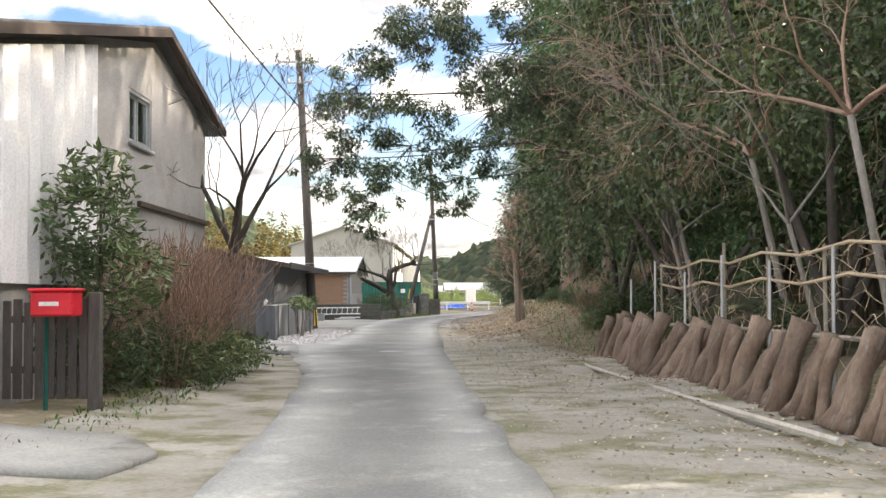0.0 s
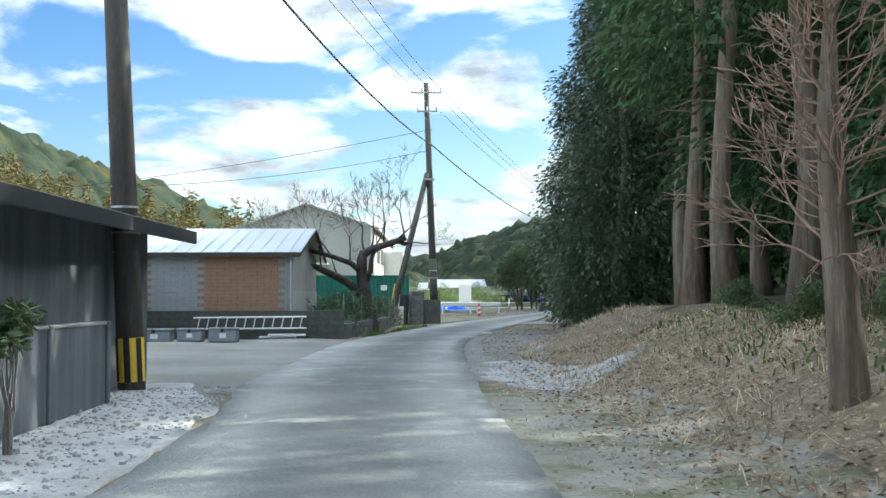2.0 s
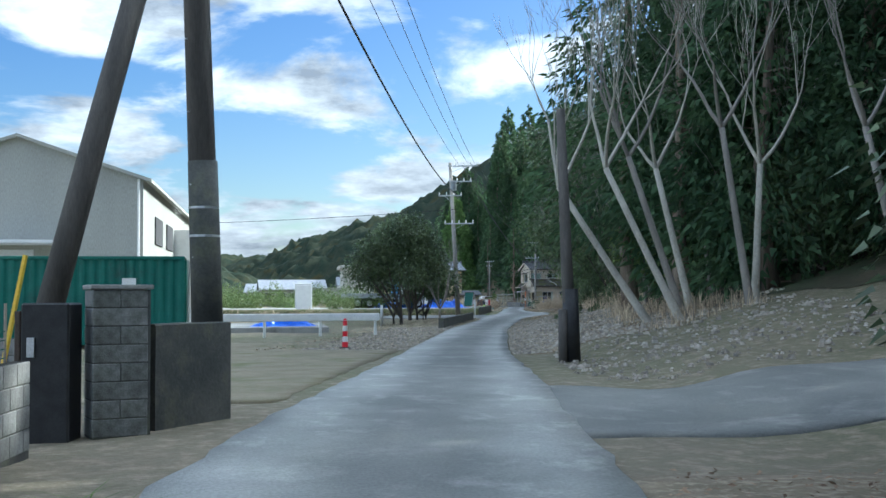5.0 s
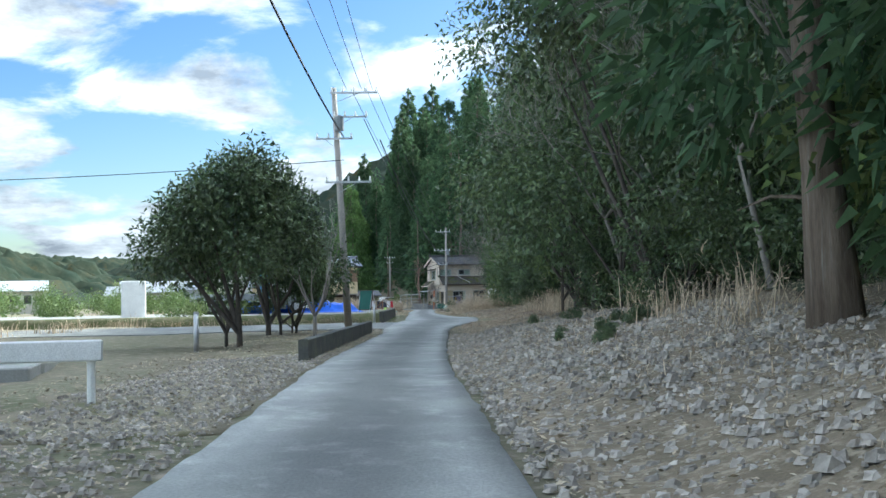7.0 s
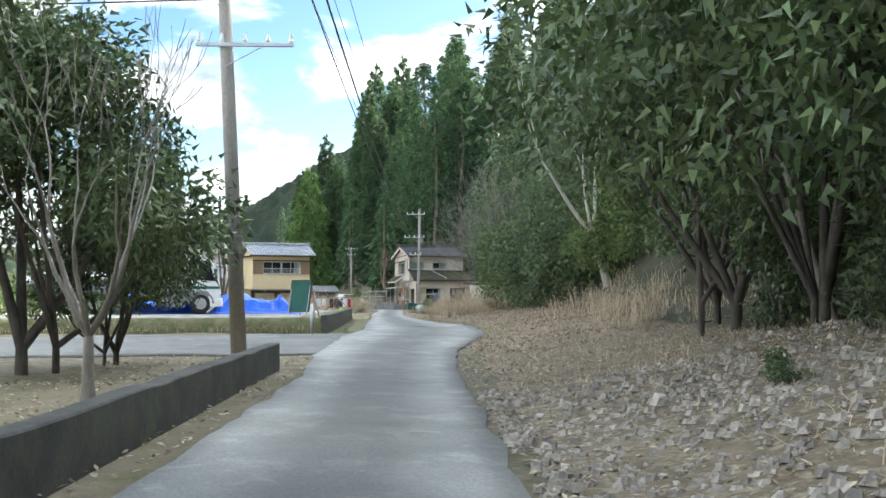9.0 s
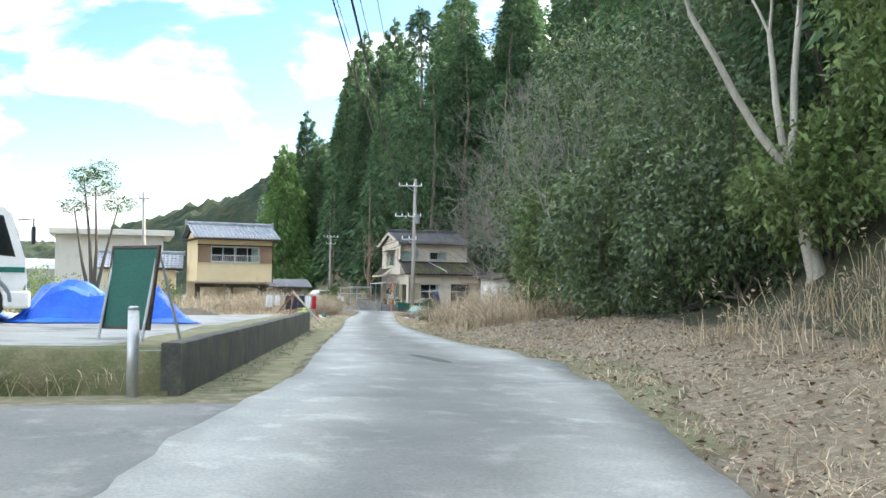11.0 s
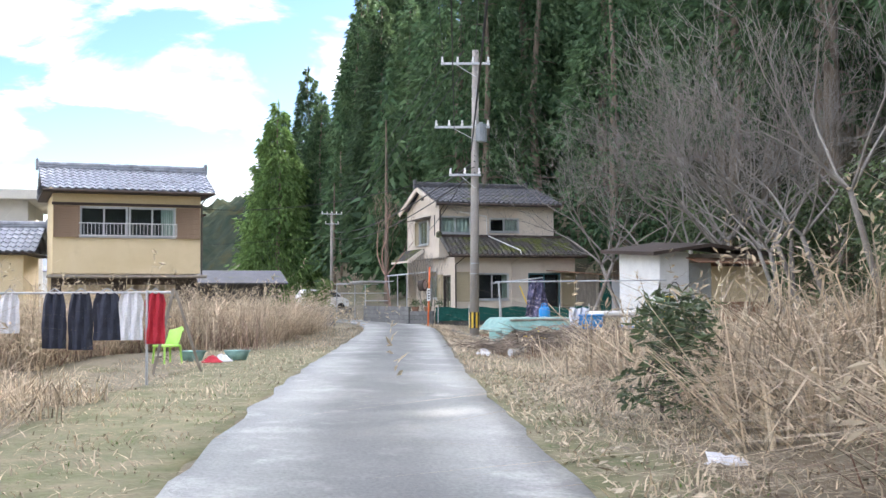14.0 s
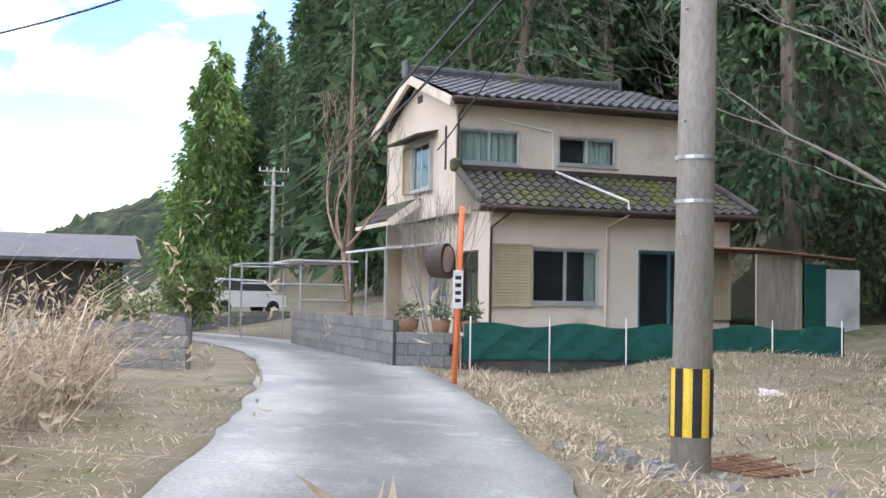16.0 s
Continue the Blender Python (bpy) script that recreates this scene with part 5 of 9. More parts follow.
# large hall behind
ha = thing("warehouse", at_xy(-17.2, 124, 0, 0), "large pale grey gabled warehouse", "warehouse")
gg = Geo().box(0, 0, -0.3, 11.3, 0.25, 7.1)
gg.poly((0, 0, 7.1), (11.3, 0, 7.1), (5.65, 0, 8.95))
part("gable_wall", gg, M["hall"], ha)
part("side_wall", Geo().box(11.05, 0.25, -0.3, 11.3, 36, 7.1), M["hall"], ha)
part("side_wall", Geo().box(0, 0.25, -0.3, 0.25, 36, 7.1), M["hall"], ha)
part("back_wall", Geo().box(0.25, 35.75, -0.3, 11.05, 36, 7.1), M["hall"], ha)
rf = Geo()
rf.sheet([[(-0.4, -0.3, 7.0), (5.65, -0.3, 9.05)], [(-0.4, 36.3, 7.0), (5.65, 36.3, 9.05)]], 0.15)
rf.sheet([[(5.65, -0.3, 9.05), (11.7, -0.3, 7.0)], [(5.65, 36.3, 9.05), (11.7, 36.3, 7.0)]], 0.15)
part("roof", rf, M["hall"], ha)
part("downpipe", Geo().tube([(11.1, -0.08, 0), (11.1, -0.08, 7.0)], 0.07, 6), M["white"], ha)
part("canopy", Geo().box(-2.0, -2.2, 3.9, 7.6, 0, 4.05, 0.01), M["corru"], ha)
part("lower_door", Geo().box(1.2, -0.06, 0, 6.4, 0.0, 3.7, 0.02), M["corru"], ha)
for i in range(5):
    # opaque window, the dark of the hall inside put into its colour
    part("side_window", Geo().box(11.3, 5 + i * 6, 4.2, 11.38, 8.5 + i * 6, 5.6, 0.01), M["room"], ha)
part("side_stair_box", Geo().box(11.3, 16, 0, 13.2, 20, 5.6, 0.02), M["white"], ha)

# ---- poles and wires ----


def insulator(parent, p):
    part("insulator", Geo().tube([p, (p[0], p[1], p[2] + 0.05), (p[0], p[1], p[2] + 0.09), (p[0], p[1], p[2] + 0.2)], [0.03, 0.055, 0.035, 0.03], 8), M["white"], parent)


def pole(x, y, top, rad, material, label, lean=(0, 0), arms=(), band=(0.12, 0.72), box=None, turn=0.0, steps=True):
    t = thing("utility_pole", at_xy(x, y, 0, turn), label, "utility pole", "utility poles")
    lx = lambda z: (lean[0] * z / top, lean[1] * z / top)
    part("shaft", Geo().tube([(*lx(-0.6), -0.6), (*lx(top / 2), top / 2), (*lx(top), top)], [rad, rad * 0.84, rad * 0.66], 14), M[material], t, smooth=True)
    for z, a, b in arms:
        ox, oy = lx(z)
        arm = part("crossarm", Geo().box(ox + a, oy - rad - 0.04, z - 0.04, ox + b, oy - rad + 0.03, z + 0.04, 0.008), M["steel"], t)
        n = max(2, int((b - a) / 0.45) + 1)
        for i in range(n):
            insulator(arm, (ox + a + 0.06 + (b - a - 0.12) * i / (n - 1), oy - rad, z + 0.04))
        part("brace", Geo().tube([(ox, oy - rad, z - 0.45), (ox + (b if b > -a else a) * 0.55, oy - rad, z - 0.03)], 0.016, 4), M["steel"], arm)
    if band:
        b = part("hazard_band", Geo().tube([(*lx(band[0]), band[0]), (*lx(band[1]), band[1])], [rad * 1.02] * 2, 16, False), M["yellow"], t, "yellow and black warning band")
        for k in range(7):
            a = 2 * math.pi * k / 7
            gg = Geo()
            rows = []
            for z in band:
                ox, oy = lx(z)
                rows.append([(ox + math.cos(a + u) * rad * 1.04, oy + math.sin(a + u) * rad * 1.04, z) for u in (0, 0.15, 0.3, 0.45)])
            part("black_stripe", gg.sheet(rows), M["black"], b)
    if box:
        z, side = box
        ox, oy = lx(z)
        part("transformer", Geo().tube([(ox + side, oy - 0.12, z - 0.3), (ox + side, oy - 0.12, z + 0.3)], 0.2, 12).box(ox + side - 0.08, oy - 0.06, z + 0.3, ox + side + 0.08, oy + 0.02, z + 0.4, 0.01), M["boxgrey"], t)
    if steps:
        rung = Geo().tube([(-0.16, 0, 0), (0.16, 0, 0)], 0.009, 4).mesh("step_bolt")
        z = 1.9
        while z < top - 0.6:
            ox, oy = lx(z)
            part("step_bolt", rung, M["steel"], t).matrix_basis = Matrix.Translation((ox, oy, z)) @ Matrix.Rotation(0.7, 4, "Z") @ Matrix.Scale(1 + rad, 4)
            z += 0.9
    for z in (2.15, 2.5):
        ox, oy = lx(z)
        part("steel_strap", Geo().tube([(ox, oy, z), (ox, oy, z + 0.03)], [rad * 1.02] * 2, 14, False), M["steel"], t)
    return t


pole(-4.35, 44.6, 10.8, 0.19, "darkpole", "dark weathered utility pole at a yard corner", (-0.55, 0), [(10.3, -0.8, 0.8), (9.5, -0.5, 0.5)])
pole(-0.5, 84.0, 11.6, 0.19, "darkpole", "dark weathered utility pole beside a gate pillar", (-0.4, -0.4), [(11.1, -0.75, 0.75), (10.2, -0.5, 0.5)])
bp2 = [o for o in scene.objects if o.name.startswith("utility_pole")][1]
part("sleeve", Geo().tube([(-0.03, -0.03, 0.75), (-0.1, -0.1, 3.1)], [0.2, 0.185], 14), M["darkconc"], bp2, "grey concrete sleeve", smooth=True)
br = thing("brace_pole", at_xy(-2.7, 83.3, 0, 0), "leaning dark timber brace pole", "pole")
part("shaft", Geo().tube([(0, 0, -0.3), (0.85, 0.15, 3.2), (1.85, 0.35, 7.2)], [0.17, 0.15, 0.13], 12), M["darkpole"], br, smooth=True)
part("strap", Geo().box(1.7, 0.2, 6.85, 2.2, 0.3, 6.95, 0.01), M["steel"], br)
pole(12.4, 145.4, 10.6, 0.17, "pole", "grey concrete utility pole with transformer beside a side road", (-0.5, 0), [(10.35, -0.15, 1.9), (9.3, -0.1, 1.4), (8.35, -0.9, 0.7), (6.45, -0.6, 1.4)], False, (9.0, 0.16), -12)
pole(36.3, 226.5, 9.9, 0.165, "pole", "grey concrete utility pole with a striped band", (0.1, 0), [(9.4, -1.2, 0.5), (7.2, -1.4, 0.5), (5.55, -0.9, 0.2)], (0.3, 0.84), (7.0, 0.2), -14)
pole(40.9, 286, 7.9, 0.15, "pole", "grey utility pole before dark cedars", (0, 0), [(7.75, -0.9, 0.9), (6.9, -0.6, 0.6)], False)
pole(17.4, 214, 7.0, 0.12, "pole", "thin pale utility pole in a field", (-0.15, 0), [(6.6, -0.3, 0.3)], False)
sp = thing("timber_pole", at_xy(6.75, 94.0, 0, 0), "dark weathered timber pole with a short post beside it", "pole")
part("shaft", Geo().tube([(0, 0, -0.3), (-0.1, 0, 2.4), (-0.2, 0, 5.6)], [0.15, 0.13, 0.1], 10), M["darkpole"], sp, smooth=True)
part("stub", Geo().tube([(-0.22, -0.1, -0.3), (-0.22, -0.1, 1.15)], 0.1, 8), M["darkpole"], sp, smooth=True)
part("guard", Geo().tube([(0.02, 0, 0), (-0.02, 0, 1.6)], [0.19, 0.18], 10), M["black"], sp, smooth=True)


def wire(a, b, sag, rad=0.016, label="black overhead cable between poles"):
    a, b = Vector(a), Vector(b)
    pts = []
    for i in range(15):
        t = i / 14
        p = a.lerp(b, t)
        p.z -= sag * 4 * t * (1 - t)
        pts.append(p)
    o = tagged(part("overhead_cable", Geo().tube(pts, rad, 4), M["wire"]), label, "cable", "overhead cables")
    return o


PA, PB, PC, PD, PE = (-5.05, 44.6, 10.5), (-0.8, 83.5, 11.3), (12.3, 145.3, 10.5), (36.2, 226.2, 9.55), (40.9, 286, 7.9)
for dx, dz in ((-0.6, 0), (0.0, 0.1), (0.6, 0)):
    wire((PA[0] + dx, PA[1], PA[2] + dz), (PB[0] + dx, PB[1], PB[2] + dz), 0.5, 0.011)
    wire((PA[0] + dx, PA[1], PA[2] + dz), (-3.5 + dx, -20, 11 + dz), 0.5, 0.011)
for dx, dz in ((-0.55, 0), (0.1, 0.05), (0.6, 0.0)):
    wire((PB[0] + dx, PB[1], PB[2] + dz), (PC[0] + dx + 0.7, PC[1], PC[2] + dz), 0.8, 0.012)
    wire((PC[0] + dx + 0.9, PC[1], PC[2] + dz), (PD[0] + dx - 0.5, PD[1], PD[2] + dz), 0.9, 0.012)
    wire((PD[0] + dx - 0.4, PD[1], PD[2] + dz), (PE[0] + dx, PE[1], PE[2] + dz), 0.5, 0.012)
wire((-0.6, 83.9, 8.6), (12.3, 145.3, 8.4), 0.9, 0.03, "thick black overhead cable")
wire((-4.9, 44.6, 8.6), (-0.6, 83.9, 8.6), 0.6, 0.03, "thick black overhead cable")
wire((-4.9, 44.6, 8.6), (-3.5, -20, 8.8), 0.6, 0.03, "thick black overhead cable")
wire((13.9, 145.3, 8.3), (36.2, 226.4, 6.2), 1.0, 0.028, "thick black overhead cable")
wire((13.2, 145.3, 9.2), (35.6, 226.4, 6.9), 0.9, 0.02)
wire((36.3, 226.3, 5.8), (40.9, 286, 6.9), 0.8, 0.03, "thick black overhead cable")
wire((36.3, 226.3, 5.4), (40.9, 286, 6.4), 0.9, 0.025)
wire((36.3, 226.3, 6.0), (38.7, 242.5, 4.4), 0.25, 0.016, "thin black service cable to a house")
wire((36.3, 226.3, 5.6), (27.8, 239, 5.0), 0.5, 0.014, "thin black service cable to a house")
wire((40.9, 286, 6.5), (10, 300, 6.0), 0.5, 0.02)
wire((12.3, 145.3, 7.4), (-30, 150, 6.6), 0.6, 0.02)
wire((-0.6, 83.9, 9.4), (-30, 92, 6.6), 0.5, 0.014)
wire((-0.6, 83.9, 8.4), (-14, 72, 5.4), 0.4, 0.014)
wire((-4.6, 44.6, 6.6), (8.5, 33, 6.6), 0.5, 0.02)

# ---- plants beside the lane ----


def blades(name, spots, material, label, height_range, width=0.02, lean=0.5, seed=0, droop=0.0, category="grass", plume=None):
    """Grass as bent tapering blades that lean together in tufts; spots: (x, y) roots; droop: how far the tips hang."""
    r = random.Random(seed)
    gg, pg = Geo(), Geo()
    for x, y in spots:
        z = height(x, y) - 0.03
        hh = r.uniform(*height_range)
        a = 7 * noise.noise(Vector((x * 0.45, y * 0.45, seed))) + r.gauss(0, 1.1)
        d = Vector((math.cos(a), math.sin(a), 0))
        s = Vector((-d.y, d.x, 0)) * width * r.uniform(0.6, 1.3)
        ln = lean * r.uniform(0.05, 1.3) ** 1.3 * hh
        hh *= r.uniform(0.6, 1.1) * 0.7 + 0.5 * abs(noise.noise(Vector((x * 0.9, y * 0.9, 4)))) * 2
        p0 = Vector((x, y, z))
        hang = droop * r.random() ** 0.8
        p1 = p0 + d * ln * 0.4 + Vector((0, 0, hh * 0.62 * (1 - 0.35 * hang)))
        p2 = p0 + d * (ln * 0.9 + hang * hh * 0.6) + Vector((0, 0, max(0.02, hh * r.uniform(0.85, 1.0) * (1 - 0.75 * hang))))
        gg.poly(p0 - s, p0 + s, p1 + s * 0.7, p1 - s * 0.7)
        gg.poly(p1 - s * 0.7, p1 + s * 0.7, p2)
        if plume and r.random() < plume:
            for k in range(6):
                q = p2 + spread(r) * 0.025 + Vector((0, 0, 0.05 * k - 0.05))
                leaf(pg, q, 0.07, r, -0.5, 1.8)
    o = struct(name, gg, M[material], label, category, kind="stuff")
    if plume and pg.v:
        part("plumes", pg, M["plume"], o)
    return o


def scatter(count, ya, yb, oa, ob, seed, power=1.0):
    r = random.Random(seed)
    out = []
    for _ in range(count):
        y = r.uniform(ya, yb)
        o = oa + (ob - oa) * r.random() ** power
        if pick_at(RL, y) - 0.08 < o < pick_at(RR, y) + 0.08:
            continue
        out.append((centre(y) + o, y))
    return out


def clumped(count, per, ya, yb, oa, ob, rad, seed):
    r = random.Random(seed)
    out = []
    for x, y in scatter(count, ya, yb, oa, ob, seed):
        for _ in range(per):
            a, d = r.uniform(0, 6.28), rad * r.random() ** 0.7
            out.append((x + math.cos(a) * d, y + math.sin(a) * d))
    return out


def litter(name, spots, material, label, size, seed, category="leaves"):
    r = random.Random(seed)
    gg = Geo()
    for x, y in spots:
        p = Vector((x, y, height(x, y) + r.uniform(0.01, 0.05)))
        a = r.uniform(0, 6.28)
        d = Vector((math.cos(a), math.sin(a), r.uniform(-0.4, 0.5)))
        s = Vector((-d.y, d.x, r.uniform(-0.5, 0.5)))
        z = size * r.uniform(0.5, 1.3)
        gg.poly(p - d * z, p + s * z * 0.45 + Vector((0, 0, z * 0.2)), p + d * z, p - s * z * 0.45)
    return struct(name, gg, M[material], label, category, kind="stuff")


def stones(name, spots, material, label, lo, hi, seed):
    r = random.Random(seed)
    gg = Geo()
    for x, y in spots:
        s = lo + (hi - lo) * r.random() ** 2.2
        c = Vector((x, y, height(x, y) + s * 0.15))
        n = len(gg.v)
        ring = 5
        a0 = r.uniform(0, 6.28)
        for k in range(ring):
            a = a0 + k * 6.28 / ring
            q = r.uniform(0.7, 1.2) * s
            gg.v.append((c.x + math.cos(a) * q, c.y + math.sin(a) * q * 0.8, c.z - s * 0.25))
        for k in range(ring):
            a = a0 + k * 6.28 / ring + 0.3
            q = r.uniform(0.45, 0.8) * s
            gg.v.append((c.x + math.cos(a) * q, c.y + math.sin(a) * q * 0.8, c.z + s * r.uniform(0.1, 0.75)))
        for k in range(ring):
            k2 = (k + 1) % ring
            gg.f.append((n + k, n + k2, n + ring + k2, n + ring + k))
        gg.f.append(tuple(n + ring + k for k in range(ring)))
    return struct(name, gg, M[material], label, "stones", kind="stuff")


# far woods over the hillside, too many to count
fr = random.Random(5)
for name, yr, orr, count, mt in (("far_wood", (85, 270), (16, 100), 520, "cedarleaf"), ("far_wood", (262, 480), (-8, 110), 330, "cedarleaf"), ("far_wood", (-40, 90), (16, 70), 260, "cedarleaf")):
    gg, tg = Geo(), Geo()
    for _ in range(count):
        y = fr.uniform(*yr)
        o = orr[0] + (orr[1] - orr[0]) * fr.random()
        x = centre(min(y, 255)) + o
        if y > 262 and x < 38 + (y - 262) * 0.075:
            continue
        if y < 262 and 205 < y and o < 20:
            continue
        if 225 < y < 262 and o < 27:
            continue
        z = height(x, y)
        tall = fr.uniform(14, 22)
        wide = tall * fr.uniform(0.13, 0.18)
        n = 230
        for k in range(n):
            f = k / n
            a = fr.uniform(0, 6.28)
            rad = wide * (1 - f) ** 0.7 * fr.uniform(0.5, 1.15)
            p = Vector((x + math.cos(a) * rad, y + math.sin(a) * rad, z + tall * (0.1 + 0.9 * f)))
            needle(gg, p, Vector((math.cos(a) * 0.6, math.sin(a) * 0.6, fr.uniform(-0.9, 0.1))).normalized(), 1.15 * (1 - 0.4 * f), fr)
        tg.tube([(x, y, z - 0.5), (x, y, z + tall * 0.8)], [0.22, 0.06], 5, False)
    w = struct(name, gg, M[mt], "dense dark cedar wood on the hillside", "woods", kind="stuff")
    part("trunks", tg, M["bark"], w)

# pale cedar beyond the bend, and the tall ones round it
pc = cedar(9, 15.5, 0.3, 4.4, 17000, "sunlitleaf", "bright green conifer catching the sun", trunk=0.25, size=0.5, tufts=170)
pc.matrix_basis = at_xy(41.1, 328, 0.0)
pc.scale = (1.2, 1.2, 1.57)
for x, y, s in [(42.8, 350, 1.8), (48.5, 355, 2.0), (46.6, 330, 1.6), (49, 318, 1.95), (51, 300, 2.0), (47, 294, 1.8), (49, 282, 1.9), (54, 276, 2.0), (45.5, 276, 1.6), (52, 266, 1.9), (57, 262, 1.9), (56, 288, 2.0), (61, 272, 2.0), (48.5, 306, 1.7), (60, 255, 1.9), (49.5, 300, 1.9), (51, 325, 2.1), (54, 338, 2.3), (58, 350, 2.5), (53, 312, 2.1), (57, 322, 2.3)]:
    plant(4, x, y, s * 0.54)

# yellowing larches and pines low on the hill across the valley
gg = Geo()
for _ in range(230):
    x, y = fr.uniform(-135, -36), fr.uniform(225, 300)
    tall = fr.uniform(12, 21)
    zb = 20 * (1 - smooth(-130, -45, x))
    for k in range(170):
        f = k / 170
        a, rad = fr.uniform(0, 6.28), tall * 0.17 * (1 - f) ** 0.85 * fr.uniform(0.5, 1.1)
        leaf(gg, Vector((x + math.cos(a) * rad, y + math.sin(a) * rad, zb + tall * (0.05 + 0.95 * f))), 0.85, fr, 0.3, 1.6)
struct("far_wood", gg, M["yellowl"], "yellowing conifers at the foot of a hill", "woods", kind="stuff")

# evergreen masses over the first stretch
over = [((0.0, 0, 8.4), 1.6, 0.8), ((-2.2, 0.3, 7.4), 1.2, 0.8), ((1.8, -0.3, 6.6), 1.3, 0.8), ((-0.6, 0.2, 5.6), 1.2, 0.8), ((-2.6, -0.2, 5.2), 0.9, 0.9), ((0.9, 0.3, 4.7), 0.8, 1.0), ((-1.6, 0, 3.9), 0.7, 1.0), ((2.4, 0.2, 8.6), 1.5, 0.8), ((3.6, 0, 7.2), 1.4, 0.9)]
orr_ = random.Random(33)
sprays, twigs = [], Geo()
for c, rad, _ in over:
    c = Vector(c)
    for _ in range(21):
        q = c + spread(orr_).normalized() * rad * 1.25 * orr_.random() ** 0.45
        sprays.append((q, rad * orr_.uniform(0.16, 0.4), orr_.uniform(0.6, 1.1)))
        twigs.tube([c + Vector((0.3, 0, 0.2)), c.lerp(q, 0.5) + spread(orr_) * 0.12, q], [0.012, 0.009, 0.004], 4, False)
ot = broadleaf("evergreen_tree", at_xy(0.47, 27.0, 0.1), 31, sprays, 30000, 0.088, "darkleaf", "evergreen tree reaching over the lane", [], droop=0.4, tri=True)
part("twig", twigs, M["darkbark"], ot)
ot.scale = (0.79, 0.79, 0.79)
gg = Geo()
gg.tube([(7.4, 0, -0.6), (7.3, 0.1, 2.0), (7.0, 0, 4.2), (6.4, 0.1, 6.2), (5.6, 0, 8.4)], [0.24, 0.2, 0.17, 0.13, 0.07], 8, False)
part("trunk", gg, M["darkbark"], ot, smooth=True)
for c, br_, _ in over[1::2]:
    c = Vector(c)
    b0 = Vector((6.9, 0, min(6.6, max(4.3, c.z * 0.85))))
    mid = b0.lerp(c, 0.5) + Vector((0, 0, 0.5)) + spread(orr_) * 0.2
    gg = Geo()
    gg.tube([b0, b0.lerp(mid, 0.5) + spread(orr_) * 0.15, mid, mid.lerp(c, 0.6) + spread(orr_) * 0.1, c + Vector((-0.7, 0, 0))], [0.06, 0.045, 0.034, 0.022, 0.008], 6, False)
    part("branch", gg, M["darkbark"], ot, smooth=True)
big = []
for i, (o, y, s) in enumerate([(7.5, 20, 1.0), (6.6, 26, 1.0), (6.0, 31.5, 0.95), (9.5, 29, 1.2), (10.5, 17, 1.2), (9.5, 11, 1.1), (11.5, 36, 1.1)]):
    if i < 3:
        bl = blob_set(40 + i, 18, 2.6, 2.6, 9.0, 2.6, 1.1, 2.0)
        t = broadleaf("evergreen_tree", at(o, y), 50 + i, bl, 21000, 0.105, "leaf", "dark evergreen tree at the wood's edge", [((0, 0, 0), 0.11)], "darkbark", "evergreens at the wood's edge", tri=True)
        big.append(t)
    else:
        put_copy(big[i % 3], at(o, y, 0, 70 * i), s)
for i, (o, y, s) in enumerate([(6.4, 24.5, 0.0), (6.9, 30.5, 0), (6.6, 18, 0)]):
    bare_tree("bare_tree", at(o, y), 60 + i, 2.2, 0.045, 4, "greybark", "thin grey leafless tree before dark evergreens", (-0.5, 0.2), 3, 0.8, 0.2, (2, 3), 1.8)

# left side: hedge, shrub, leafless cherry
tw = []
for i, (x, y, s) in enumerate([(-2.3, 15.2, 0.9), (-2.2, 16.7, 0.92), (-2.3, 18.0, 0.88), (-3.1, 14.4, 0.85), (-3.0, 16.0, 1.0), (-3.0, 17.6, 0.95), (-3.1, 19.2, 0.85)]):
    if i < 2:
        r = random.Random(70 + i)
        t = thing("hedge_shrub", at_xy(x, y), "reddish twiggy leafless hedge shrub", "shrub", "hedge shrubs")
        gg = Geo()
        tips = []
        for k in range(24):
            a = r.uniform(0, 6.28)
            grow(gg, Vector((math.cos(a) * 0.15, math.sin(a) * 0.15, -0.1)), Vector((math.cos(a) * 0.55, math.sin(a) * 0.55, 1)).normalized(), 0.75, 0.014, 3, r, 0.6, 0.25, tips, 3, (2, 3), 0.15)
        part("crown", gg, M["twig"], t)
        gg = Geo()
        clump_leaves(gg, [((0, 0, 0.4), 0.8, 0.6)], 900, 0.07, r, 0.1, 0.2)
        part("foliage", gg, M["leaf"], t)
        tw.append(t)
    else:
        put_copy(tw[i % 2], at_xy(x, y, 0, 80 * i), s)
broadleaf("evergreen_shrub", at_xy(-2.75, 13.3), 81, [((0, 0, 1.9), 0.7, 0.9), ((-0.5, 0.3, 1.4), 0.6, 0.9), ((0.4, 0.2, 1.3), 0.6, 0.9), ((0.2, 0, 2.4), 0.4, 1), ((-0.3, 0.1, 0.7), 0.6, 0.8)], 2600, 0.1, "leaf", "evergreen shrub beside a house wall", [((0, 0, 0), 0.05)], category="shrub")
broadleaf("evergreen_shrub", at_xy(-1.95, 15.2), 82, [((0, 0, 0.3), 0.5, 0.7), ((0.1, 1.2, 0.35), 0.5, 0.7), ((-0.2, 2.6, 0.35), 0.55, 0.7), ((0.1, 3.6, 0.3), 0.4, 0.7), ((-0.9, 0.4, 0.5), 0.6, 0.8), ((-0.8, 2.4, 0.5), 0.6, 0.8), ((-0.7, -1.2, 0.4), 0.6, 0.8)], 3400, 0.075, "leaf", "low evergreen foliage under a hedge", [], category="shrub")
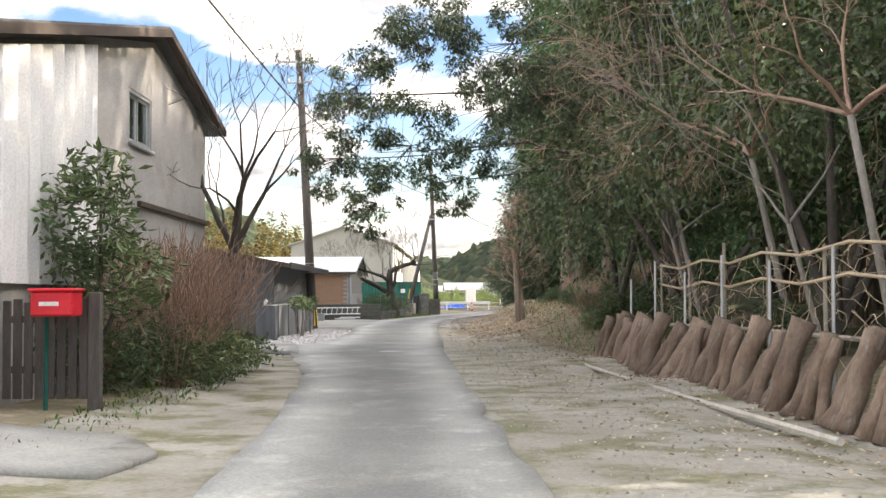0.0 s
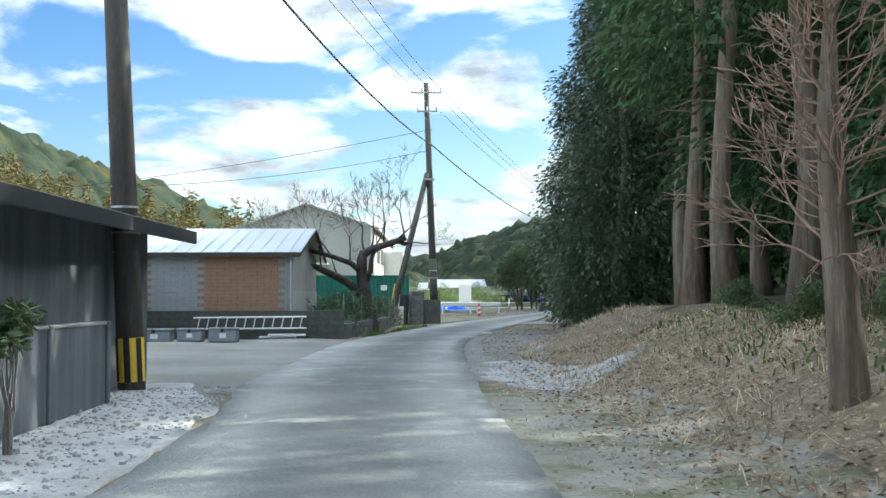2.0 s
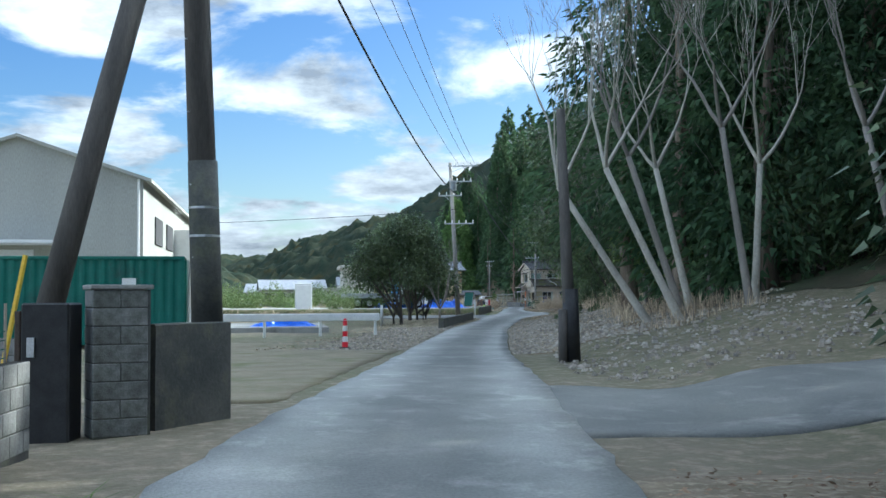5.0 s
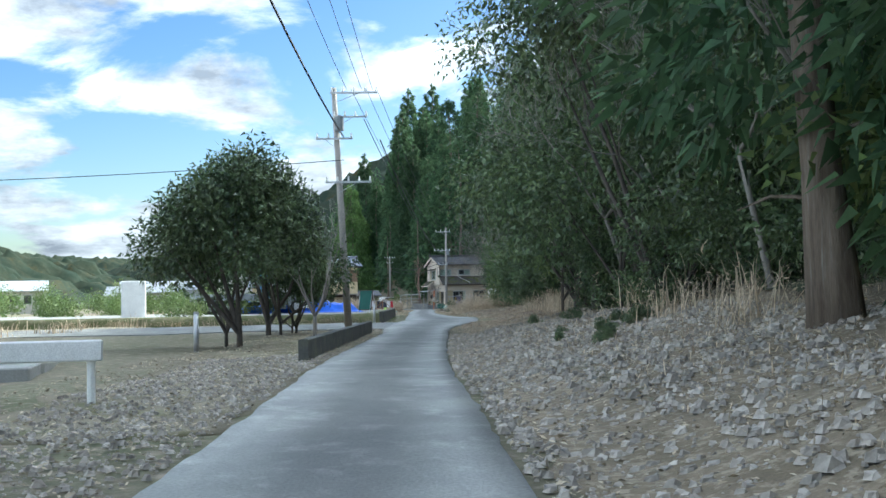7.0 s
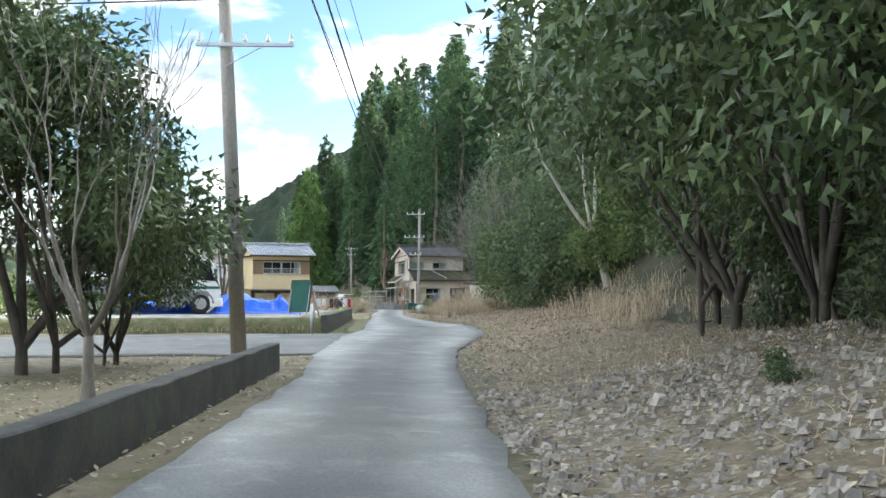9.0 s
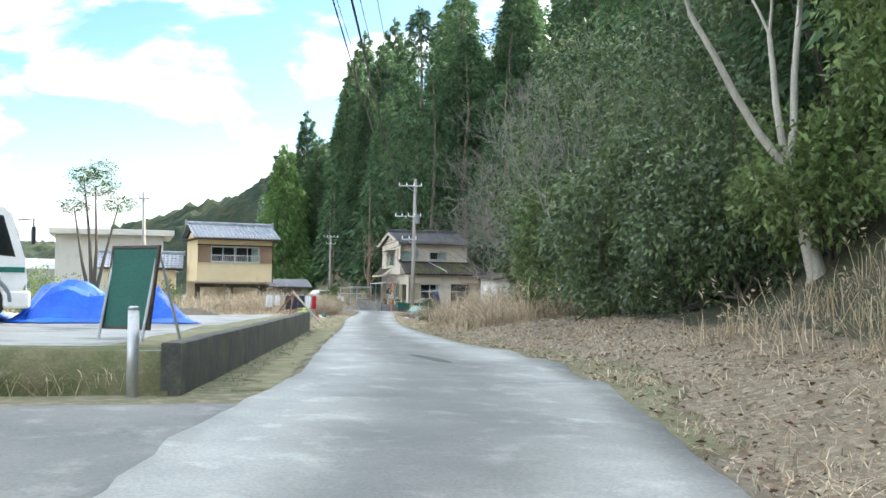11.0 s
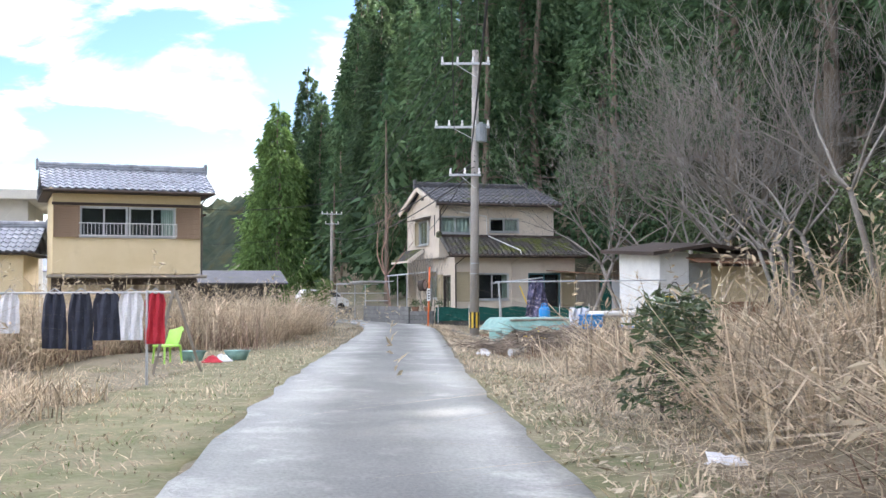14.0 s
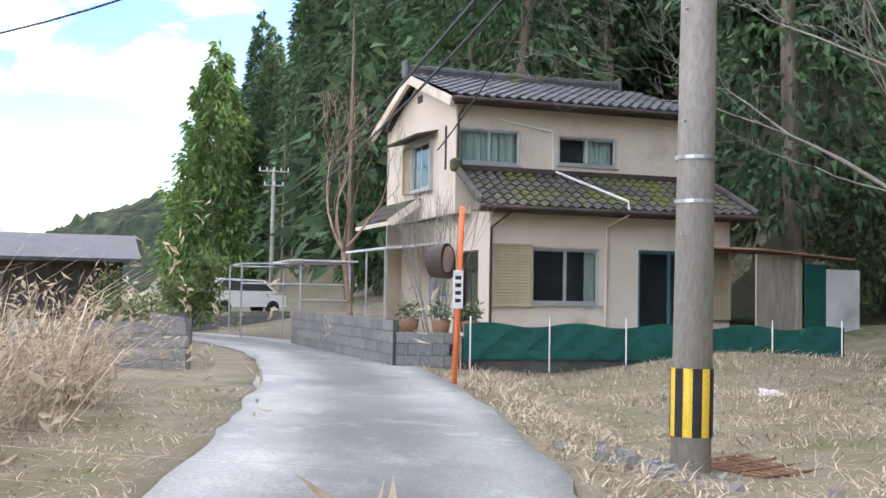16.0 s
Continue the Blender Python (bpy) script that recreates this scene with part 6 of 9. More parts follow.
bare_tree("cherry_tree", at_xy(-2.75, 20.2), 90, 1.85, 0.115, 5, "darkbark", "leafless dark cherry tree leaning by a house", (0.28, 0), 4, 0.85, 0.22, (2, 3), 1.3, dirs=[(0.55, 0.2, 0.9), (-0.5, 0.2, 1.0), (0.1, -0.3, 1.3), (0.25, 0.3, 1.2)], up=0.08)

# small reddish bare tree and trees of the right-hand verge
rt = thing("bare_tree", at_xy(3.3, 38.4, -0.05), "leafless tree with a rough trunk and many fine reddish twigs", "tree")
part("trunk", Geo().tube([(0.05, 0, -0.4), (0, 0, 0.1), (-0.04, 0.02, 0.8), (-0.1, 0, 1.6), (-0.14, 0.02, 2.4), (-0.12, 0, 3.3), (-0.18, 0, 4.3)], [0.24, 0.17, 0.145, 0.13, 0.1, 0.05, 0.012], 10), M["bark"], rt, smooth=True)
gg, tips, rr9 = Geo(), [], random.Random(91)
for k in range(70):
    z = 1.05 + 3.0 * (k / 70) ** 0.85
    a = k * 2.4 + rr9.uniform(-0.5, 0.5)
    grow(gg, Vector((-0.06 - 0.03 * z, 0, z)), Vector((math.cos(a), math.sin(a), rr9.uniform(0.1, 0.7))).normalized(), (0.62 - 0.09 * z) * rr9.uniform(0.7, 1.2), 0.02 - 0.003 * z, 3, rr9, 0.6, 0.25, tips, 4, (2, 3), 0.06)
part("crown", gg, M["twig"], rt)
bs = []
for i, (x, y, s) in enumerate([(5.5, 74.4, 1.0), (6.0, 72.6, 1.1), (6.2, 75.4, 1.0), (4.7, 44.0, 0.35), (5.2, 40.8, 0.45), (5.8, 36.0, 0.5), (5.5, 50.0, 0.35), (6.0, 23.5, 0.6), (6.2, 28, 0.65), (5.6, 32, 0.6), (6.4, 20.5, 0.6), (5.2, 34.2, 0.4), (6.1, 38.0, 0.5), (5.6, 42.5, 0.4), (6.8, 36.8, 0.6), (7.2, 41.0, 0.6), (7.0, 33.0, 0.7), (6.4, 45.0, 0.4), (4.9, 37.2, 0.3), (5.4, 30.5, 0.55), (6.6, 30.0, 0.7)]):
    if i == 0:
        bs.append(broadleaf("evergreen_shrub", at_xy(x, y), 95, blob_set(96, 9, 0.9, 0.9, 1.3, 0.3, 0.4, 0.7), 1800, 0.14, "leaf", "dense green shrub at the wood's edge", [((0, 0, 0), 0.04)], droop=0.5, category="shrub", group="shrubs at the wood's edge"))
    else:
        put_copy(bs[0], at_xy(x, y, 0, 55 * i), s)

# leafless cherry in the garden
TWIG = 0.007
ct = thing("cherry_tree", at_xy(-2.75, 70.3, 0.0), "old leafless cherry tree in a walled garden", "tree")
gg = Geo()
gg.tube([(0.0, 0, -0.4), (0.02, 0, 0.3), (-0.1, 0, 0.9), (-0.22, 0.05, 1.5), (-0.3, 0.05, 2.1), (-0.3, 0.0, 2.6), (-0.22, 0, 2.95)], [0.4, 0.3, 0.26, 0.24, 0.2, 0.19, 0.14], 10, True)
gg.tube([(-0.26, 0, 1.35), (-0.75, 0.1, 1.75), (-1.2, 0.15, 2.0), (-1.75, 0.1, 2.25), (-2.05, 0.1, 2.4)], [0.19, 0.16, 0.14, 0.12, 0.1], 8)
gg.tube([(-0.28, 0, 2.75), (0.05, -0.05, 3.0), (0.55, -0.1, 3.15), (1.0, -0.1, 3.3), (1.32, -0.1, 3.42)], [0.15, 0.13, 0.12, 0.11, 0.1], 8)
gg.tube([(-0.15, 0, 1.9), (0.02, 0.05, 2.2), (0.05, 0.05, 2.6), (0.15, 0.05, 2.95)], [0.13, 0.1, 0.085, 0.08], 7)
gg.tube([(-0.32, 0, 2.2), (-0.7, -0.2, 2.5), (-1.4, -0.2, 2.75), (-2.2, -0.3, 2.95)], [0.13, 0.1, 0.085, 0.07], 7)
gg.tube([(1.0, -0.1, 3.3), (1.25, 0.1, 3.2), (1.4, 0.15, 3.22)], [0.1, 0.08, 0.06], 7)
part("trunk", gg, M["darkbark"], ct, smooth=True)
gg, tips, cr_ = Geo(), [], random.Random(101)
for p_, d_, l_, r_, dep in (((1.25, -0.1, 3.45), (-0.35, 0.1, 1.0), 1.0, 0.05, 4), ((1.0, -0.1, 3.3), (0.5, -0.3, 0.8), 0.8, 0.05, 4), ((1.4, 0.15, 3.22), (1, 0.2, 0.15), 0.7, 0.035, 3), ((0.5, -0.1, 3.14), (-0.2, -0.4, 1), 0.9, 0.05, 4), ((-0.2, 0, 2.95), (-0.5, 0.3, 0.9), 1.0, 0.06, 4), ((0.15, 0.05, 2.95), (0.3, 0.5, 0.9), 0.9, 0.05, 4),
                           ((-2.2, -0.3, 2.95), (-1, 0, 0.35), 1.0, 0.055, 4), ((-1.4, -0.2, 2.75), (-0.3, -0.4, 1), 1.0, 0.05, 4), ((-2.05, 0.1, 2.4), (-1, 0.1, 0.4), 1.0, 0.05, 4), ((-1.75, 0.1, 2.25), (-0.4, 0.3, 1), 1.1, 0.05, 4), ((-1.2, 0.15, 2.0), (-0.2, 0.5, 1), 1.1, 0.045, 4), ((-0.7, -0.2, 2.5), (-0.3, -0.2, 1), 1.0, 0.045, 4), ((0.05, -0.05, 3.0), (-0.1, 0.5, 1), 1.0, 0.045, 4)):
    grow(gg, Vector(p_), Vector(d_).normalized(), l_ * 0.95, r_ * 0.8, dep + 1, cr_, 0.8, 0.28, tips, 6, (2, 3), 0.08)
part("crown", gg, M["darkbark"], ct, smooth=True)
TWIG = 0.006
gb = broadleaf("garden_shrub", at_xy(-3.4, 66.5, 0.1), 102, blob_set(103, 8, 0.7, 1.2, 0.6, 0.4, 0.35, 0.55), 800, 0.1, "leaf", "low garden shrub behind a net fence", [((0, 0, 0), 0.025)], category="shrub", group="garden shrubs")
for i, (x, y, s) in enumerate([(-3.3, 71.5, 1.0), (-2.9, 75, 0.9), (-3.9, 69, 1.0), (-3.0, 78, 0.8)]):
    put_copy(gb, at_xy(x, y, 0.1, 60 * i), s)
blades("verge_grass", clumped(120, 26, 64.2, 77.0, -1.95, -1.6, 0.2, 104), "grass", "green grass clumps at the foot of a garden wall", (0.2, 0.42), 0.007, 1.7, 105, 0.9)

stones("gravel_stones", scatter(1600, 44.5, 50.5, 1.8, 3.6, 270), "whitegravel", "loose white gravel on the apron", 0.012, 0.04, 271)

# pale trunks on the slope by the side road
for i, (x, y, hgt, lx) in enumerate([(10.6, 97.6, 6.5, -1.9), (10.9, 98.2, 7.0, -1.4), (11.6, 99.5, 6.5, -0.9), (12.3, 97.2, 7.5, -0.6), (12.6, 97.6, 6.0, 0.3), (14.6, 93.8, 6.0, -0.8), (10.2, 99.0, 6.0, -2.4)]):
    bare_tree("bare_tree", at_xy(x, y, -0.1), 110 + i, hgt * 0.62, 0.095, 4, "greybark" if i % 2 else "palebark", "slender leafless tree with pale grey bark", (lx, 0.2), 3, 0.55, 0.16, (2, 3), 1.9, up=0.2, group="slender bare trees")

# round dark evergreens on the left
bl = [((2.3 * math.cos(k * 2.4) * (k / 22) ** 0.5, 2.3 * math.sin(k * 2.4) * (k / 22) ** 0.5, 2.2 + 2.9 * (1 - (k / 22) ** 1.6) + 0.35 * math.sin(k * 5.1)), 1.15 + 0.3 * math.sin(k * 3.7), 0.85) for k in range(22)]
r1 = broadleaf("evergreen_tree", at_xy(8.6, 141.0), 122, bl, 26000, 0.12, "leaf", "round dense dark evergreen tree with several stems", [((0, 0, 0), 0.1), ((0.5, 0.3, 0), 0.06)], group="round evergreens", tri=True)
put_copy(r1, at_xy(6.9, 130.4, 0, 100), 0.95)
put_copy(r1, at_xy(10.0, 144.0, 0, 200), 0.55)
bt, _ = bare_tree("bare_tree", at_xy(9.8, 136.0), 123, 0.8, 0.07, 4, "greybark", "leafless many-stemmed shrub beside an evergreen", (0, 0), 6, 0.45, 0.2, (2, 2), 1.4)

# right bank of the second stretch
bush = []
for i in range(3):
    bush.append(broadleaf("evergreen_bush", at(8 + i, 118 + 9 * i), 130 + i, blob_set(133 + i, 16, 1.7, 1.7, 3.6, 0.5, 0.6, 1.3), 6500, 0.13, ["leaf", "leaf", "palel"][i], ["dense dark evergreen bush on the bank", "evergreen bush with hanging leaves on the bank", "paler green bush on the bank"][i], [((0, 0, 0), 0.06)], category="bush", group="bushes on the bank", tri=True))
br2 = random.Random(140)
for i in range(38):
    y = 100 + i * 2.75
    o = np.interp(y, [98, 120, 140, 150, 166, 175, 185, 205], [9.5, 8.0, 9.0, 11.0, 11.0, 8.5, 7.5, 11]) + br2.uniform(-0.6, 1.8)
    put_copy(bush[br2.choice([0, 1, 0, 1, 2])], at(o, y, -0.2, br2.uniform(0, 360)), br2.uniform(0.8, 1.35))
tall = []
for i, (o, y, s) in enumerate([(10.5, 108, 1.0), (9.8, 118, 1.0), (11.0, 128, 1.1), (12, 138, 1.2), (13.5, 152, 1.1), (13.0, 166, 1.0), (10.5, 175, 1.0), (9.5, 182, 0.9), (11, 190, 1.0), (12.5, 160, 1.2), (13, 146, 1.2), (12.5, 172, 1.2), (12.5, 113, 1.1), (13, 123, 1.2), (7.4, 128, 1.15), (7.0, 137, 1.2), (7.8, 145.5, 1.15), (6.6, 122, 1.25), (6.4, 132.5, 1.35), (6.8, 141, 1.3), (9.8, 189, 1.2), (10.6, 199, 1.3)]):
    if i < 2:
        t = broadleaf("evergreen_tree", at(o, y), 150 + i, blob_set(152 + i, 20, 2.3, 2.3, 6.5, 2.0, 0.9, 1.8), 15000, 0.115, "leaf", "tall dark evergreen tree on the bank", [((0, 0, 0), 0.07), ((0.6, 0, 0), 0.045)], "darkbark", "evergreens on the bank", tri=True)
        tall.append(t)
    else:
        put_copy(tall[i % 2], at(o, y, 0, 63 * i), s)
for i, (o, y, lean) in enumerate([(6.6, 110, (-0.2, 0)), (7.6, 116, (-0.6, 0)), (6.8, 122.5, (0.3, 0)), (8.0, 104, (-0.3, 0)), (7.5, 133, (-0.4, 0.3)), (7.8, 186, (-0.8, 0)), (8.5, 192, (-0.9, -0.4)), (8.2, 199, (-1.0, -0.5)), (9.0, 206, (-0.8, 0)), (7.9, 181, (-0.5, 0)), (7.2, 128.5, (-0.9, 0)), (7.4, 137.5, (-0.9, 0))]):
    bare_tree("bare_tree", at(o, y), 170 + i, 2.6, 0.06, 5, "greybark", "tangled leafless tree on the bank", lean, 4, 0.85, 0.22, (2, 3), 2.0, group="bare trees on the bank")
bare_tree("bare_tree", at_xy(30.6, 168.6), 185, 2.3, 0.17, 4, "palebark", "leaning leafless tree with pale bark and forked trunk", (-0.7, 0), 3, 0.5, 0.12, (2, 3), 3.6, dirs=[(-1.0, 0.1, 1.0), (-0.25, 0.2, 1.4), (0.1, -0.1, 1.2)], up=0.15)

# ground litter, stones and grasses
litter("fallen_leaves", scatter(26000, 98, 205, 1.4, 8.5, 190, 1.3), "litter", "fallen dry leaves on the bank", 0.035, 191)
litter("fallen_leaves", scatter(9000, 34, 78, 1.9, 8, 192, 1.2), "deadleaf", "fallen dry leaves under trees", 0.03, 193)
for i, (x, y, s_) in enumerate([(5.2, 35.6, 0.6), (6.3, 40.0, 0.7), (5.7, 44.0, 0.6), (6.0, 33.2, 0.7), (7.4, 38.6, 0.8), (5.0, 31.6, 0.6)]):
    put_copy(tw[i % 2], at_xy(x, y, -0.1, 63 * i), s_)
litter("fallen_leaves", scatter(9000, 30, 52, 2.2, 7.5, 258, 0.9), "deadleaf", "brown fallen leaves under trees", 0.035, 259)
blades("dry_grass", scatter(9000, 14, 50, 1.6, 4.6, 262), "straw", "thin dry grass on the verge", (0.02, 0.1), 0.006, 2.0, 263, 0.9)
litter("fallen_leaves", scatter(5000, 8, 48, 1.6, 5.0, 264, 0.8), "litter", "fallen dry leaves on the verge", 0.028, 265)
litter("fallen_leaves", scatter(4200, 5, 36, 3.2, 8.5, 238, 0.8), "deadleaf", "fallen dry leaves at the wood's edge", 0.04, 239)
litter("fallen_leaves", scatter(7000, 100, 146, -5.5, -1.3, 194), "litter", "fallen leaves on the verge", 0.035, 195)
blades("verge_grass", scatter(2400, 24, 50, 4.2, 7.5, 281), "grass", "low green plants at the wood's edge", (0.06, 0.26), 0.016, 1.2, 282, 0.7)
litter("fallen_leaves", scatter(5000, 24, 52, 2.0, 6.5, 283, 0.9), "litter", "pale fallen leaves on a low mound", 0.022, 284)
stones("bank_stones", scatter(13000, 97, 136, 1.4, 6.8, 196, 1.1), "stone", "loose broken stones on the bank", 0.016, 0.08, 197)
stones("bank_stones", scatter(160, 98, 132, 1.9, 6.0, 198, 1.1), "stone", "larger broken stones on the bank", 0.07, 0.13, 207)
stones("bank_stones", scatter(4200, 100, 124, -4.2, -1.4, 250), "stone", "loose broken stones on the verge", 0.015, 0.06, 251)
stones("bank_stones", scatter(900, 166, 186, 3.0, 7.0, 272, 1.1), "stone", "loose stones and clods on the bank", 0.015, 0.05, 273)
litter("fallen_leaves", scatter(9000, 146, 188, 2.0, 7.5, 274, 0.9), "deadleaf", "brown fallen leaves on the bank", 0.045, 275)
stones("bank_stones", scatter(1100, 88, 100, 2.4, 9, 198), "stone", "loose stones on the slope", 0.03, 0.09, 199)
blades("dry_grass", scatter(7000, 36, 58, 2.6, 6.0, 276), "straw", "tufts of dry grass on a low mound", (0.06, 0.3), 0.007, 1.6, 277, 0.8)
blades("verge_grass", scatter(2500, 20, 40, 1.6, 4.4, 278), "grass", "thin green grass on the verge", (0.02, 0.08), 0.006, 1.4, 279, 0.5)
stones("gravel_stones", scatter(3600, 3, 44, 1.1, 4.2, 200), "stone", "small loose stones on gravel", 0.008, 0.022, 201)
stones("gravel_stones", scatter(1600, 29.5, 45, -3.4, -1.75, 202), "whitegravel", "loose white gravel by a fence", 0.02, 0.05, 203)
stones("gravel_stones", scatter(2600, 46, 72, 1.5, 5.0, 204), "stone", "small loose stones on an apron", 0.01, 0.03, 205)
blades("dry_grass", clumped(170, 78, 184, 207, 3.2, 8.2, 0.6, 212), "straw", "thick tangled bank of dry straw-coloured grass", (0.6, 1.95), 0.012, 1.7, 213, 1.1, plume=0.02)
blades("dry_grass", clumped(40, 8, 185, 204, 4.2, 7.6, 0.5, 296), "straw", "tall dry plumed stems above tangled grass", (1.5, 2.4), 0.009, 0.5, 297, 0.4, plume=0.6)
blades("dry_grass", clumped(46, 36, 149, 166, 6.4, 10.0, 0.55, 266), "straw", "clumps of tall dry grass on the bank", (0.5, 1.5), 0.009, 1.0, 267, 0.7, plume=0.05)
blades("dry_grass", clumped(18, 26, 112, 122, 5.4, 7.4, 0.5, 214), "straw", "clumps of tall dry grass on the bank", (0.5, 1.5), 0.009, 0.9, 215, 0.5, plume=0.08)
blades("dry_grass", clumped(150, 60, 186, 204, -9.0, -3.3, 0.5, 268), "straw", "tangled dry grass beside a mown verge", (0.25, 0.95), 0.008, 1.3, 269, 0.9)
blades("dry_grass", [p for p in clumped(300, 74, 203, 234, -9.5, -3.0, 0.5, 216) if p[1] > 213.5 or p[0] - centre(p[1]) < -5.6], "straw", "field edge of tall dry plumed grass", (0.9, 2.1), 0.009, 1.25, 217, 0.95, plume=0.09)
blades("dry_grass", clumped(170, 50, 186, 236, -26, -6.0, 0.6, 218), "straw", "field of tall dry grass", (0.5, 1.3), 0.012, 0.8, 219, 0.6, plume=0.04)
blades("dry_grass", clumped(90, 44, 203, 217, 3.4, 7.5, 0.5, 222), "straw", "heap of dead grass by the lane", (0.2, 0.7), 0.009, 1.6, 223, 1.0)
blades("dry_grass", clumped(40, 34, 96, 104, 4.5, 8, 0.4, 224), "straw", "dry grass on the slope", (0.3, 0.9), 0.010, 0.9, 225, 0.6)
blades("dry_grass", clumped(120, 30, 110, 200, -45, -14, 1.2, 226), "straw", "dry grass over the fields", (0.4, 1.0), 0.02, 0.6, 227, 0.4)
blades("dry_grass", scatter(24000, 134, 206, 2.0, 7.5, 252, 1.1), "straw", "loose straw lying over the bank", (0.05, 0.28), 0.006, 2.2, 253, 1.0)
blades("dry_grass", scatter(6000, 100, 136, 3.0, 7.5, 254, 0.8), "straw", "loose straw lying over the bank", (0.05, 0.3), 0.006, 2.0, 255, 1.0)
blades("lawn_grass", scatter(62000, 190, 238, 1.3, 9.5, 228, 1.1), "straw", "short cut dry grass", (0.05, 0.2), 0.008, 2.2, 229, 0.9)
blades("lawn_grass", scatter(17000, 187, 232, -4.8, -1.3, 230), "straw", "short cut dry grass", (0.05, 0.16), 0.007, 2.2, 231, 0.9)
blades("verge_grass", scatter(5000, 162, 205, -2.6, -1.3, 232), "grass", "short green verge grass", (0.02, 0.08), 0.006, 1.6, 233, 0.5)
blades("verge_grass", scatter(6500, 166, 212, 1.3, 2.7, 234), "grass", "short green verge grass", (0.02, 0.08), 0.006, 1.6, 235, 0.5)
blades("verge_grass", scatter(1300, 9, 19, -2.9, -2.1, 236), "grass", "mossy green edge grass", (0.03, 0.12), 0.01, 1.0, 237)
fs = broadleaf("field_shrub", at_xy(5.5, 168), 240, blob_set(241, 9, 1.4, 1.0, 1.4, 0.6, 0.6, 1.0), 2200, 0.11, "palel", "pale green shrub in a field", [], category="shrub", group="field shrubs", tri=True)
for i, (x, y, s) in enumerate([(8.5, 174, 1.1), (-3, 182, 1.2), (1, 186, 1.0), (12, 196, 0.9), (-9, 188, 1.3), (-14, 190, 1.1), (19, 226, 0.9), (16, 224, 0.8), (32.2, 247.5, 0.7), (-5, 196, 1.3), (3, 200, 1.2), (7, 190, 1.2), (-1, 214, 1.5), (5, 220, 1.5), (-10, 206, 1.4), (9, 208, 1.2), (12, 222, 1.2), (-16, 214, 1.5)]):
    put_copy(fs, at_xy(x, y, 0, 47 * i), s)
broadleaf("evergreen_shrub", at_xy(29.95, 198.6), 246, blob_set(247, 7, 0.35, 0.35, 0.7, 0.25, 0.25, 0.4), 900, 0.09, "leaf", "low dark evergreen shrub in dry grass", [((0, 0, 0), 0.02)], category="shrub")
for i, (o, y, s) in enumerate([(13, 209, 1.0), (14.5, 214, 1.1), (15.5, 220, 1.0), (16.5, 227, 1.1), (17, 233, 1.2), (17, 239, 1.1), (18, 246, 1.2)]):
    put_copy(bush[i % 2], at(o, y, -0.2, 50 * i), s)
tt = broadleaf("pine_tree", at_xy(15.2, 188.2, 0.3), 245, [((0, 0, 4.6), 0.9, 0.5), ((-0.7, 0.2, 3.9), 0.6, 0.5), ((0.8, 0, 4.0), 0.7, 0.5), ((0.2, 0.2, 5.2), 0.6, 0.6), ((-0.4, 0, 5.0), 0.6, 0.5)], 2200, 0.08, "leaf", "slender tree with tufted layered foliage", [((0, 0, 0), 0.09)])

# tangled bare trees behind the small shed
for i, (x, y, lean) in enumerate([(45.2, 223.4, (-0.9, 0)), (46.0, 226.0, (-0.7, -0.3)), (45.8, 229.0, (-0.3, -0.5)), (45.6, 221.0, (-1.0, 0))]):
    tb_, _ = bare_tree("bare_tree", at_xy(x, y), 260 + i, 2.6, 0.085, 5, "greybark", "tangled leafless tree behind a shed", lean, 4, 0.85, 0.22, (2, 3), 2.1, group="bare trees on the bank")

# small green plants among the stones
for i, (x, y, s_) in enumerate([(12.3, 117.3, 0.16), (13.0, 116.8, 0.18), (14.3, 118.4, 0.24), (12.2, 115.0, 0.2), (15.0, 124.2, 0.2), (16.4, 131.5, 0.22), (13.7, 121.2, 0.13), (14.6, 120.2, 0.2)]):
    put_copy(bs[0], at_xy(x, y, -0.05, 70 * i), s_)

# drooping brownish twigs before the evergreens of the first stretch
for i, (o, y, lean) in enumerate([(6.6, 15.5, (-0.6, 0)), (7.0, 20.5, (-0.8, -0.3)), (6.8, 25.5, (-0.7, 0.2))]):
    bare_tree("bare_tree", at(o, y), 280 + i, 3.4, 0.06, 5, "twig", "leafless tree with drooping brownish twigs", lean, 5, 1.0, 0.25, (2, 3), 1.5, up=-0.06, stem="greybark", group="drooping bare trees")

for i, (x, y, s_) in enumerate([(45.0, 218.5, 1.0), (45.8, 224.5, 1.1), (42.2, 230.5, 0.9), (46.5, 229.0, 1.1), (44.0, 219.5, 0.85), (43.0, 225.0, 0.8), (46.8, 221.5, 1.0), (45.2, 227.0, 0.9), (48.0, 225.5, 1.1), (44.2, 232.0, 0.9), (42.8, 217.5, 0.8)]):
    put_copy(tb_, at_xy(x, y, 0, 75 * i), s_)
for i, (o, y, s_) in enumerate([(7.4, 117, 0.55), (6.9, 121, 0.6), (7.2, 125, 0.6), (6.8, 129.5, 0.62), (7.3, 133.5, 0.6), (7.0, 139, 0.65), (8.0, 112.5, 0.55)]):
    put_copy(bush[i % 2], at(o, y, -0.2, 57 * i), s_)

# darker brown stalks among the dry grass
blades("dry_stalks", [p for p in clumped(150, 40, 203, 234, -9.5, -3.0, 0.6, 290) if p[1] > 213.5 or p[0] - centre(p[1]) < -5.6], "twig", "brown dead stalks in a field of dry grass", (0.5, 1.5), 0.007, 1.2, 291, 0.8)
blades("dry_stalks", clumped(30, 40, 185, 207, 3.4, 7.6, 0.6, 292), "twig", "brown dead stalks in tangled dry grass", (0.25, 1.0), 0.007, 1.4, 293, 0.9)

# ---- walls, fences and things, first stretch ----


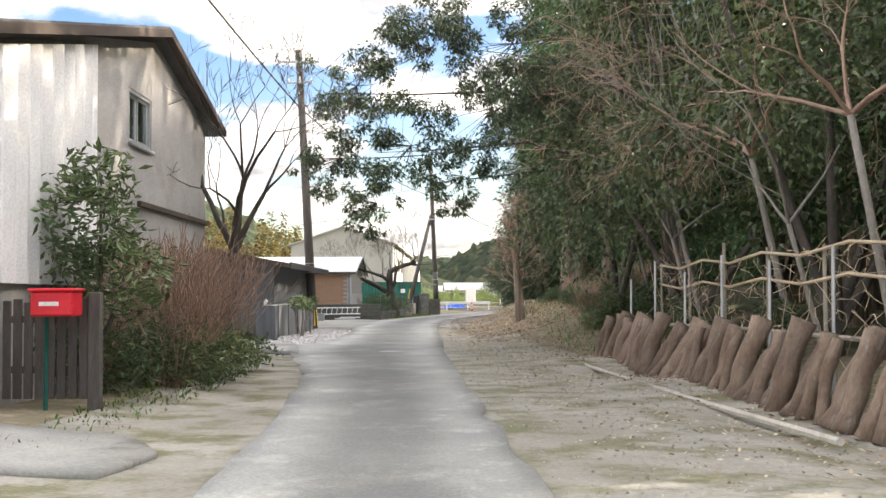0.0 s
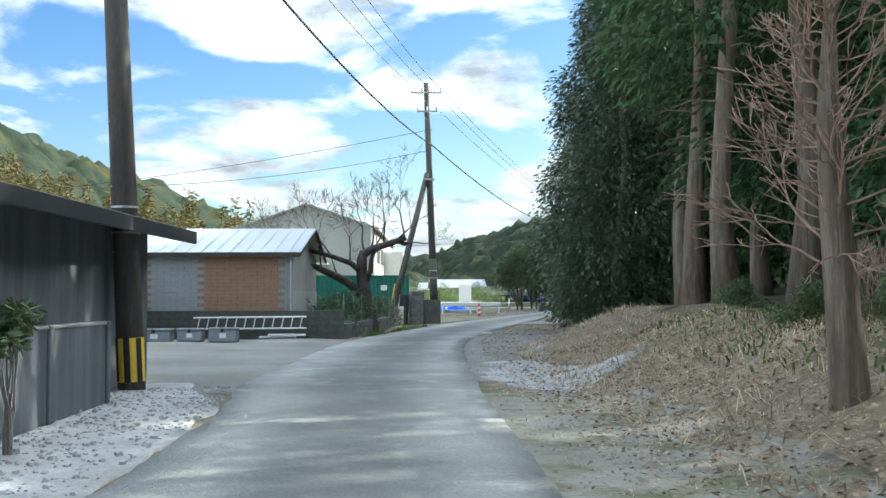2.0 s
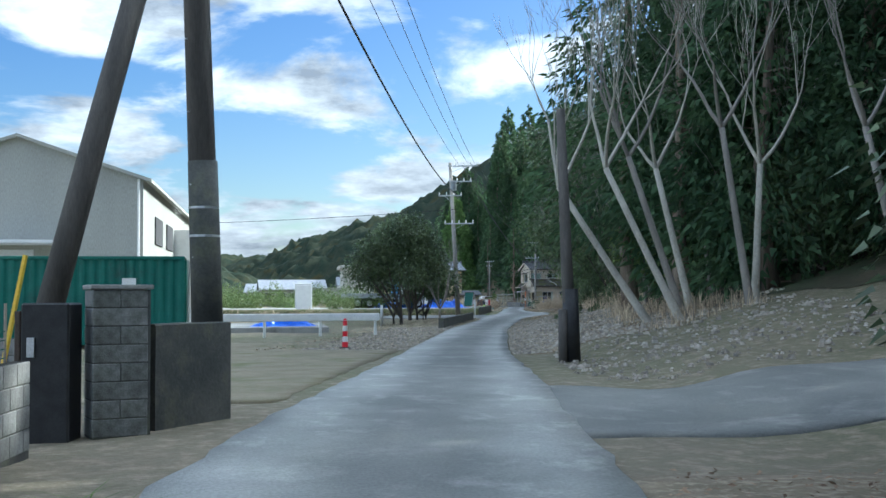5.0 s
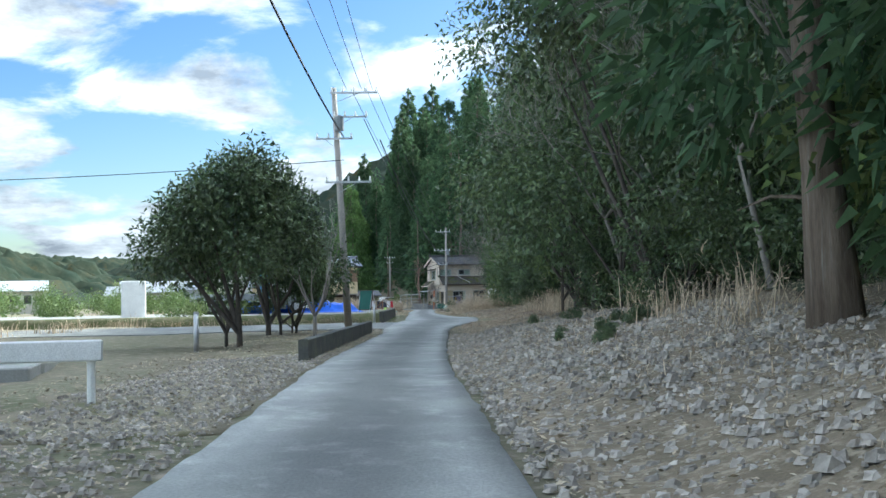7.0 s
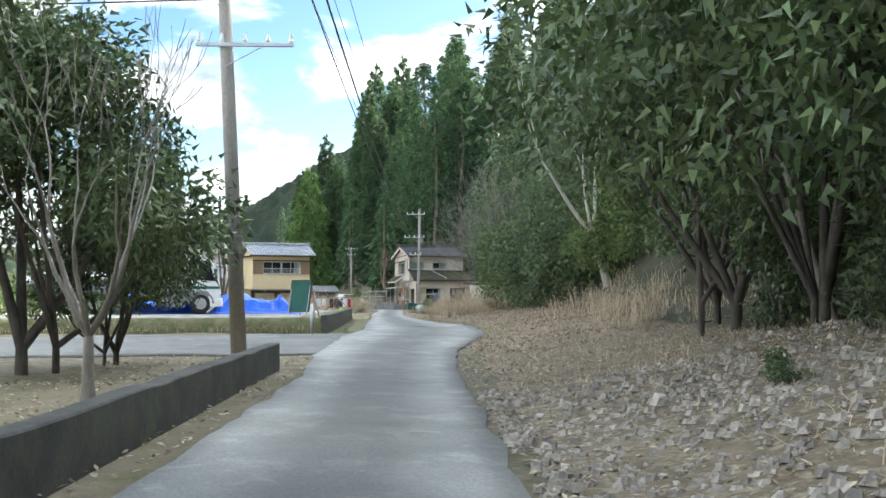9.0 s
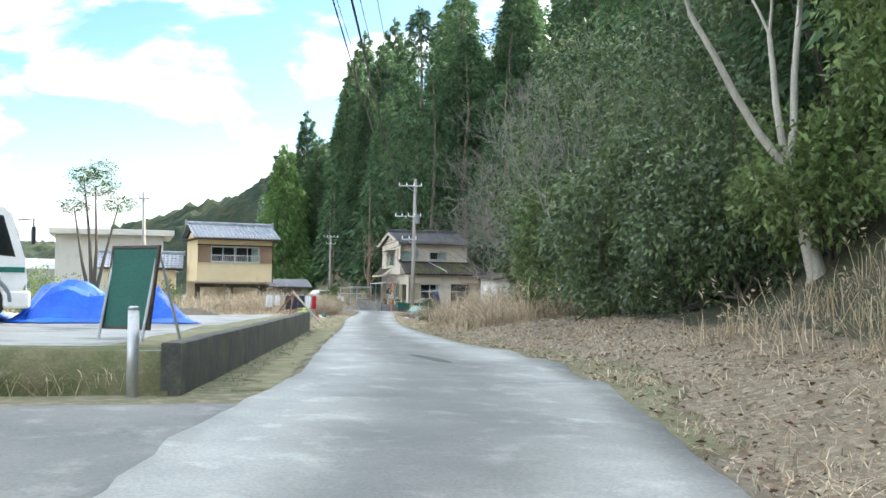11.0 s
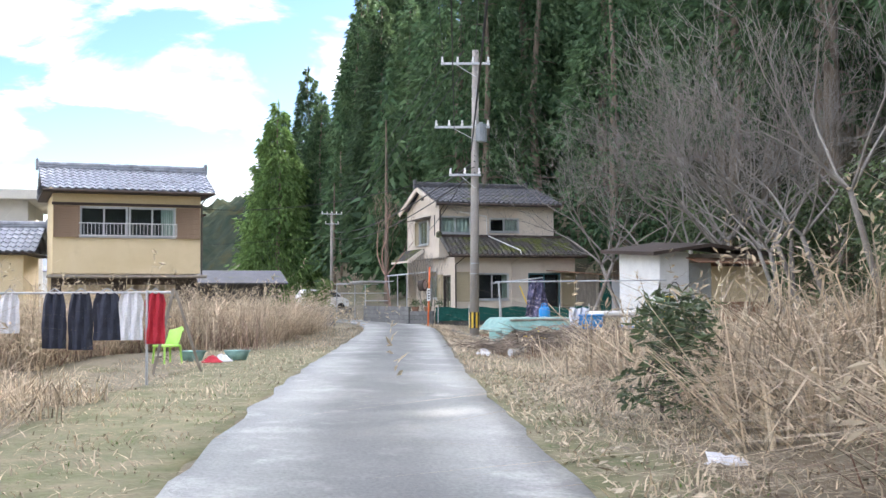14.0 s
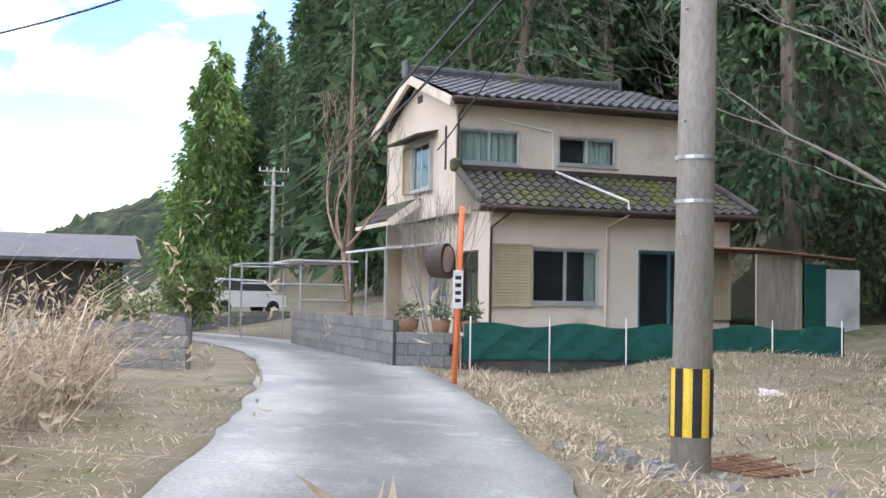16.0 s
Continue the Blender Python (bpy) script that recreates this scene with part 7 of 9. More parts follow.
def block_wall(name, p, q, courses, label, material="block", bl=0.39, bh=0.19, thick=0.12, cap=False, z0=0.0):
    """A wall of concrete blocks with recessed joints, between two ground points."""
    p, q = Vector((*p, 0)), Vector((*q, 0))
    d = q - p
    ang = math.atan2(d.y, d.x)
    base = height(p.x, p.y) + z0
    t = thing(name, Matrix.Translation((p.x, p.y, base)) @ Matrix.Rotation(ang, 4, "Z"), label, "wall", "", "structure")
    L = d.length
    part("mortar_core", Geo().box(0.01, -thick / 2 + 0.008, -0.2, L - 0.01, thick / 2 - 0.008, courses * bh - 0.004), M["darkconc"], t)
    full = Geo().box(0.004, -thick / 2, 0.004, bl - 0.004, thick / 2, bh - 0.004, 0.008).mesh("block")
    half = Geo().box(0.004, -thick / 2, 0.004, bl / 2 - 0.004, thick / 2, bh - 0.004, 0.008).mesh("block")
    for c in range(courses):
        x = -bl / 2 if c % 2 else 0.0
        while x < L - 0.05:
            if x < 0:
                part("block", half, M[material], t).matrix_basis = Matrix.Translation((0, 0, c * bh))
            elif x + bl > L + 0.06:
                part("block", half, M[material], t).matrix_basis = Matrix.Translation((min(x, L - bl / 2), 0, c * bh))
            else:
                part("block", full, M[material], t).matrix_basis = Matrix.Translation((x, 0, c * bh))
            x += bl
    if cap:
        part("coping", Geo().box(-0.02, -thick / 2 - 0.02, courses * bh, L + 0.02, thick / 2 + 0.02, courses * bh + 0.05, 0.01), M["concrete"], t)
    return t


def cast_wall(name, pts, tall, thick, material, label, z0=0.0, wear=0.03):
    """A cast wall along ground points, its top a little uneven."""
    gg = Geo()
    rows_f, n = [], 0
    line = []
    for a, b in zip(pts, pts[1:]):
        k = max(2, int(math.dist(a, b) / 0.6))
        line += [(a[0] + (b[0] - a[0]) * i / k, a[1] + (b[1] - a[1]) * i / k) for i in range(k)]
    line.append(pts[-1])
    sect = []
    for i, p in enumerate(line):
        a, b = Vector(line[max(0, i - 1)]), Vector(line[min(len(line) - 1, i + 1)])
        d = (b - a).normalized()
        s = Vector((-d.y, d.x)) * thick / 2
        top = z0 + tall + wear * noise.noise(Vector((p[0] * 1.3, p[1] * 1.3, 2)))
        c = 0.015
        sect.append([(p[0] + s.x, p[1] + s.y, z0 - 0.3), (p[0] + s.x, p[1] + s.y, top - c), (p[0] + s.x * 0.85, p[1] + s.y * 0.85, top), (p[0] - s.x * 0.85, p[1] - s.y * 0.85, top), (p[0] - s.x, p[1] - s.y, top - c), (p[0] - s.x, p[1] - s.y, z0 - 0.3)])
    gg.sheet(sect)
    gg.poly(*sect[0])
    gg.poly(*sect[-1][::-1])
    return struct(name, gg, M[material], label, "wall")


# mailbox and slatted gate by the old house
mb = thing("mailbox", at_xy(-2.62, 11.9), "red metal mailbox on a green post", "mailbox")
part("post", Geo().tube([(0, 0, -0.2), (0, 0, 0.9)], 0.022, 8), M["net"], mb)
part("body", Geo().box(-0.11, -0.15, 0.88, 0.31, 0.13, 1.12, 0.02), M["red"], mb)
part("lid", Geo().box(-0.13, -0.17, 1.12, 0.33, 0.15, 1.15, 0.01), M["red"], mb)
part("name_plate", Geo().box(-0.02, -0.156, 0.98, 0.17, -0.15, 1.02, 0.002), M["white"], mb, "blank white plate")
fn = thing("timber_fence", at_xy(-3.5, 12.2), "dark weathered slatted timber fence", "fence")
for i in range(11):
    part("slat", Geo().box(i * 0.11, -0.015, 0.05, i * 0.11 + 0.085, 0.015, 1.02 + 0.02 * math.sin(i * 2.1), 0.004), M["darkpole"], fn)
for z in (0.3, 0.8):
    part("rail", Geo().box(0, 0.015, z, 1.25, 0.05, z + 0.07, 0.004), M["darkpole"], fn)
part("post", Geo().box(1.2, -0.06, -0.2, 1.32, 0.06, 1.1, 0.01), M["darkpole"], fn)

# panelled dark fence with gate gap
def panel_fence(x, y0, y1, tall, label):
    t = thing("garden_wall", at_xy(x, y0, 0, 90), label, "wall", "", "structure")
    L = y1 - y0
    n = max(1, round(L / 1.85))
    for i in range(n):
        w = L / n
        part("panel", Geo().box(i * w + 0.05, -0.05, -0.1, (i + 1) * w - 0.05, 0.05, tall, 0.01), M["siding"], t)
        part("post", Geo().box(i * w - 0.06, -0.08, -0.1, i * w + 0.06, 0.08, tall + 0.04, 0.012), M["siding"], t)
    part("post", Geo().box(L - 0.06, -0.08, -0.1, L + 0.06, 0.08, tall + 0.04, 0.012), M["siding"], t)
    part("coping", Geo().box(0, -0.07, tall, L, 0.07, tall + 0.035, 0.008), M["concrete"], t)
    return t


panel_fence(-4.1, 32.5, 42.4, 0.92, "dark stained concrete panel wall with pale coping")
panel_fence(-3.3, 22.9, 25.6, 0.92, "dark stained concrete panel wall")
gp = thing("gate_pillar", at_xy(-3.95, 32.1), "dark grey gate pillar beside an entrance", "gate pillar")
part("shaft", Geo().box(-0.24, -0.24, -0.1, 0.24, 0.24, 0.9, 0.015), M["siding"], gp)
part("cap", Geo().box(-0.25, -0.25, 0.9, 0.25, 0.25, 0.93, 0.01), M["siding"], gp)
pl = thing("pillar_lamp", at_xy(-4.0, 32.1, 0.93), "small white lantern on a gate pillar", "lamp")
part("base", Geo().tube([(0, 0, 0), (0, 0, 0.04)], 0.06, 12), M["steel"], pl)
part("shade", Geo().tube([(0, 0, 0.04), (0, 0, 0.15), (0, 0, 0.19)], [0.055, 0.06, 0.02], 12), M["white"], pl, "frosted white shade", smooth=True)
gl = thing("gate", at_xy(-4.3, 30.9, 0, 78), "open folded gate of dark brown metal slats", "gate")
part("gate_frame", Geo().box(0, -0.03, 0.04, 0.06, 0.03, 0.78, 0.006).box(0.54, -0.03, 0.04, 0.6, 0.03, 0.78, 0.006).box(0.06, -0.025, 0.72, 0.54, 0.025, 0.78, 0.006).box(0.06, -0.025, 0.06, 0.54, 0.025, 0.12, 0.006), M["darkpole"], gl)
for i in range(4):
    part("slat", Geo().box(0.075 + i * 0.116, -0.012, 0.12, 0.175 + i * 0.116, 0.012, 0.72, 0.003), M["darkpole"], gl)
strip("entrance_slab", M["concrete"], 24.2, 30.4, -6.5, [(24.2, -1.85), (28.4, -2.25), (30.4, -2.9)], 0.045, "pale concrete entrance slab", "pavement", rough=0.05, seed=31, thick=0.05)
for i, (x, y, s) in enumerate([(-3.5, 35.6, 1.0), (-3.6, 38.2, 1.1)]):
    t = thing("pruned_shrub", at_xy(x, y), "small pruned shrub with bare stems against a wall", "shrub", "pruned shrubs")
    rr_ = random.Random(300 + i)
    gg = Geo()
    tips = []
    for k in range(5):
        grow(gg, Vector((0, 0, -0.1)), Vector((rr_.uniform(-0.25, 0.25), rr_.uniform(-0.25, 0.25), 1)).normalized(), 0.5, 0.028, 2, rr_, 0.4, 0.15, tips, 5, (2, 2), 0.2)
    part("crown", gg, M["greybark"], t)
    gg = Geo()
    for p in tips:
        clump_leaves(gg, [(p, 0.16, 0.8)], 26, 0.08, rr_)
    part("foliage", gg, M["leaf"], t)

# log rack of mushroom logs under a net frame
lr = thing("log_rack", at(4.15, 10.0), "low rail with poles that mushroom logs lean against", "rack")
part("base_rail", Geo().tube([(-0.5, -0.1, 0.12), (-0.82, 3.6, 0.1), (-1.15, 7.6, 0.1), (-1.5, 12, 0.12)], 0.035, 6), M["palebark"], lr, "pale bamboo base rail")
part("top_rail", Geo().tube([(1.05, 0.4, 0.78), (0.55, 7, 0.8), (0.25, 12.5, 0.75)], 0.03, 6), M["wood"], lr)
for i in range(7):
    f = i / 6
    px, py = 0.85 - 0.75 * f, 0.3 + 12 * f
    part("post", Geo().tube([(px + 0.2, py, -0.2), (px + 0.2, py, 1.95 + 0.12 * math.sin(i * 2))], 0.025, 6), M["wood"], lr)
    part("front_post", Geo().tube([(px - 0.3, py + 0.6, -0.2), (px - 0.28, py + 0.6, 1.75 + 0.2 * math.sin(i * 3))], 0.02, 6), M["steel"], lr)
for z in (1.5, 1.85):
    part("net_rope", Geo().tube([(0.95 - 0.65 * k / 8, 0.4 + 12 * k / 8, z - 0.1 * (k % 2)) for k in range(9)], 0.022, 5), M["straw"], lr)
lg = random.Random(320)
gg = Geo()
for i in range(330):
    f = lg.random()
    p = Vector((0.95 - 0.72 * f + lg.uniform(-0.15, 0.25), 0.3 + 12 * f, lg.uniform(0.8, 1.85)))
    q = p + Vector((lg.uniform(-0.25, 0.25), lg.uniform(-0.5, 0.5), lg.uniform(-0.5, 0.25)))
    gg.tube([p, (p + q) / 2 + spread(lg) * 0.08, q], [0.006, 0.005, 0.003], 3, False)
tagged(part("dead_vines", gg, M["straw"], lr), "tangle of dry vines")
kinds_log = []
for i in range(4):
    r0 = 0.065 + 0.02 * i
    L = 0.86 + 0.06 * i
    gg = Geo()
    pts = [(0.02 * math.sin(k * 1.7 + i), 0.02 * math.cos(k + i), L * k / 5) for k in range(6)]
    gg.tube(pts, [r0 * (1 + 0.12 * math.sin(k * 2.3 + i)) for k in range(6)], 9)
    kinds_log.append(gg.mesh("log", True))
for i in range(34):
    f = i / 33
    x = -0.1 - 0.95 * f
    y = 0.4 + 12.0 * f + lg.uniform(-0.08, 0.08)
    o = part("mushroom_log", kinds_log[i % 4], M["log"])
    m = at(4.15, 10.0) @ Matrix.Translation((x + 0.12, y, 0.02)) @ Matrix.Rotation(radians(lg.uniform(14, 34)), 4, "Y") @ Matrix.Rotation(radians(lg.uniform(-15, 15)), 4, "X") @ Matrix.Rotation(lg.uniform(0, 6), 4, "Z")
    o.matrix_basis = m
    tagged(o, "rough-barked mushroom log leaning on a rail", "log", "mushroom logs")
lt = thing("lamp_shelter", at_xy(5.55, 10.6), "white post with a small rusty tin hood", "post")
part("post", Geo().tube([(0, 0, -0.2), (0, 0, 2.25)], 0.035, 8), M["white"], lt)
part("hood", Geo().sheet([[(-0.35, -0.3, 2.22), (0.4, -0.3, 2.3)], [(-0.35, 0.3, 2.22), (0.4, 0.3, 2.3)]], 0.03), M["rust"], lt)

# shed yard: base wall, ladder, boxes, carport
block_wall("retaining_wall", (-11.8, 63.65), (-3.1, 63.55), 4, "low dark stained block wall before a shed", "darkconc", 0.6, 0.21, 0.16)
la = thing("ladder", at_xy(-7.6, 63.2), "aluminium ladder laid along a wall", "ladder")
for z in (0.28, 0.62):
    part("rail", Geo().tube([(0, 0, z), (3.4, 0.0, z + 0.03)], 0.026, 6), M["white"], la)
rung = Geo().tube([(0, 0, 0.3), (0.07, 0.0, 0.62)], 0.016, 5).mesh("rung")
for i in range(12):
    part("rung", rung, M["white"], la).matrix_basis = Matrix.Translation((0.12 + i * 0.28, 0, 0.0))
for k, x in enumerate((-5.6, -5.3)):
    t = thing("aluminium_plank", at_xy(x, 63.0 - 0.22 * k, 0.02 + 0.07 * k), "white aluminium planks in a stack", "plank")
    part("plank", Geo().box(0, 0, 0, 1.1, 0.22, 0.06, 0.01), M["white"], t)
for i, (x, w, h_, m_) in enumerate([(-9.5, 0.55, 0.32, "black"), (-8.9, 1.0, 0.4, "boxgrey"), (-7.75, 0.75, 0.38, "boxgrey"), (-6.85, 0.85, 0.42, "boxgrey")]):
    t = thing("storage_box", at_xy(x, 61.6), "lidded grey plastic storage box on gravel" if i else "lidded black plastic storage box on gravel", "storage box", "storage boxes")
    part("tub", Geo().box(0.02, 0.02, 0, w - 0.02, 0.5, h_ - 0.07, 0.03), M[m_], t)
    part("lid", Geo().box(0, 0, h_ - 0.07, w, 0.52, h_, 0.02), M["boxgrey"], t)
    part("label_plate", Geo().box(w * 0.4, 0.008, h_ * 0.3, w * 0.62, 0.018, h_ * 0.62), M["white"], t)
    part("latch", Geo().box(w * 0.45, -0.015, h_ - 0.12, w * 0.55, 0.0, h_ - 0.03, 0.004), M["black"], t)
cp = thing("carport", at_xy(-16.4, 56.5), "dark open carport with a sheet roof", "carport")
part("roof", Geo().sheet([[(0, -0.5, 2.55), (6.9, -0.5, 2.0)], [(0, 6, 2.55), (6.9, 6, 2.0)]], 0.12), M["container"], cp)
for x in (0.2, 6.6):
    for y in (0, 5.6):
        part("post", Geo().box(x, y, -0.2, x + 0.1, y + 0.1, 2.1, 0.01), M["steel"], cp)
part("back_wall", Geo().box(0, 5.8, -0.1, 6.8, 5.9, 2.05), M["siding"], cp)
sf = thing("storage_shelf", at_xy(-11.2, 60.6), "steel shelf holding tools and crates", "shelf")
for z in (0.35, 0.85, 1.3):
    part("board", Geo().box(0, 0, z, 1.5, 0.5, z + 0.03), M["steel"], sf)
for x in (0, 1.46):
    for y in (0, 0.46):
        part("upright", Geo().box(x, y, -0.1, x + 0.04, y + 0.04, 1.5), M["steel"], sf)
t = thing("tarp_bundle", at_xy(-10.9, 60.75, 0.38), "orange tarpaulin bundle on a shelf", "bundle")
part("bundle", Geo().box(0, 0, 0, 0.75, 0.4, 0.4, 0.1), M["orange"], t)
for i in range(5):
    t = thing("crate", at_xy(-11.1 + i * 0.27, 60.7, 0.88 if i < 3 else 1.33), "small dark plastic crate on a shelf", "crate", "crates on a shelf")
    part("crate", Geo().box(0, 0, 0, 0.24, 0.35, 0.2, 0.015), M["boxgrey" if i % 2 else "black"], t)

# garden wall with net fence
cast_wall("garden_wall", [(-3.12, 63.7), (-2.7, 70), (-2.3, 75), (-2.1, 78.0)], 0.44, 0.14, "block", "low mossy concrete garden wall")
block_wall("garden_wall", (-2.1, 78.05), (-1.95, 80.2), 4, "stepped block end of a garden wall", "block", 0.39, 0.2, 0.16)
nf = thing("net_fence", at_xy(-3.2, 64.6, 0.0), "green plastic net fence on thin stakes", "fence")
gp_ = Geo()
for i in range(60):
    f = i / 60
    x, y = 0.0 + 1.15 * f, 0.0 + 15.4 * f
    gp_.tube([(x, y, 0.42), (x + 0.01, y, 1.12 + 0.05 * math.sin(i))], 0.006, 3, False)
for k in range(9):
    z = 0.46 + 0.078 * k
    gp_.tube([(1.15 * f / 20, 15.4 * f / 20, z + 0.03 * math.sin(f * 1.3)) for f in range(21)], 0.006, 3, False)
part("netting", gp_, M["net"], nf)
for i in range(9):
    f = i / 8
    part("stake", Geo().tube([(1.15 * f, 15.4 * f, 0.4), (1.15 * f, 15.4 * f, 1.35)], 0.014, 5), M["wood"], nf)

# gate pillars by the braced pole
gp = thing("gate_pillar", at_xy(-1.95, 81.7, 0, -8), "dark metal-clad gate pillar with mail slot", "gate pillar")
part("shaft", Geo().box(-0.27, -0.22, -0.1, 0.22, 0.22, 1.4, 0.02), M["black"], gp)
part("latch", Geo().box(-0.2, -0.245, 0.85, -0.12, -0.22, 1.05, 0.005), M["steel"], gp)
part("side_post", Geo().box(-0.34, -0.2, -0.1, -0.28, 0.2, 1.32, 0.01), M["trimdark"], gp)
block_wall("gate_wall", (-1.62, 81.75), (-1.05, 81.95), 8, "stacked block gate pillar with dark cap", "block", 0.57, 0.19, 0.45, True)
cast_wall("gate_wall", [(-1.05, 82.1), (-0.3, 83.2)], 1.12, 0.2, "darkconc", "dark rendered gate wall")
block_wall("garden_wall", (-4.4, 84.0), (-2.3, 82.6), 5, "grey block wall beside a gate")
t = thing("yellow_stake", at_xy(-2.55, 82.2), "yellow painted stake leaning by a gate", "stake")
part("stake", Geo().tube([(-0.15, 0, 0), (0.2, 0, 1.9)], 0.03, 6), M["yellow"], t)

# containers and far yard


def container(x, y, turn, L, label):
    t = thing("shipping_container", at_xy(x, y, 0.05, turn), label, "container", "containers")
    H, W = 2.6, 2.44
    n = int(L / 0.14)
    rows = []
    for z in (0.12, H - 0.1):
        rows.append([(L * i / (n * 2), 0.03 if (i // 2) % 2 else -0.005, z) for i in range(n * 2 + 1)])
    part("side_panel", Geo().sheet(rows), M["container"], t)
    part("back_panel", Geo().box(0, W - 0.05, 0.1, L, W, H - 0.08), M["container"], t)
    part("roof", Geo().box(0, 0.0, H - 0.06, L, W, H, 0.01), M["container"], t)
    part("floor", Geo().box(0, 0.02, 0, L, W, 0.14, 0.01), M["container"], t)
    for xx in (0, L - 0.12):
        part("corner_post", Geo().box(xx, -0.02, 0, xx + 0.12, 0.14, H, 0.01), M["container"], t)
        part("corner_post", Geo().box(xx, W - 0.14, 0, xx + 0.12, W + 0.02, H, 0.01), M["container"], t)
    for k in range(2):
        d = part("door", Geo().box(L, 0.1 + k * 1.13, 0.15, L + 0.05, 1.2 + k * 1.13, H - 0.12, 0.01), M["container"], t)
        for j in range(2):
            part("lock_bar", Geo().tube([(L + 0.08, 0.35 + k * 1.13 + j * 0.5, 0.15), (L + 0.08, 0.35 + k * 1.13 + j * 0.5, H - 0.1)], 0.022, 6), M["steel"], d)
    part("top_rail", Geo().box(0, -0.03, H - 0.1, L, 0.03, H - 0.02, 0.005), M["container"], t)
    part("data_plate", Geo().box(L - 1.8, -0.03, H - 1.0, L - 1.4, -0.025, H - 0.65), M["white"], t, "white plate")
    return t


container(-14.6, 103.5, 3, 12.2, "long green shipping container")

whb = thing("utility_box", at_xy(2.6, 171.3), "tall white utility cabinet in a field", "cabinet")
part("body", Geo().box(-0.75, -0.5, 0, 0.75, 0.5, 2.8, 0.04), M["white"], whb)
part("door", Geo().box(-0.65, -0.53, 0.2, 0.65, -0.5, 2.6, 0.01), M["white"], whb)
gr = thing("guard_rail", at_xy(-6.5, 112, 0), "pale steel beam guard rail on posts", "guard rail")
part("beam", Geo().box(0, -0.04, 0.55, 10.6, 0.03, 0.83, 0.03), M["white"], gr)
for i in range(6):
    part("post", Geo().tube([(0.2 + i * 2.05, 0.08, -0.2), (0.2 + i * 2.05, 0.08, 0.8)], 0.055, 8), M["white"], gr)
cn = thing("marker_post", at_xy(2.2, 101.5), "red and white rubber marker post", "marker post")
part("base", Geo().tube([(0, 0, 0), (0, 0, 0.06)], 0.16, 10), M["black"], cn)
for k in range(5):
    part("ring", Geo().tube([(0, 0, 0.06 + 0.15 * k), (0, 0, 0.2 + 0.15 * k)], [0.085 - 0.006 * k] * 2, 10), M["red" if k % 2 == 0 else "white"], cn)
part("cap", Geo().tube([(0, 0, 0.81), (0, 0, 0.86)], [0.06, 0.03], 10), M["red"], cn)
sl = thing("concrete_terrace", at_xy(-16, 118), "long pale concrete slab across the field", "slab", "", "structure")
part("slab", Geo().box(0, 0, -0.2, 18.5, 9, 0.16, 0.03), M["concrete"], sl)
# ---- second stretch ----
cast_wall("verge_wall", [(7.75, 121.3), (10.2, 131.3), (12.6, 141.2)], 0.46, 0.22, "darkconc", "low mossy concrete wall beside the lane")
cast_wall("lot_wall", [(16.75, 161.4), (19.7, 174.5), (22.5, 187.4)], 0.63, 0.24, "darkconc", "dark stained concrete retaining wall along the lane", 0.0, 0.02)
lot = Geo()
rows = []
for f in range(0, 27):
    y = 161.9 + f
    xr = 16.75 + (y - 161.4) * 0.2212 - 0.14
    xl = -22
    rows.append([(xl + (xr - xl) * i / 40, y + (1 - i / 40) * 7 * (1 - f / 26), 0.5 + 0.04 * noise.noise(Vector((xl + (xr - xl) * i / 40, y, 0)))) for i in range(41)])
lot.sheet(rows, 0.6)
bank = Geo()
bank.sheet([[(x, y - 0.6 + 0.1 * math.sin(x), -0.25) for x, y, z in rows[0]], [(x, y - 0.42 + 0.1 * math.sin(x), 0.03) for x, y, z in rows[0]], [(x, y - 0.25, 0.3 + 0.06 * math.sin(x * 2.3)) for x, y, z in rows[0]], [(x, y - 0.05, 0.5 + 0.02 * math.sin(x * 3)) for x, y, z in rows[0]], [(x, y + 0.6, 0.53) for x, y, z in rows[0]]])
struct("lot_bank", bank, M["darkmoss"], "mossy bank up to a raised lot", "moss", True)
struct("raised_lot", lot, M["concrete"], "raised concrete lot with mossy edges", "pavement")
strip("lot_moss", M["moss"], 162.6, 187, [(162.6, -3.6), (187, -3.2)], [(162.6, -2.66), (187, -2.56)], 0.545, "strip of moss along a wall top", "moss", rough=0.08, seed=41)
bo = thing("bollard", at_xy(16.3, 161.25), "grey steel bollard at a wall corner", "bollard")
part("post", Geo().tube([(0, 0, -0.2), (0, 0, 1.02)], 0.07, 12), M["steel"], bo, smooth=True)
part("cap", Geo().tube([(0, 0, 1.02), (0, 0, 1.06)], [0.075, 0.05], 12), M["steel"], bo, smooth=True)
bo2 = copy_thing(bo, at_xy(5.6, 127.6, 0))
bd = thing("notice_board", Matrix.Translation((15.95, 164.4, 0.55)) @ Matrix.Rotation(radians(-50), 4, "Z"), "dark green notice board on an A-frame stand", "board")
part("panel", Geo().box(-0.02, -0.06, 0.18, 0.92, -0.03, 1.32, 0.01, Matrix.Rotation(radians(-8), 4, "X")), M["board"], bd)
part("panel_frame", Geo().wall(-0.05, 0.95, 0.15, 1.36, -0.07, -0.025, [(-0.01, 0.91, 0.19, 1.32)]), M["trimdark"], bd).matrix_basis = Matrix.Rotation(radians(-8), 4, "X")
for x in (-0.02, 0.9):
    part("front_leg", Geo().tube([(x, -0.12, 0), (x, 0.15, 1.3)], 0.022, 6), M["steel"], bd)
    part("back_leg", Geo().tube([(x, 0.6, 0), (x, 0.18, 1.25)], 0.022, 6), M["steel"], bd)

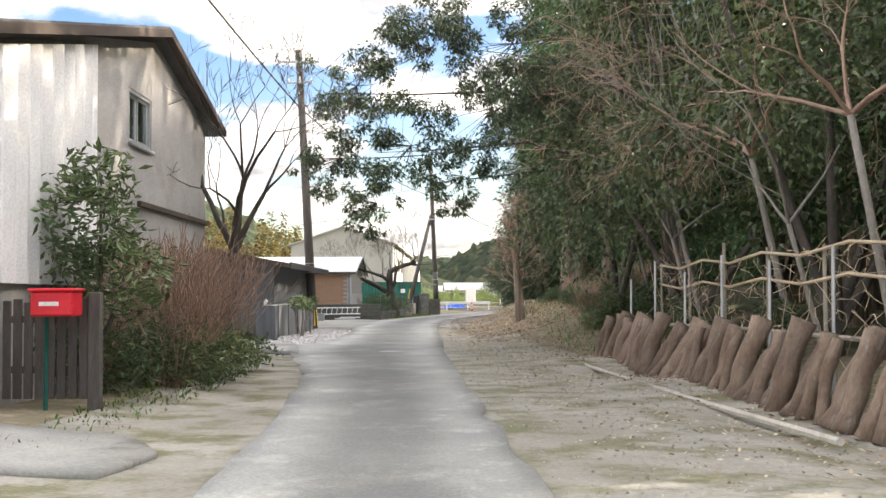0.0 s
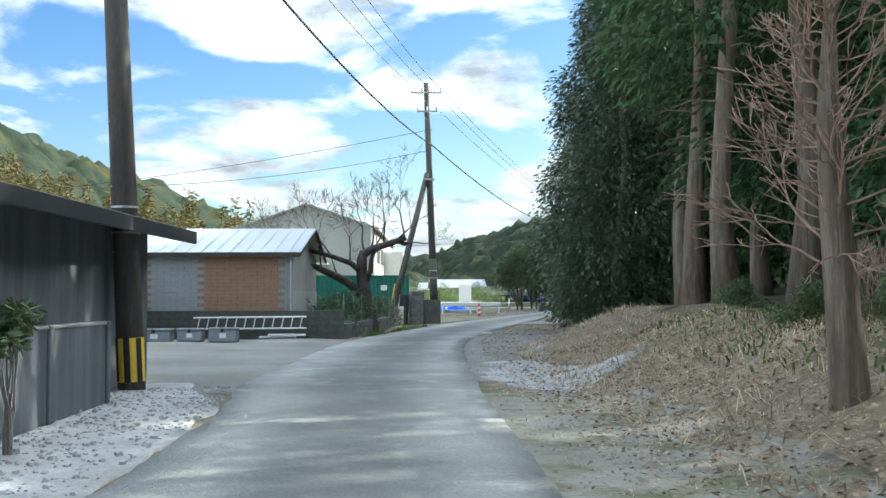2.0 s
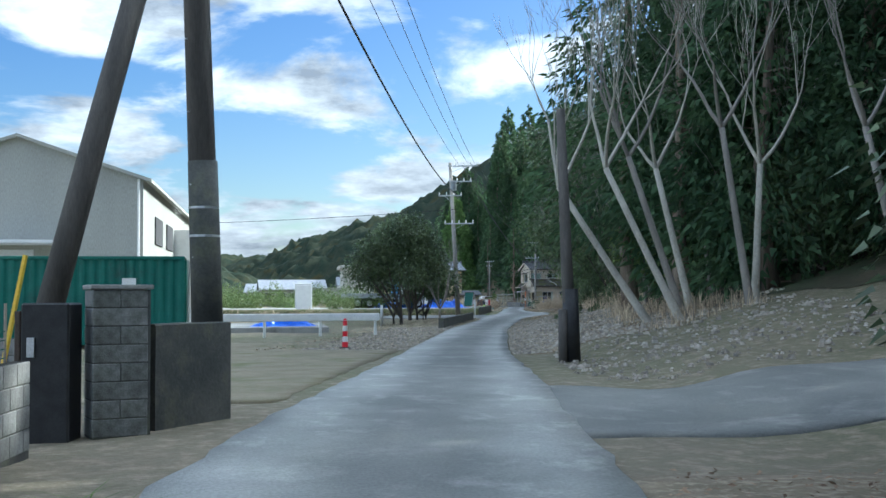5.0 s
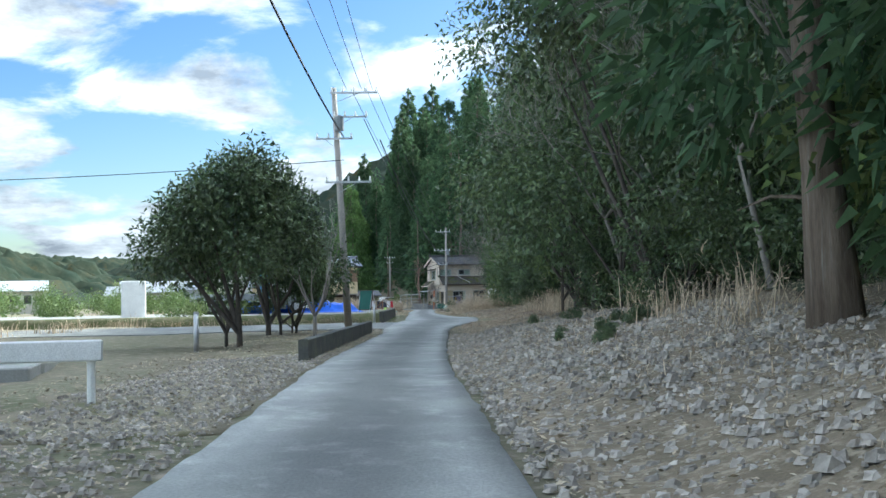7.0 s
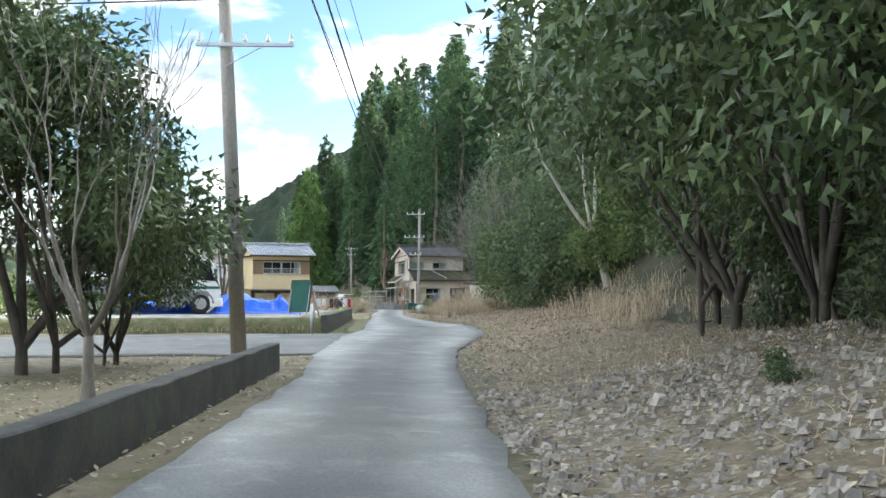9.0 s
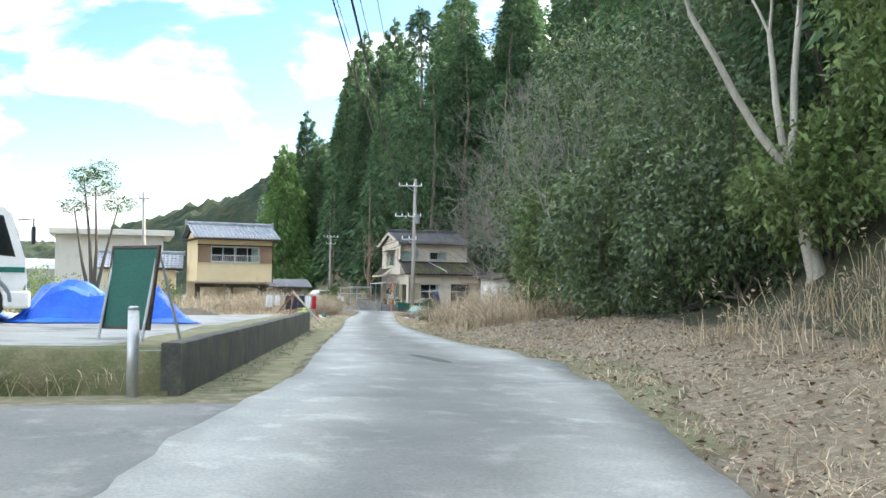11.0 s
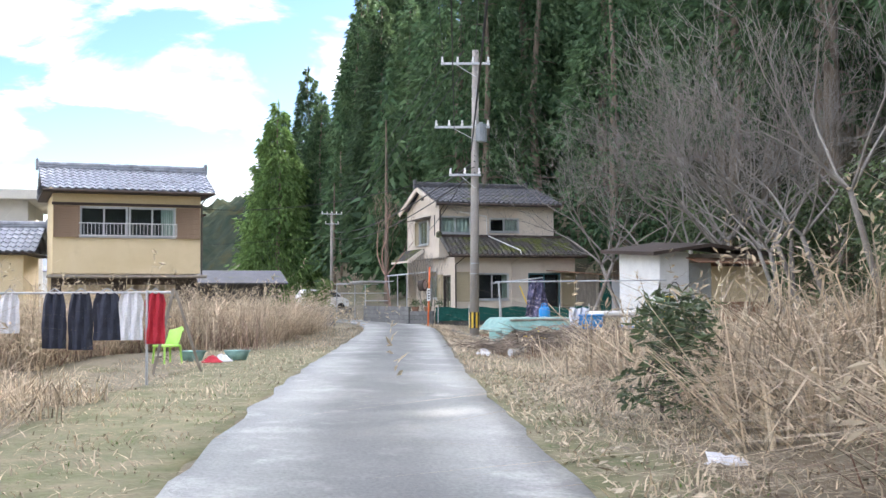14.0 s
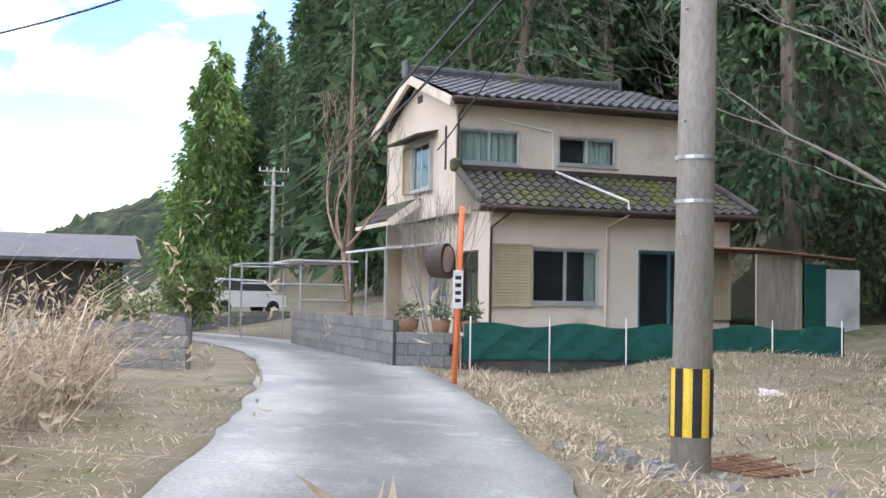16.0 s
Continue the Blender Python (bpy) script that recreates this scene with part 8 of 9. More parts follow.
# truck on the lot
tk = thing("truck", Matrix.Translation((13.2, 174.2, 0.52)) @ Matrix.Rotation(radians(8), 4, "Z"), "white cab truck with a grey load bed and blue frame", "truck")
cab = Geo()
prof = [(-1.75, 0.55), (0.75, 0.55), (0.92, 0.95), (0.86, 1.45), (0.55, 2.45), (0.3, 2.62), (-1.5, 2.66), (-1.75, 2.5)]
cab.poly(*[(x, 0, z) for x, z in prof])
cab.poly(*[(x, 2.2, z) for x, z in prof][::-1])
for (xa, za), (xb, zb) in zip(prof, prof[1:] + prof[:1]):
    cab.poly((xa, 0, za), (xa, 2.2, za), (xb, 2.2, zb), (xb, 0, zb))
cabp = part("cab", cab, M["white"], tk)
wg = Geo()
wg.poly((-0.6, -0.012, 1.6), (0.62, -0.012, 1.5), (0.36, -0.012, 2.36), (-0.6, -0.012, 2.36))
part("side_window", wg, M["glass"], cabp)
wg = Geo()
wg.poly((-0.62, -0.006, 1.58), (0.66, -0.006, 1.47), (0.38, -0.006, 2.4), (-0.62, -0.006, 2.4))
part("window_trim", wg, M["black"], cabp)
wg = Geo()
wg.poly((0.865, 0.15, 1.5), (0.865, 2.05, 1.5), (0.58, 2.0, 2.42), (0.58, 0.2, 2.42))
part("windscreen", wg, M["black"], cabp)
part("lower_panel", Geo().box(-1.74, -0.014, 0.6, 0.35, -0.004, 1.02), M["boxgrey"], cabp, "dark grey lower panel")
part("stripe", Geo().box(-1.74, -0.015, 1.12, 0.86, -0.004, 1.24), M["container"], cabp)
part("door_handle", Geo().box(-0.5, -0.03, 1.3, -0.3, -0.005, 1.36, 0.005), M["black"], cabp)
part("step", Geo().box(-1.5, -0.03, 0.3, -0.7, 0.3, 0.6, 0.03), M["boxgrey"], tk)
part("bumper", Geo().box(0.4, -0.04, 0.32, 1.0, 2.24, 0.72, 0.05), M["white"], tk)
part("headlight", Geo().box(0.92, 0.15, 0.75, 0.97, 0.5, 0.95, 0.01), M["glass"], tk)
mi = part("mirror_arm", Geo().tube([(0.7, 0.0, 2.3), (1.0, -0.35, 2.32), (1.0, -0.35, 1.75)], 0.018, 5), M["black"], tk)
part("mirror", Geo().box(0.96, -0.46, 1.75, 1.04, -0.24, 2.15, 0.02), M["black"], mi)
part("chassis", Geo().box(-6.5, 0.5, 0.55, -1.7, 1.7, 0.8, 0.02), M["black"], tk)
part("load_bed", Geo().box(-6.8, -0.03, 0.9, -1.95, 2.23, 1.35, 0.03), M["boxgrey"], tk)
part("load_frame", Geo().box(-2.0, -0.02, 0.9, -1.85, 2.22, 3.1, 0.02), M["blueplastic"], tk)
for x in (0.0, -4.6, -5.7):
    for y in (-0.02, 1.9):
        wv = part("wheel", Geo().tube([(x, y, 0.46), (x, y + 0.04, 0.46), (x, y + 0.26, 0.46), (x, y + 0.3, 0.46)], [0.4, 0.46, 0.46, 0.4], 20), M["rubber"], tk)
        part("rim", Geo().tube([(x, y - 0.012, 0.46), (x, y + 0.01, 0.46)], [0.26, 0.27], 16).tube([(x, y - 0.03, 0.46), (x, y, 0.46)], [0.09, 0.1], 10), M["steel"], wv)
part("wheel_arch", Geo().tube([(math.cos(a) * 0.56, -0.02, 0.46 + math.sin(a) * 0.56) for a in [k * math.pi / 10 for k in range(11)]], 0.05, 5), M["boxgrey"], tk)


def tarp_heap(name, x0, y0, w, d, h, seed, z, label, material="tarp", turn=0):
    rr2 = random.Random(seed)
    rows = []
    for j in range(15):
        row = []
        for i in range(27):
            u, v = i / 26, j / 14
            edge = min(1, 5 * min(u, 1 - u, v, 1 - v))
            e = (0.35 + 0.65 * edge) * math.sin(math.pi * min(1, max(0.02, v))) ** 0.6 * (0.55 + 0.45 * math.sin(u * 5.2 + seed) ** 2)
            zz = h * e * edge + 0.2 * noise.noise(Vector((u * 9, v * 6, seed))) * edge + 0.14 * abs(noise.noise(Vector((u * 22, v * 9, seed)))) * edge
            row.append((w * u + 0.12 * noise.noise(Vector((u * 4, v * 4, seed + 5))), d * v, zz))
        rows.append(row)
    t = thing(name, Matrix.Translation((x0, y0, z)) @ Matrix.Rotation(radians(turn), 4, "Z"), label, "tarpaulin")
    part("sheet", Geo().sheet(rows, 0.015), M[material], t)
    return t


tarp_heap("tarpaulin", 13.6, 174.6, 4.4, 2.6, 0.95, 3, 0.53, "creased blue tarpaulin over a heap on the lot", turn=4)
tarp_heap("tarpaulin", 9.2, 175.2, 4.6, 2.6, 0.8, 7, 0.53, "creased blue tarpaulin over a heap on the lot", turn=2)
tarp_heap("tarpaulin", -0.9, 119.5, 3.0, 1.4, 0.3, 5, 0.18, "small blue tarpaulin on a slab")
t = thing("timber_stack", Matrix.Translation((15.2, 186.8, 0.5)) @ Matrix.Rotation(radians(-12), 4, "Z"), "stack of weathered planks on a lot", "planks")
for i in range(7):
    part("plank", Geo().box(0.1 * (i % 3), 0.02 * i, 0.06 * (i % 4), 4.2 - 0.2 * i, 0.3 + 0.1 * (i % 2), 0.06 * (i % 4) + 0.05, 0.005), M["wood"], t)

# washing lines, ladder and clutter on the left verge
af = thing("drying_rack", at_xy(22.95, 202.9), "rusty A-frame drying stand with washing lines", "drying stand")
part("leg", Geo().tube([(0.15, -0.9, 0), (0.8, -4.0, 1.32)], 0.045, 6), M["rust"], af)
part("leg", Geo().tube([(1.52, -7.07, 0), (0.75, -3.9, 1.36)], 0.045, 6), M["wood"], af)
part("leg", Geo().tube([(0.45, -4.6, 0), (0.78, -3.95, 1.3)], 0.03, 6), M["rust"], af)
part("crossbar", Geo().tube([(0.45, -2.4, 0.55), (1.15, -5.5, 0.58)], 0.02, 6), M["rust"], af)
wl = thing("clothes_line", at_xy(23.5, 204.5), "steel clothes rail on posts", "clothes rail")
for x, y in ((0, 0), (1.9, -0.3)):
    part("post", Geo().tube([(x, y, -0.1), (x, y, 1.25)], 0.02, 6), M["steel"], wl)
part("rail", Geo().tube([(-0.3, 0.05, 1.22), (2.2, -0.35, 1.22)], 0.016, 6), M["steel"], wl)
for i, (f, m_, w_, h_, lb) in enumerate([(0.04, "cloth", 0.34, 0.6, "white shirt"), (0.2, "cloth", 0.26, 0.5, "white towel"), (0.42, "darkcloth", 0.3, 0.7, "dark trousers"), (0.55, "darkcloth", 0.3, 0.72, "dark trousers"), (0.68, "darkcloth", 0.34, 0.6, "dark jacket"), (0.8, "cloth", 0.3, 0.6, "pale shirt"), (0.92, "redcloth", 0.26, 0.65, "red shirt")]):
    p = at_xy(23.5, 204.5) @ Vector((-0.3 + 2.5 * f, 0.05 - 0.4 * f, 1.22))
    t = thing("garment", Matrix.Translation(p) @ Matrix.Rotation(radians(-9), 4, "Z"), lb + " hung on a clothes rail", "laundry", "washing")
    rows = []
    for k in range(6):
        sw = w_ * (0.75 if k == 0 else 1 + 0.05 * math.sin(k * 2 + i))
        rows.append([(-sw / 2 + sw * q / 8, 0.03 * math.sin(q * 1.9 + k * 0.6 + i), -h_ * k / 5) for q in range(9)])
    part("cloth", Geo().sheet(rows, 0.012), M[m_], t)
    part("hanger", Geo().tube([(-w_ * 0.4, 0, -0.02), (0, 0, 0.06), (w_ * 0.4, 0, -0.02)], 0.008, 4), M["steel"], t)
sld = thing("step_ladder", at_xy(25.5, 206.8), "old grey wooden stepladder", "stepladder")
for y in (0, 0.55):
    part("front_rail", Geo().tube([(0, y, 0), (0.3, y, 1.3)], 0.025, 4), M["wood"], sld)
    part("back_rail", Geo().tube([(0.72, y, 0), (0.33, y, 1.27)], 0.02, 4), M["wood"], sld)
for k in range(4):
    part("tread", Geo().box(0.069 * k + 0.03, 0, 0.3 * k + 0.25, 0.069 * k + 0.13, 0.55, 0.3 * k + 0.28, 0.005), M["wood"], sld)
ch = thing("garden_chair", at_xy(25.75, 209.2, 0, -60) @ Matrix.Scale(0.75, 4), "lime green plastic garden chair", "chair")
part("seat", Geo().box(-0.25, -0.25, 0.38, 0.25, 0.22, 0.43, 0.03), M["lime"], ch)
rows = []
for k in range(6):
    rows.append([((q / 8 - 0.5) * 0.56, 0.22 + 0.03 * k - 0.12 * (q / 8 - 0.5) ** 2 * 4, 0.4 + 0.09 * k - 0.05 * (k == 5) * abs(q - 4) / 2) for q in range(9)])
part("backrest", Geo().sheet(rows, 0.03), M["lime"], ch)
for x in (-0.22, 0.22):
    for y in (-0.2, 0.2):
        part("leg", Geo().tube([(x, y, 0.4), (x * 1.15, y * 1.15, 0)], [0.03, 0.02], 6), M["lime"], ch)
for i, (x, y, m_, lb) in enumerate([(26.2, 209.8, "mint", "mint plastic basin on the verge"), (26.7, 209.4, "cloth", "white plastic bag on the verge"), (27.0, 210.0, "mint", "pale plastic tub on the verge"), (26.5, 209.0, "redcloth", "faded red cloth on the verge")]):
    t = thing("verge_clutter", at_xy(x, y), lb, "clutter", "clutter on the verge")
    if m_ == "mint":
        part("basin", Geo().tube([(0, 0, 0), (0, 0, 0.02), (0, 0, 0.17), (0, 0, 0.18), (0, 0, 0.03)], [0.15, 0.17, 0.23, 0.25, 0.14], 16), M[m_], t, smooth=True)
    else:
        rows = []
        for k in range(9):
            rows.append([(0.3 * (q / 9 - 0.5) * (1 + 0.2 * math.sin(k)), 0.26 * (k / 8 - 0.5), 0.02 + (0.09 + 0.12 * abs(noise.noise(Vector((q * 0.8, k * 0.8, i))))) * math.sin(math.pi * q / 9) * math.sin(math.pi * k / 8)) for q in range(10)])
        part("cloth", Geo().sheet(rows, 0.015), M[m_], t)

# tables and drying pole on the right
tb = thing("work_table", at_xy(33.8, 214.8, 0.04, 6), "work table under a mint green sheet", "table")
for x, y in ((0.1, 0.1), (1.9, 0.1), (0.1, 1.1), (1.9, 1.1)):
    part("leg", Geo().box(x, y, -0.1, x + 0.09, y + 0.09, 0.72, 0.005), M["wood"], tb)
part("tabletop", Geo().box(0, 0, 0.7, 2.1, 1.3, 0.75, 0.01), M["wood"], tb)
sheet_rows = []
for j in range(9):
    row = []
    for i in range(21):
        u, v = i / 20, j / 8
        x, y = -0.25 + 1.95 * u, -0.12 + 1.5 * v
        z = 0.77 + 0.015 * noise.noise(Vector((u * 7, v * 5, 1)))
        if x < 0:
            z -= 0.28 * (-x / 0.25)
        if y < 0:
            z -= 0.3 * (-y / 0.12) * (0.5 + 0.5 * abs(math.sin(u * 6)))
        row.append((x, y, z))
    sheet_rows.append(row)
tagged(part("cover", Geo().sheet(sheet_rows, 0.01), M["mint"]), "crumpled mint green plastic sheet over a table", "sheet").matrix_basis = tb.matrix_basis.copy()
for i, (x, y, a_) in enumerate([(33.0, 212.4, 25), (35.1, 212.0, -50)]):
    t = thing("cut_log", at_xy(x, y, 0.1, a_), "short pale cut log lying on dead brush", "log", "cut logs")
    part("stem", Geo().tube([(0, 0, 0), (0.25, 0.01, 0.02), (0.62, 0, 0.03)], [0.1, 0.105, 0.1], 10), M["palebark"], t, smooth=True)
    part("cut_end", Geo().tube([(-0.006, 0, 0), (0.0, 0, 0)], [0.08, 0.09], 10), M["cloth"], t)
t = thing("lidded_crate", at_xy(35.25, 213.75, 0, 6), "blue plastic crate with a lid beside a table", "crate")
part("tub", Geo().box(0, 0, 0.34, 0.5, 0.4, 0.74, 0.03), M["blueplastic"], t)
part("lid", Geo().box(-0.02, -0.02, 0.74, 0.52, 0.42, 0.79, 0.02), M["blueplastic"], t)
for k in range(5):
    part("rib", Geo().box(0.05 + 0.095 * k, -0.012, 0.38, 0.08 + 0.095 * k, 0.0, 0.7, 0.004), M["blueplastic"], t)
part("stand", Geo().box(0.02, 0.02, -0.05, 0.48, 0.38, 0.34, 0.01), M["wood"], t)
rows = [[(35.0 + 0.5 * q / 12, 214.05 + 0.05 * math.sin(q * 1.7 + k), 0.86 - 0.1 * k * (1 - 0.45 * abs(q / 12 - 0.5)) + 0.02 * math.sin(q + k)) for q in range(13)] for k in range(6)]
tagged(part("draped_sheet", Geo().sheet(rows, 0.012), M["cloth"]), "crumpled pale plastic sheet hung over a table's end", "sheet")
tb2 = thing("work_table", at_xy(36.15, 214.9, 0.05, 6), "low table with a pale tray", "table")
part("tabletop", Geo().box(0, 0, 0.62, 1.8, 1.0, 0.67, 0.01), M["wood"], tb2)
for x, y in ((0.05, 0.05), (1.65, 0.05), (0.05, 0.85), (1.65, 0.85)):
    part("leg", Geo().box(x, y, -0.1, x + 0.08, y + 0.08, 0.62, 0.005), M["wood"], tb2)
t = thing("tray", at_xy(36.25, 215.0, 0.72, 6), "pale foam tray on a table", "tray")
part("tray", Geo().box(0, 0, 0, 1.5, 0.8, 0.1, 0.03), M["white"], t)
t = thing("water_jug", tb.matrix_basis @ Matrix.Translation((1.15, 0.55, 0.78)), "bright blue plastic water jug on a table", "jug")
part("body", Geo().tube([(0, 0, 0), (0, 0, 0.03), (0, 0, 0.2), (0, 0, 0.25)], [0.13, 0.14, 0.14, 0.09], 14), M["blueplastic"], t, smooth=True)
part("neck", Geo().tube([(0, 0, 0.25), (0, 0, 0.3)], [0.04, 0.035], 10), M["blueplastic"], t)
part("handle", Geo().tube([(-0.1, 0, 0.22), (-0.06, 0, 0.33), (0.06, 0, 0.33), (0.1, 0, 0.22)], 0.014, 6), M["blueplastic"], t)
for i, (x, y, w_, h_, m_, lb) in enumerate([(33.15, 214.2, 0.32, 0.5, "mint", "pale blue plastic tub under a table"), (34.2, 214.9, 0.7, 0.36, "yellow", "yellow crate under a table"), (35.0, 214.7, 0.6, 0.5, "boxgrey", "grey bin under a table"), (35.8, 215.0, 0.5, 0.4, "black", "black bin under a table"), (36.3, 213.9, 0.6, 0.45, "blueplastic", "blue tub under a table")]):
    t = thing("plastic_tub", at_xy(x, y), lb, "tub", "tubs under the tables")
    part("tub", Geo().tube([(w_ / 2, 0.25, 0), (w_ / 2, 0.25, h_), (w_ / 2, 0.25, h_ - 0.02)], [w_ * 0.4, w_ * 0.5, w_ * 0.44], 14, False).tube([(w_ / 2, 0.25, 0), (w_ / 2, 0.25, 0.02)], w_ * 0.4, 14), M[m_], t, smooth=True)
for i, (x, y) in enumerate([(32.6, 213.0), (32.0, 211.2), (29.1, 195.9)]):
    t = thing("plastic_bag", at_xy(x, y), "crumpled white plastic bag on dry grass", "bag", "plastic bags")
    gg = Geo()
    bmx = bmesh.new()
    bmesh.ops.create_icosphere(bmx, subdivisions=2, radius=0.13)
    for v in bmx.verts:
        v.co = Vector((v.co.x * 1.2, v.co.y, max(-0.04, v.co.z * 0.6))) + v.co * 0.8 * noise.noise(v.co * 9 + Vector((i, 0, 0)))
    me = bpy.data.meshes.new("bag")
    bmx.to_mesh(me)
    bmx.free()
    part("bag", me, M["cloth"], t)
dp = thing("clothes_pole", at_xy(34.95, 219.4), "steel laundry poles on stands", "clothes pole")
for x, y, h_ in ((0, 0, 1.72), (4.6, -0.6, 1.72), (1.3, 0.7, 1.7)):
    part("stand", Geo().tube([(x + 0.12, y, -0.1), (x, y, h_)], 0.03, 8), M["steel"], dp)
part("pole", Geo().tube([(-0.1, 0, 1.72), (4.8, -0.65, 1.76)], 0.02, 6), M["steel"], dp)
part("pole", Geo().tube([(-0.2, 0.1, 1.68), (1.6, 0.8, 1.86)], 0.02, 6), M["steel"], dp)
part("prop", Geo().tube([(0.75, 0.4, 1.62), (1.25, 0.1, 0.2)], 0.018, 6), M["yellow"], dp, "yellow prop stick")
t = thing("garment", at_xy(36.05, 219.3, 1.7, 0), "dark patterned cloth hung on a pole", "laundry", "washing")
rows = [[(-0.2 + 0.05 * q + 0.006 * k * (q - 4), 0.06 * math.sin(q * 1.6 + k * 0.7), -0.135 * k) for q in range(9)] for k in range(10)]
part("cloth", Geo().sheet(rows, 0.012), M["printcloth"], t)

# small shed to the right
ss = thing("shed", at_xy(41.1, 222.0, 0, 8), "small shed of white and yellow panels with a dark roof", "shed")
part("white_panel", Geo().box(0, 0, -0.1, 1.1, 0.08, 2.35), M["white"], ss)
part("yellow_base", Geo().box(0.02, -0.015, 0.0, 0.5, -0.004, 0.95), M["yellow"], ss)
hose = [(0.52 + 0.2 * math.cos(a), -0.05, 1.05 + 0.34 * math.sin(a)) for a in [k * 0.45 for k in range(15)]]
part("hose", Geo().tube(hose, 0.018, 5), M["black"], ss)
part("door", Geo().wall(1.12, 1.95, -0.05, 2.0, 0.0, 0.05, [(1.2, 1.87, 0.95, 1.9)]).box(1.2, 0.015, 0.95, 1.87, 0.03, 1.9), M["alu"], ss, "pale grey glazed door")
part("yellow_panel", Geo().box(1.98, 0.02, 0.75, 4.2, 0.08, 1.9), M["yellowwall"], ss, "faded yellow panel")
part("lower_panel", Geo().box(1.98, 0.02, -0.1, 4.2, 0.08, 0.75), M["rust"], ss)
part("header", Geo().box(1.1, 0.02, 2.0, 4.2, 0.08, 2.3), M["wood"], ss)
part("side_wall", Geo().box(0, 0.08, -0.1, 0.08, 2.4, 2.35), M["white"], ss)
part("side_wall", Geo().box(4.12, 0.08, -0.1, 4.2, 2.4, 2.3), M["rust"], ss)
part("back_wall", Geo().box(0.08, 2.32, -0.1, 4.12, 2.4, 2.35), M["rust"], ss)
part("roof", Geo().sheet([[(-0.55, -0.5, 2.32), (1.6, -0.5, 2.62), (4.6, -0.5, 2.3)], [(-0.55, 2.7, 2.5), (1.6, 2.7, 2.8), (4.6, 2.7, 2.5)]], 0.11), M["trimdark"], ss)
part("awning", Geo().sheet([[(1.0, -0.75, 2.02), (4.3, -0.75, 1.98)], [(1.0, 0.0, 2.18), (4.3, 0.0, 2.14)]], 0.04), M["rust"], ss)

# house boundary: net wall, block walls, mirror, pots
nw = thing("boundary_wall", at_xy(37.35, 236.0, 0, -3), "low dark wall hung with green netting", "wall", "", "structure")
part("wall", Geo().box(0, 0, -0.2, 6.9, 0.14, 0.52, 0.02), M["darkconc"], nw)
rows = []
for k in range(5):
    rows.append([(6.9 * q / 40, -0.03 - 0.03 * abs(math.sin(q * 0.9 + k)), 0.72 - 0.14 * k + 0.04 * math.sin(q * 0.7) * (k == 0)) for q in range(41)])
part("netting", Geo().sheet(rows, 0.006), M["net"], nw, "sagging green net")
for q in range(6):
    part("stake", Geo().tube([(0.1 + q * 1.35, -0.06, -0.1), (0.1 + q * 1.35, -0.06, 0.85)], 0.014, 5), M["white"], nw)
block_wall("boundary_wall", (36.3, 236.3), (37.3, 236.0), 3, "mossy block wall at a house corner")
block_wall("boundary_wall", (35.9, 244.5), (36.3, 236.3), 4, "mossy block wall beside the lane")
block_wall("boundary_wall", (30.3, 237.4), (32.95, 235.75), 4, "grey block wall at the bend of the lane")
block_wall("boundary_wall", (32.95, 235.8), (32.6, 240.5), 4, "grey block wall at the bend of the lane")
block_wall("boundary_wall", (30.5, 251.5), (37.5, 256), 3, "low block wall along the far side of the lane")
mp_ = thing("road_mirror", at_xy(36.2, 232.7), "convex road mirror on a leaning orange post", "road mirror")
part("post", Geo().tube([(0, 0, -0.2), (0.08, 0, 2.35)], 0.038, 8), M["orange"], mp_, smooth=True)
part("hood", Geo().tube([(-0.3, 0.1, 1.6), (-0.12, -0.06, 1.62)], [0.2, 0.24], 18), M["trimdark"], mp_)
part("mirror_face", Geo().tube([(-0.118, -0.062, 1.62), (-0.108, -0.07, 1.62)], [0.2, 0.12], 18), M["steel"], mp_)
part("plate", Geo().box(-0.05, -0.06, 1.0, 0.09, -0.045, 1.5, 0.004), M["white"], mp_, "white plate with plain bars")
for i in range(4):
    part("plate_bar", Geo().box(-0.02, -0.064, 1.08 + 0.1 * i, 0.06, -0.06, 1.13 + 0.1 * i), M["black"], mp_)
pf = thing("pipe_frame", at_xy(35.0, 247.5), "steel pipe frame of a carport", "pipe frame")
for x, y in ((0, 0), (1.5, 0), (0, 3), (1.5, 3), (2.8, 0)):
    part("post", Geo().tube([(x, y, -0.1), (x, y, 1.9)], 0.025, 6), M["steel"], pf)
for a, b in (((0, 0, 1.4), (2.8, 0, 1.4)), ((0, 0, 1.9), (2.8, 0, 1.95)), ((0, 3, 1.9), (2.8, 3, 1.9)), ((0, 0, 1.9), (0, 3, 1.9)), ((1.5, 0, 1.0), (2.8, 0, 1.0))):
    part("bar", Geo().tube([a, b], 0.022, 6), M["steel"], pf)
part("sheet_roof", Geo().box(1.2, -0.1, 2.0, 3.0, 3.1, 2.04, 0.005), M["corru"], pf)
for i, (x, y) in enumerate([(37.2, 236.8), (37.7, 236.7), (36.8, 237.4)]):
    t = thing("plant_pot", at_xy(x, y, 0.0), "terracotta pot with a small shrub on a wall", "plant pot", "plant pots")
    part("pot", Geo().tube([(0, 0, 0.0), (0, 0, 0.55), (0, 0, 0.75)], [0.1, 0.13, 0.17], 12), M["rust"], t, smooth=True)
    gg = Geo()
    clump_leaves(gg, [((0, 0, 0.9), 0.22, 0.8)], 90, 0.08, random.Random(400 + i))
    part("foliage", gg, M["leaf"], t)
hs = thing("garden_shrub", at_xy(37.7, 238.5), "leafless upright shrub before a house wall", "shrub")
rr3 = random.Random(410)
gg = Geo()
tips = []
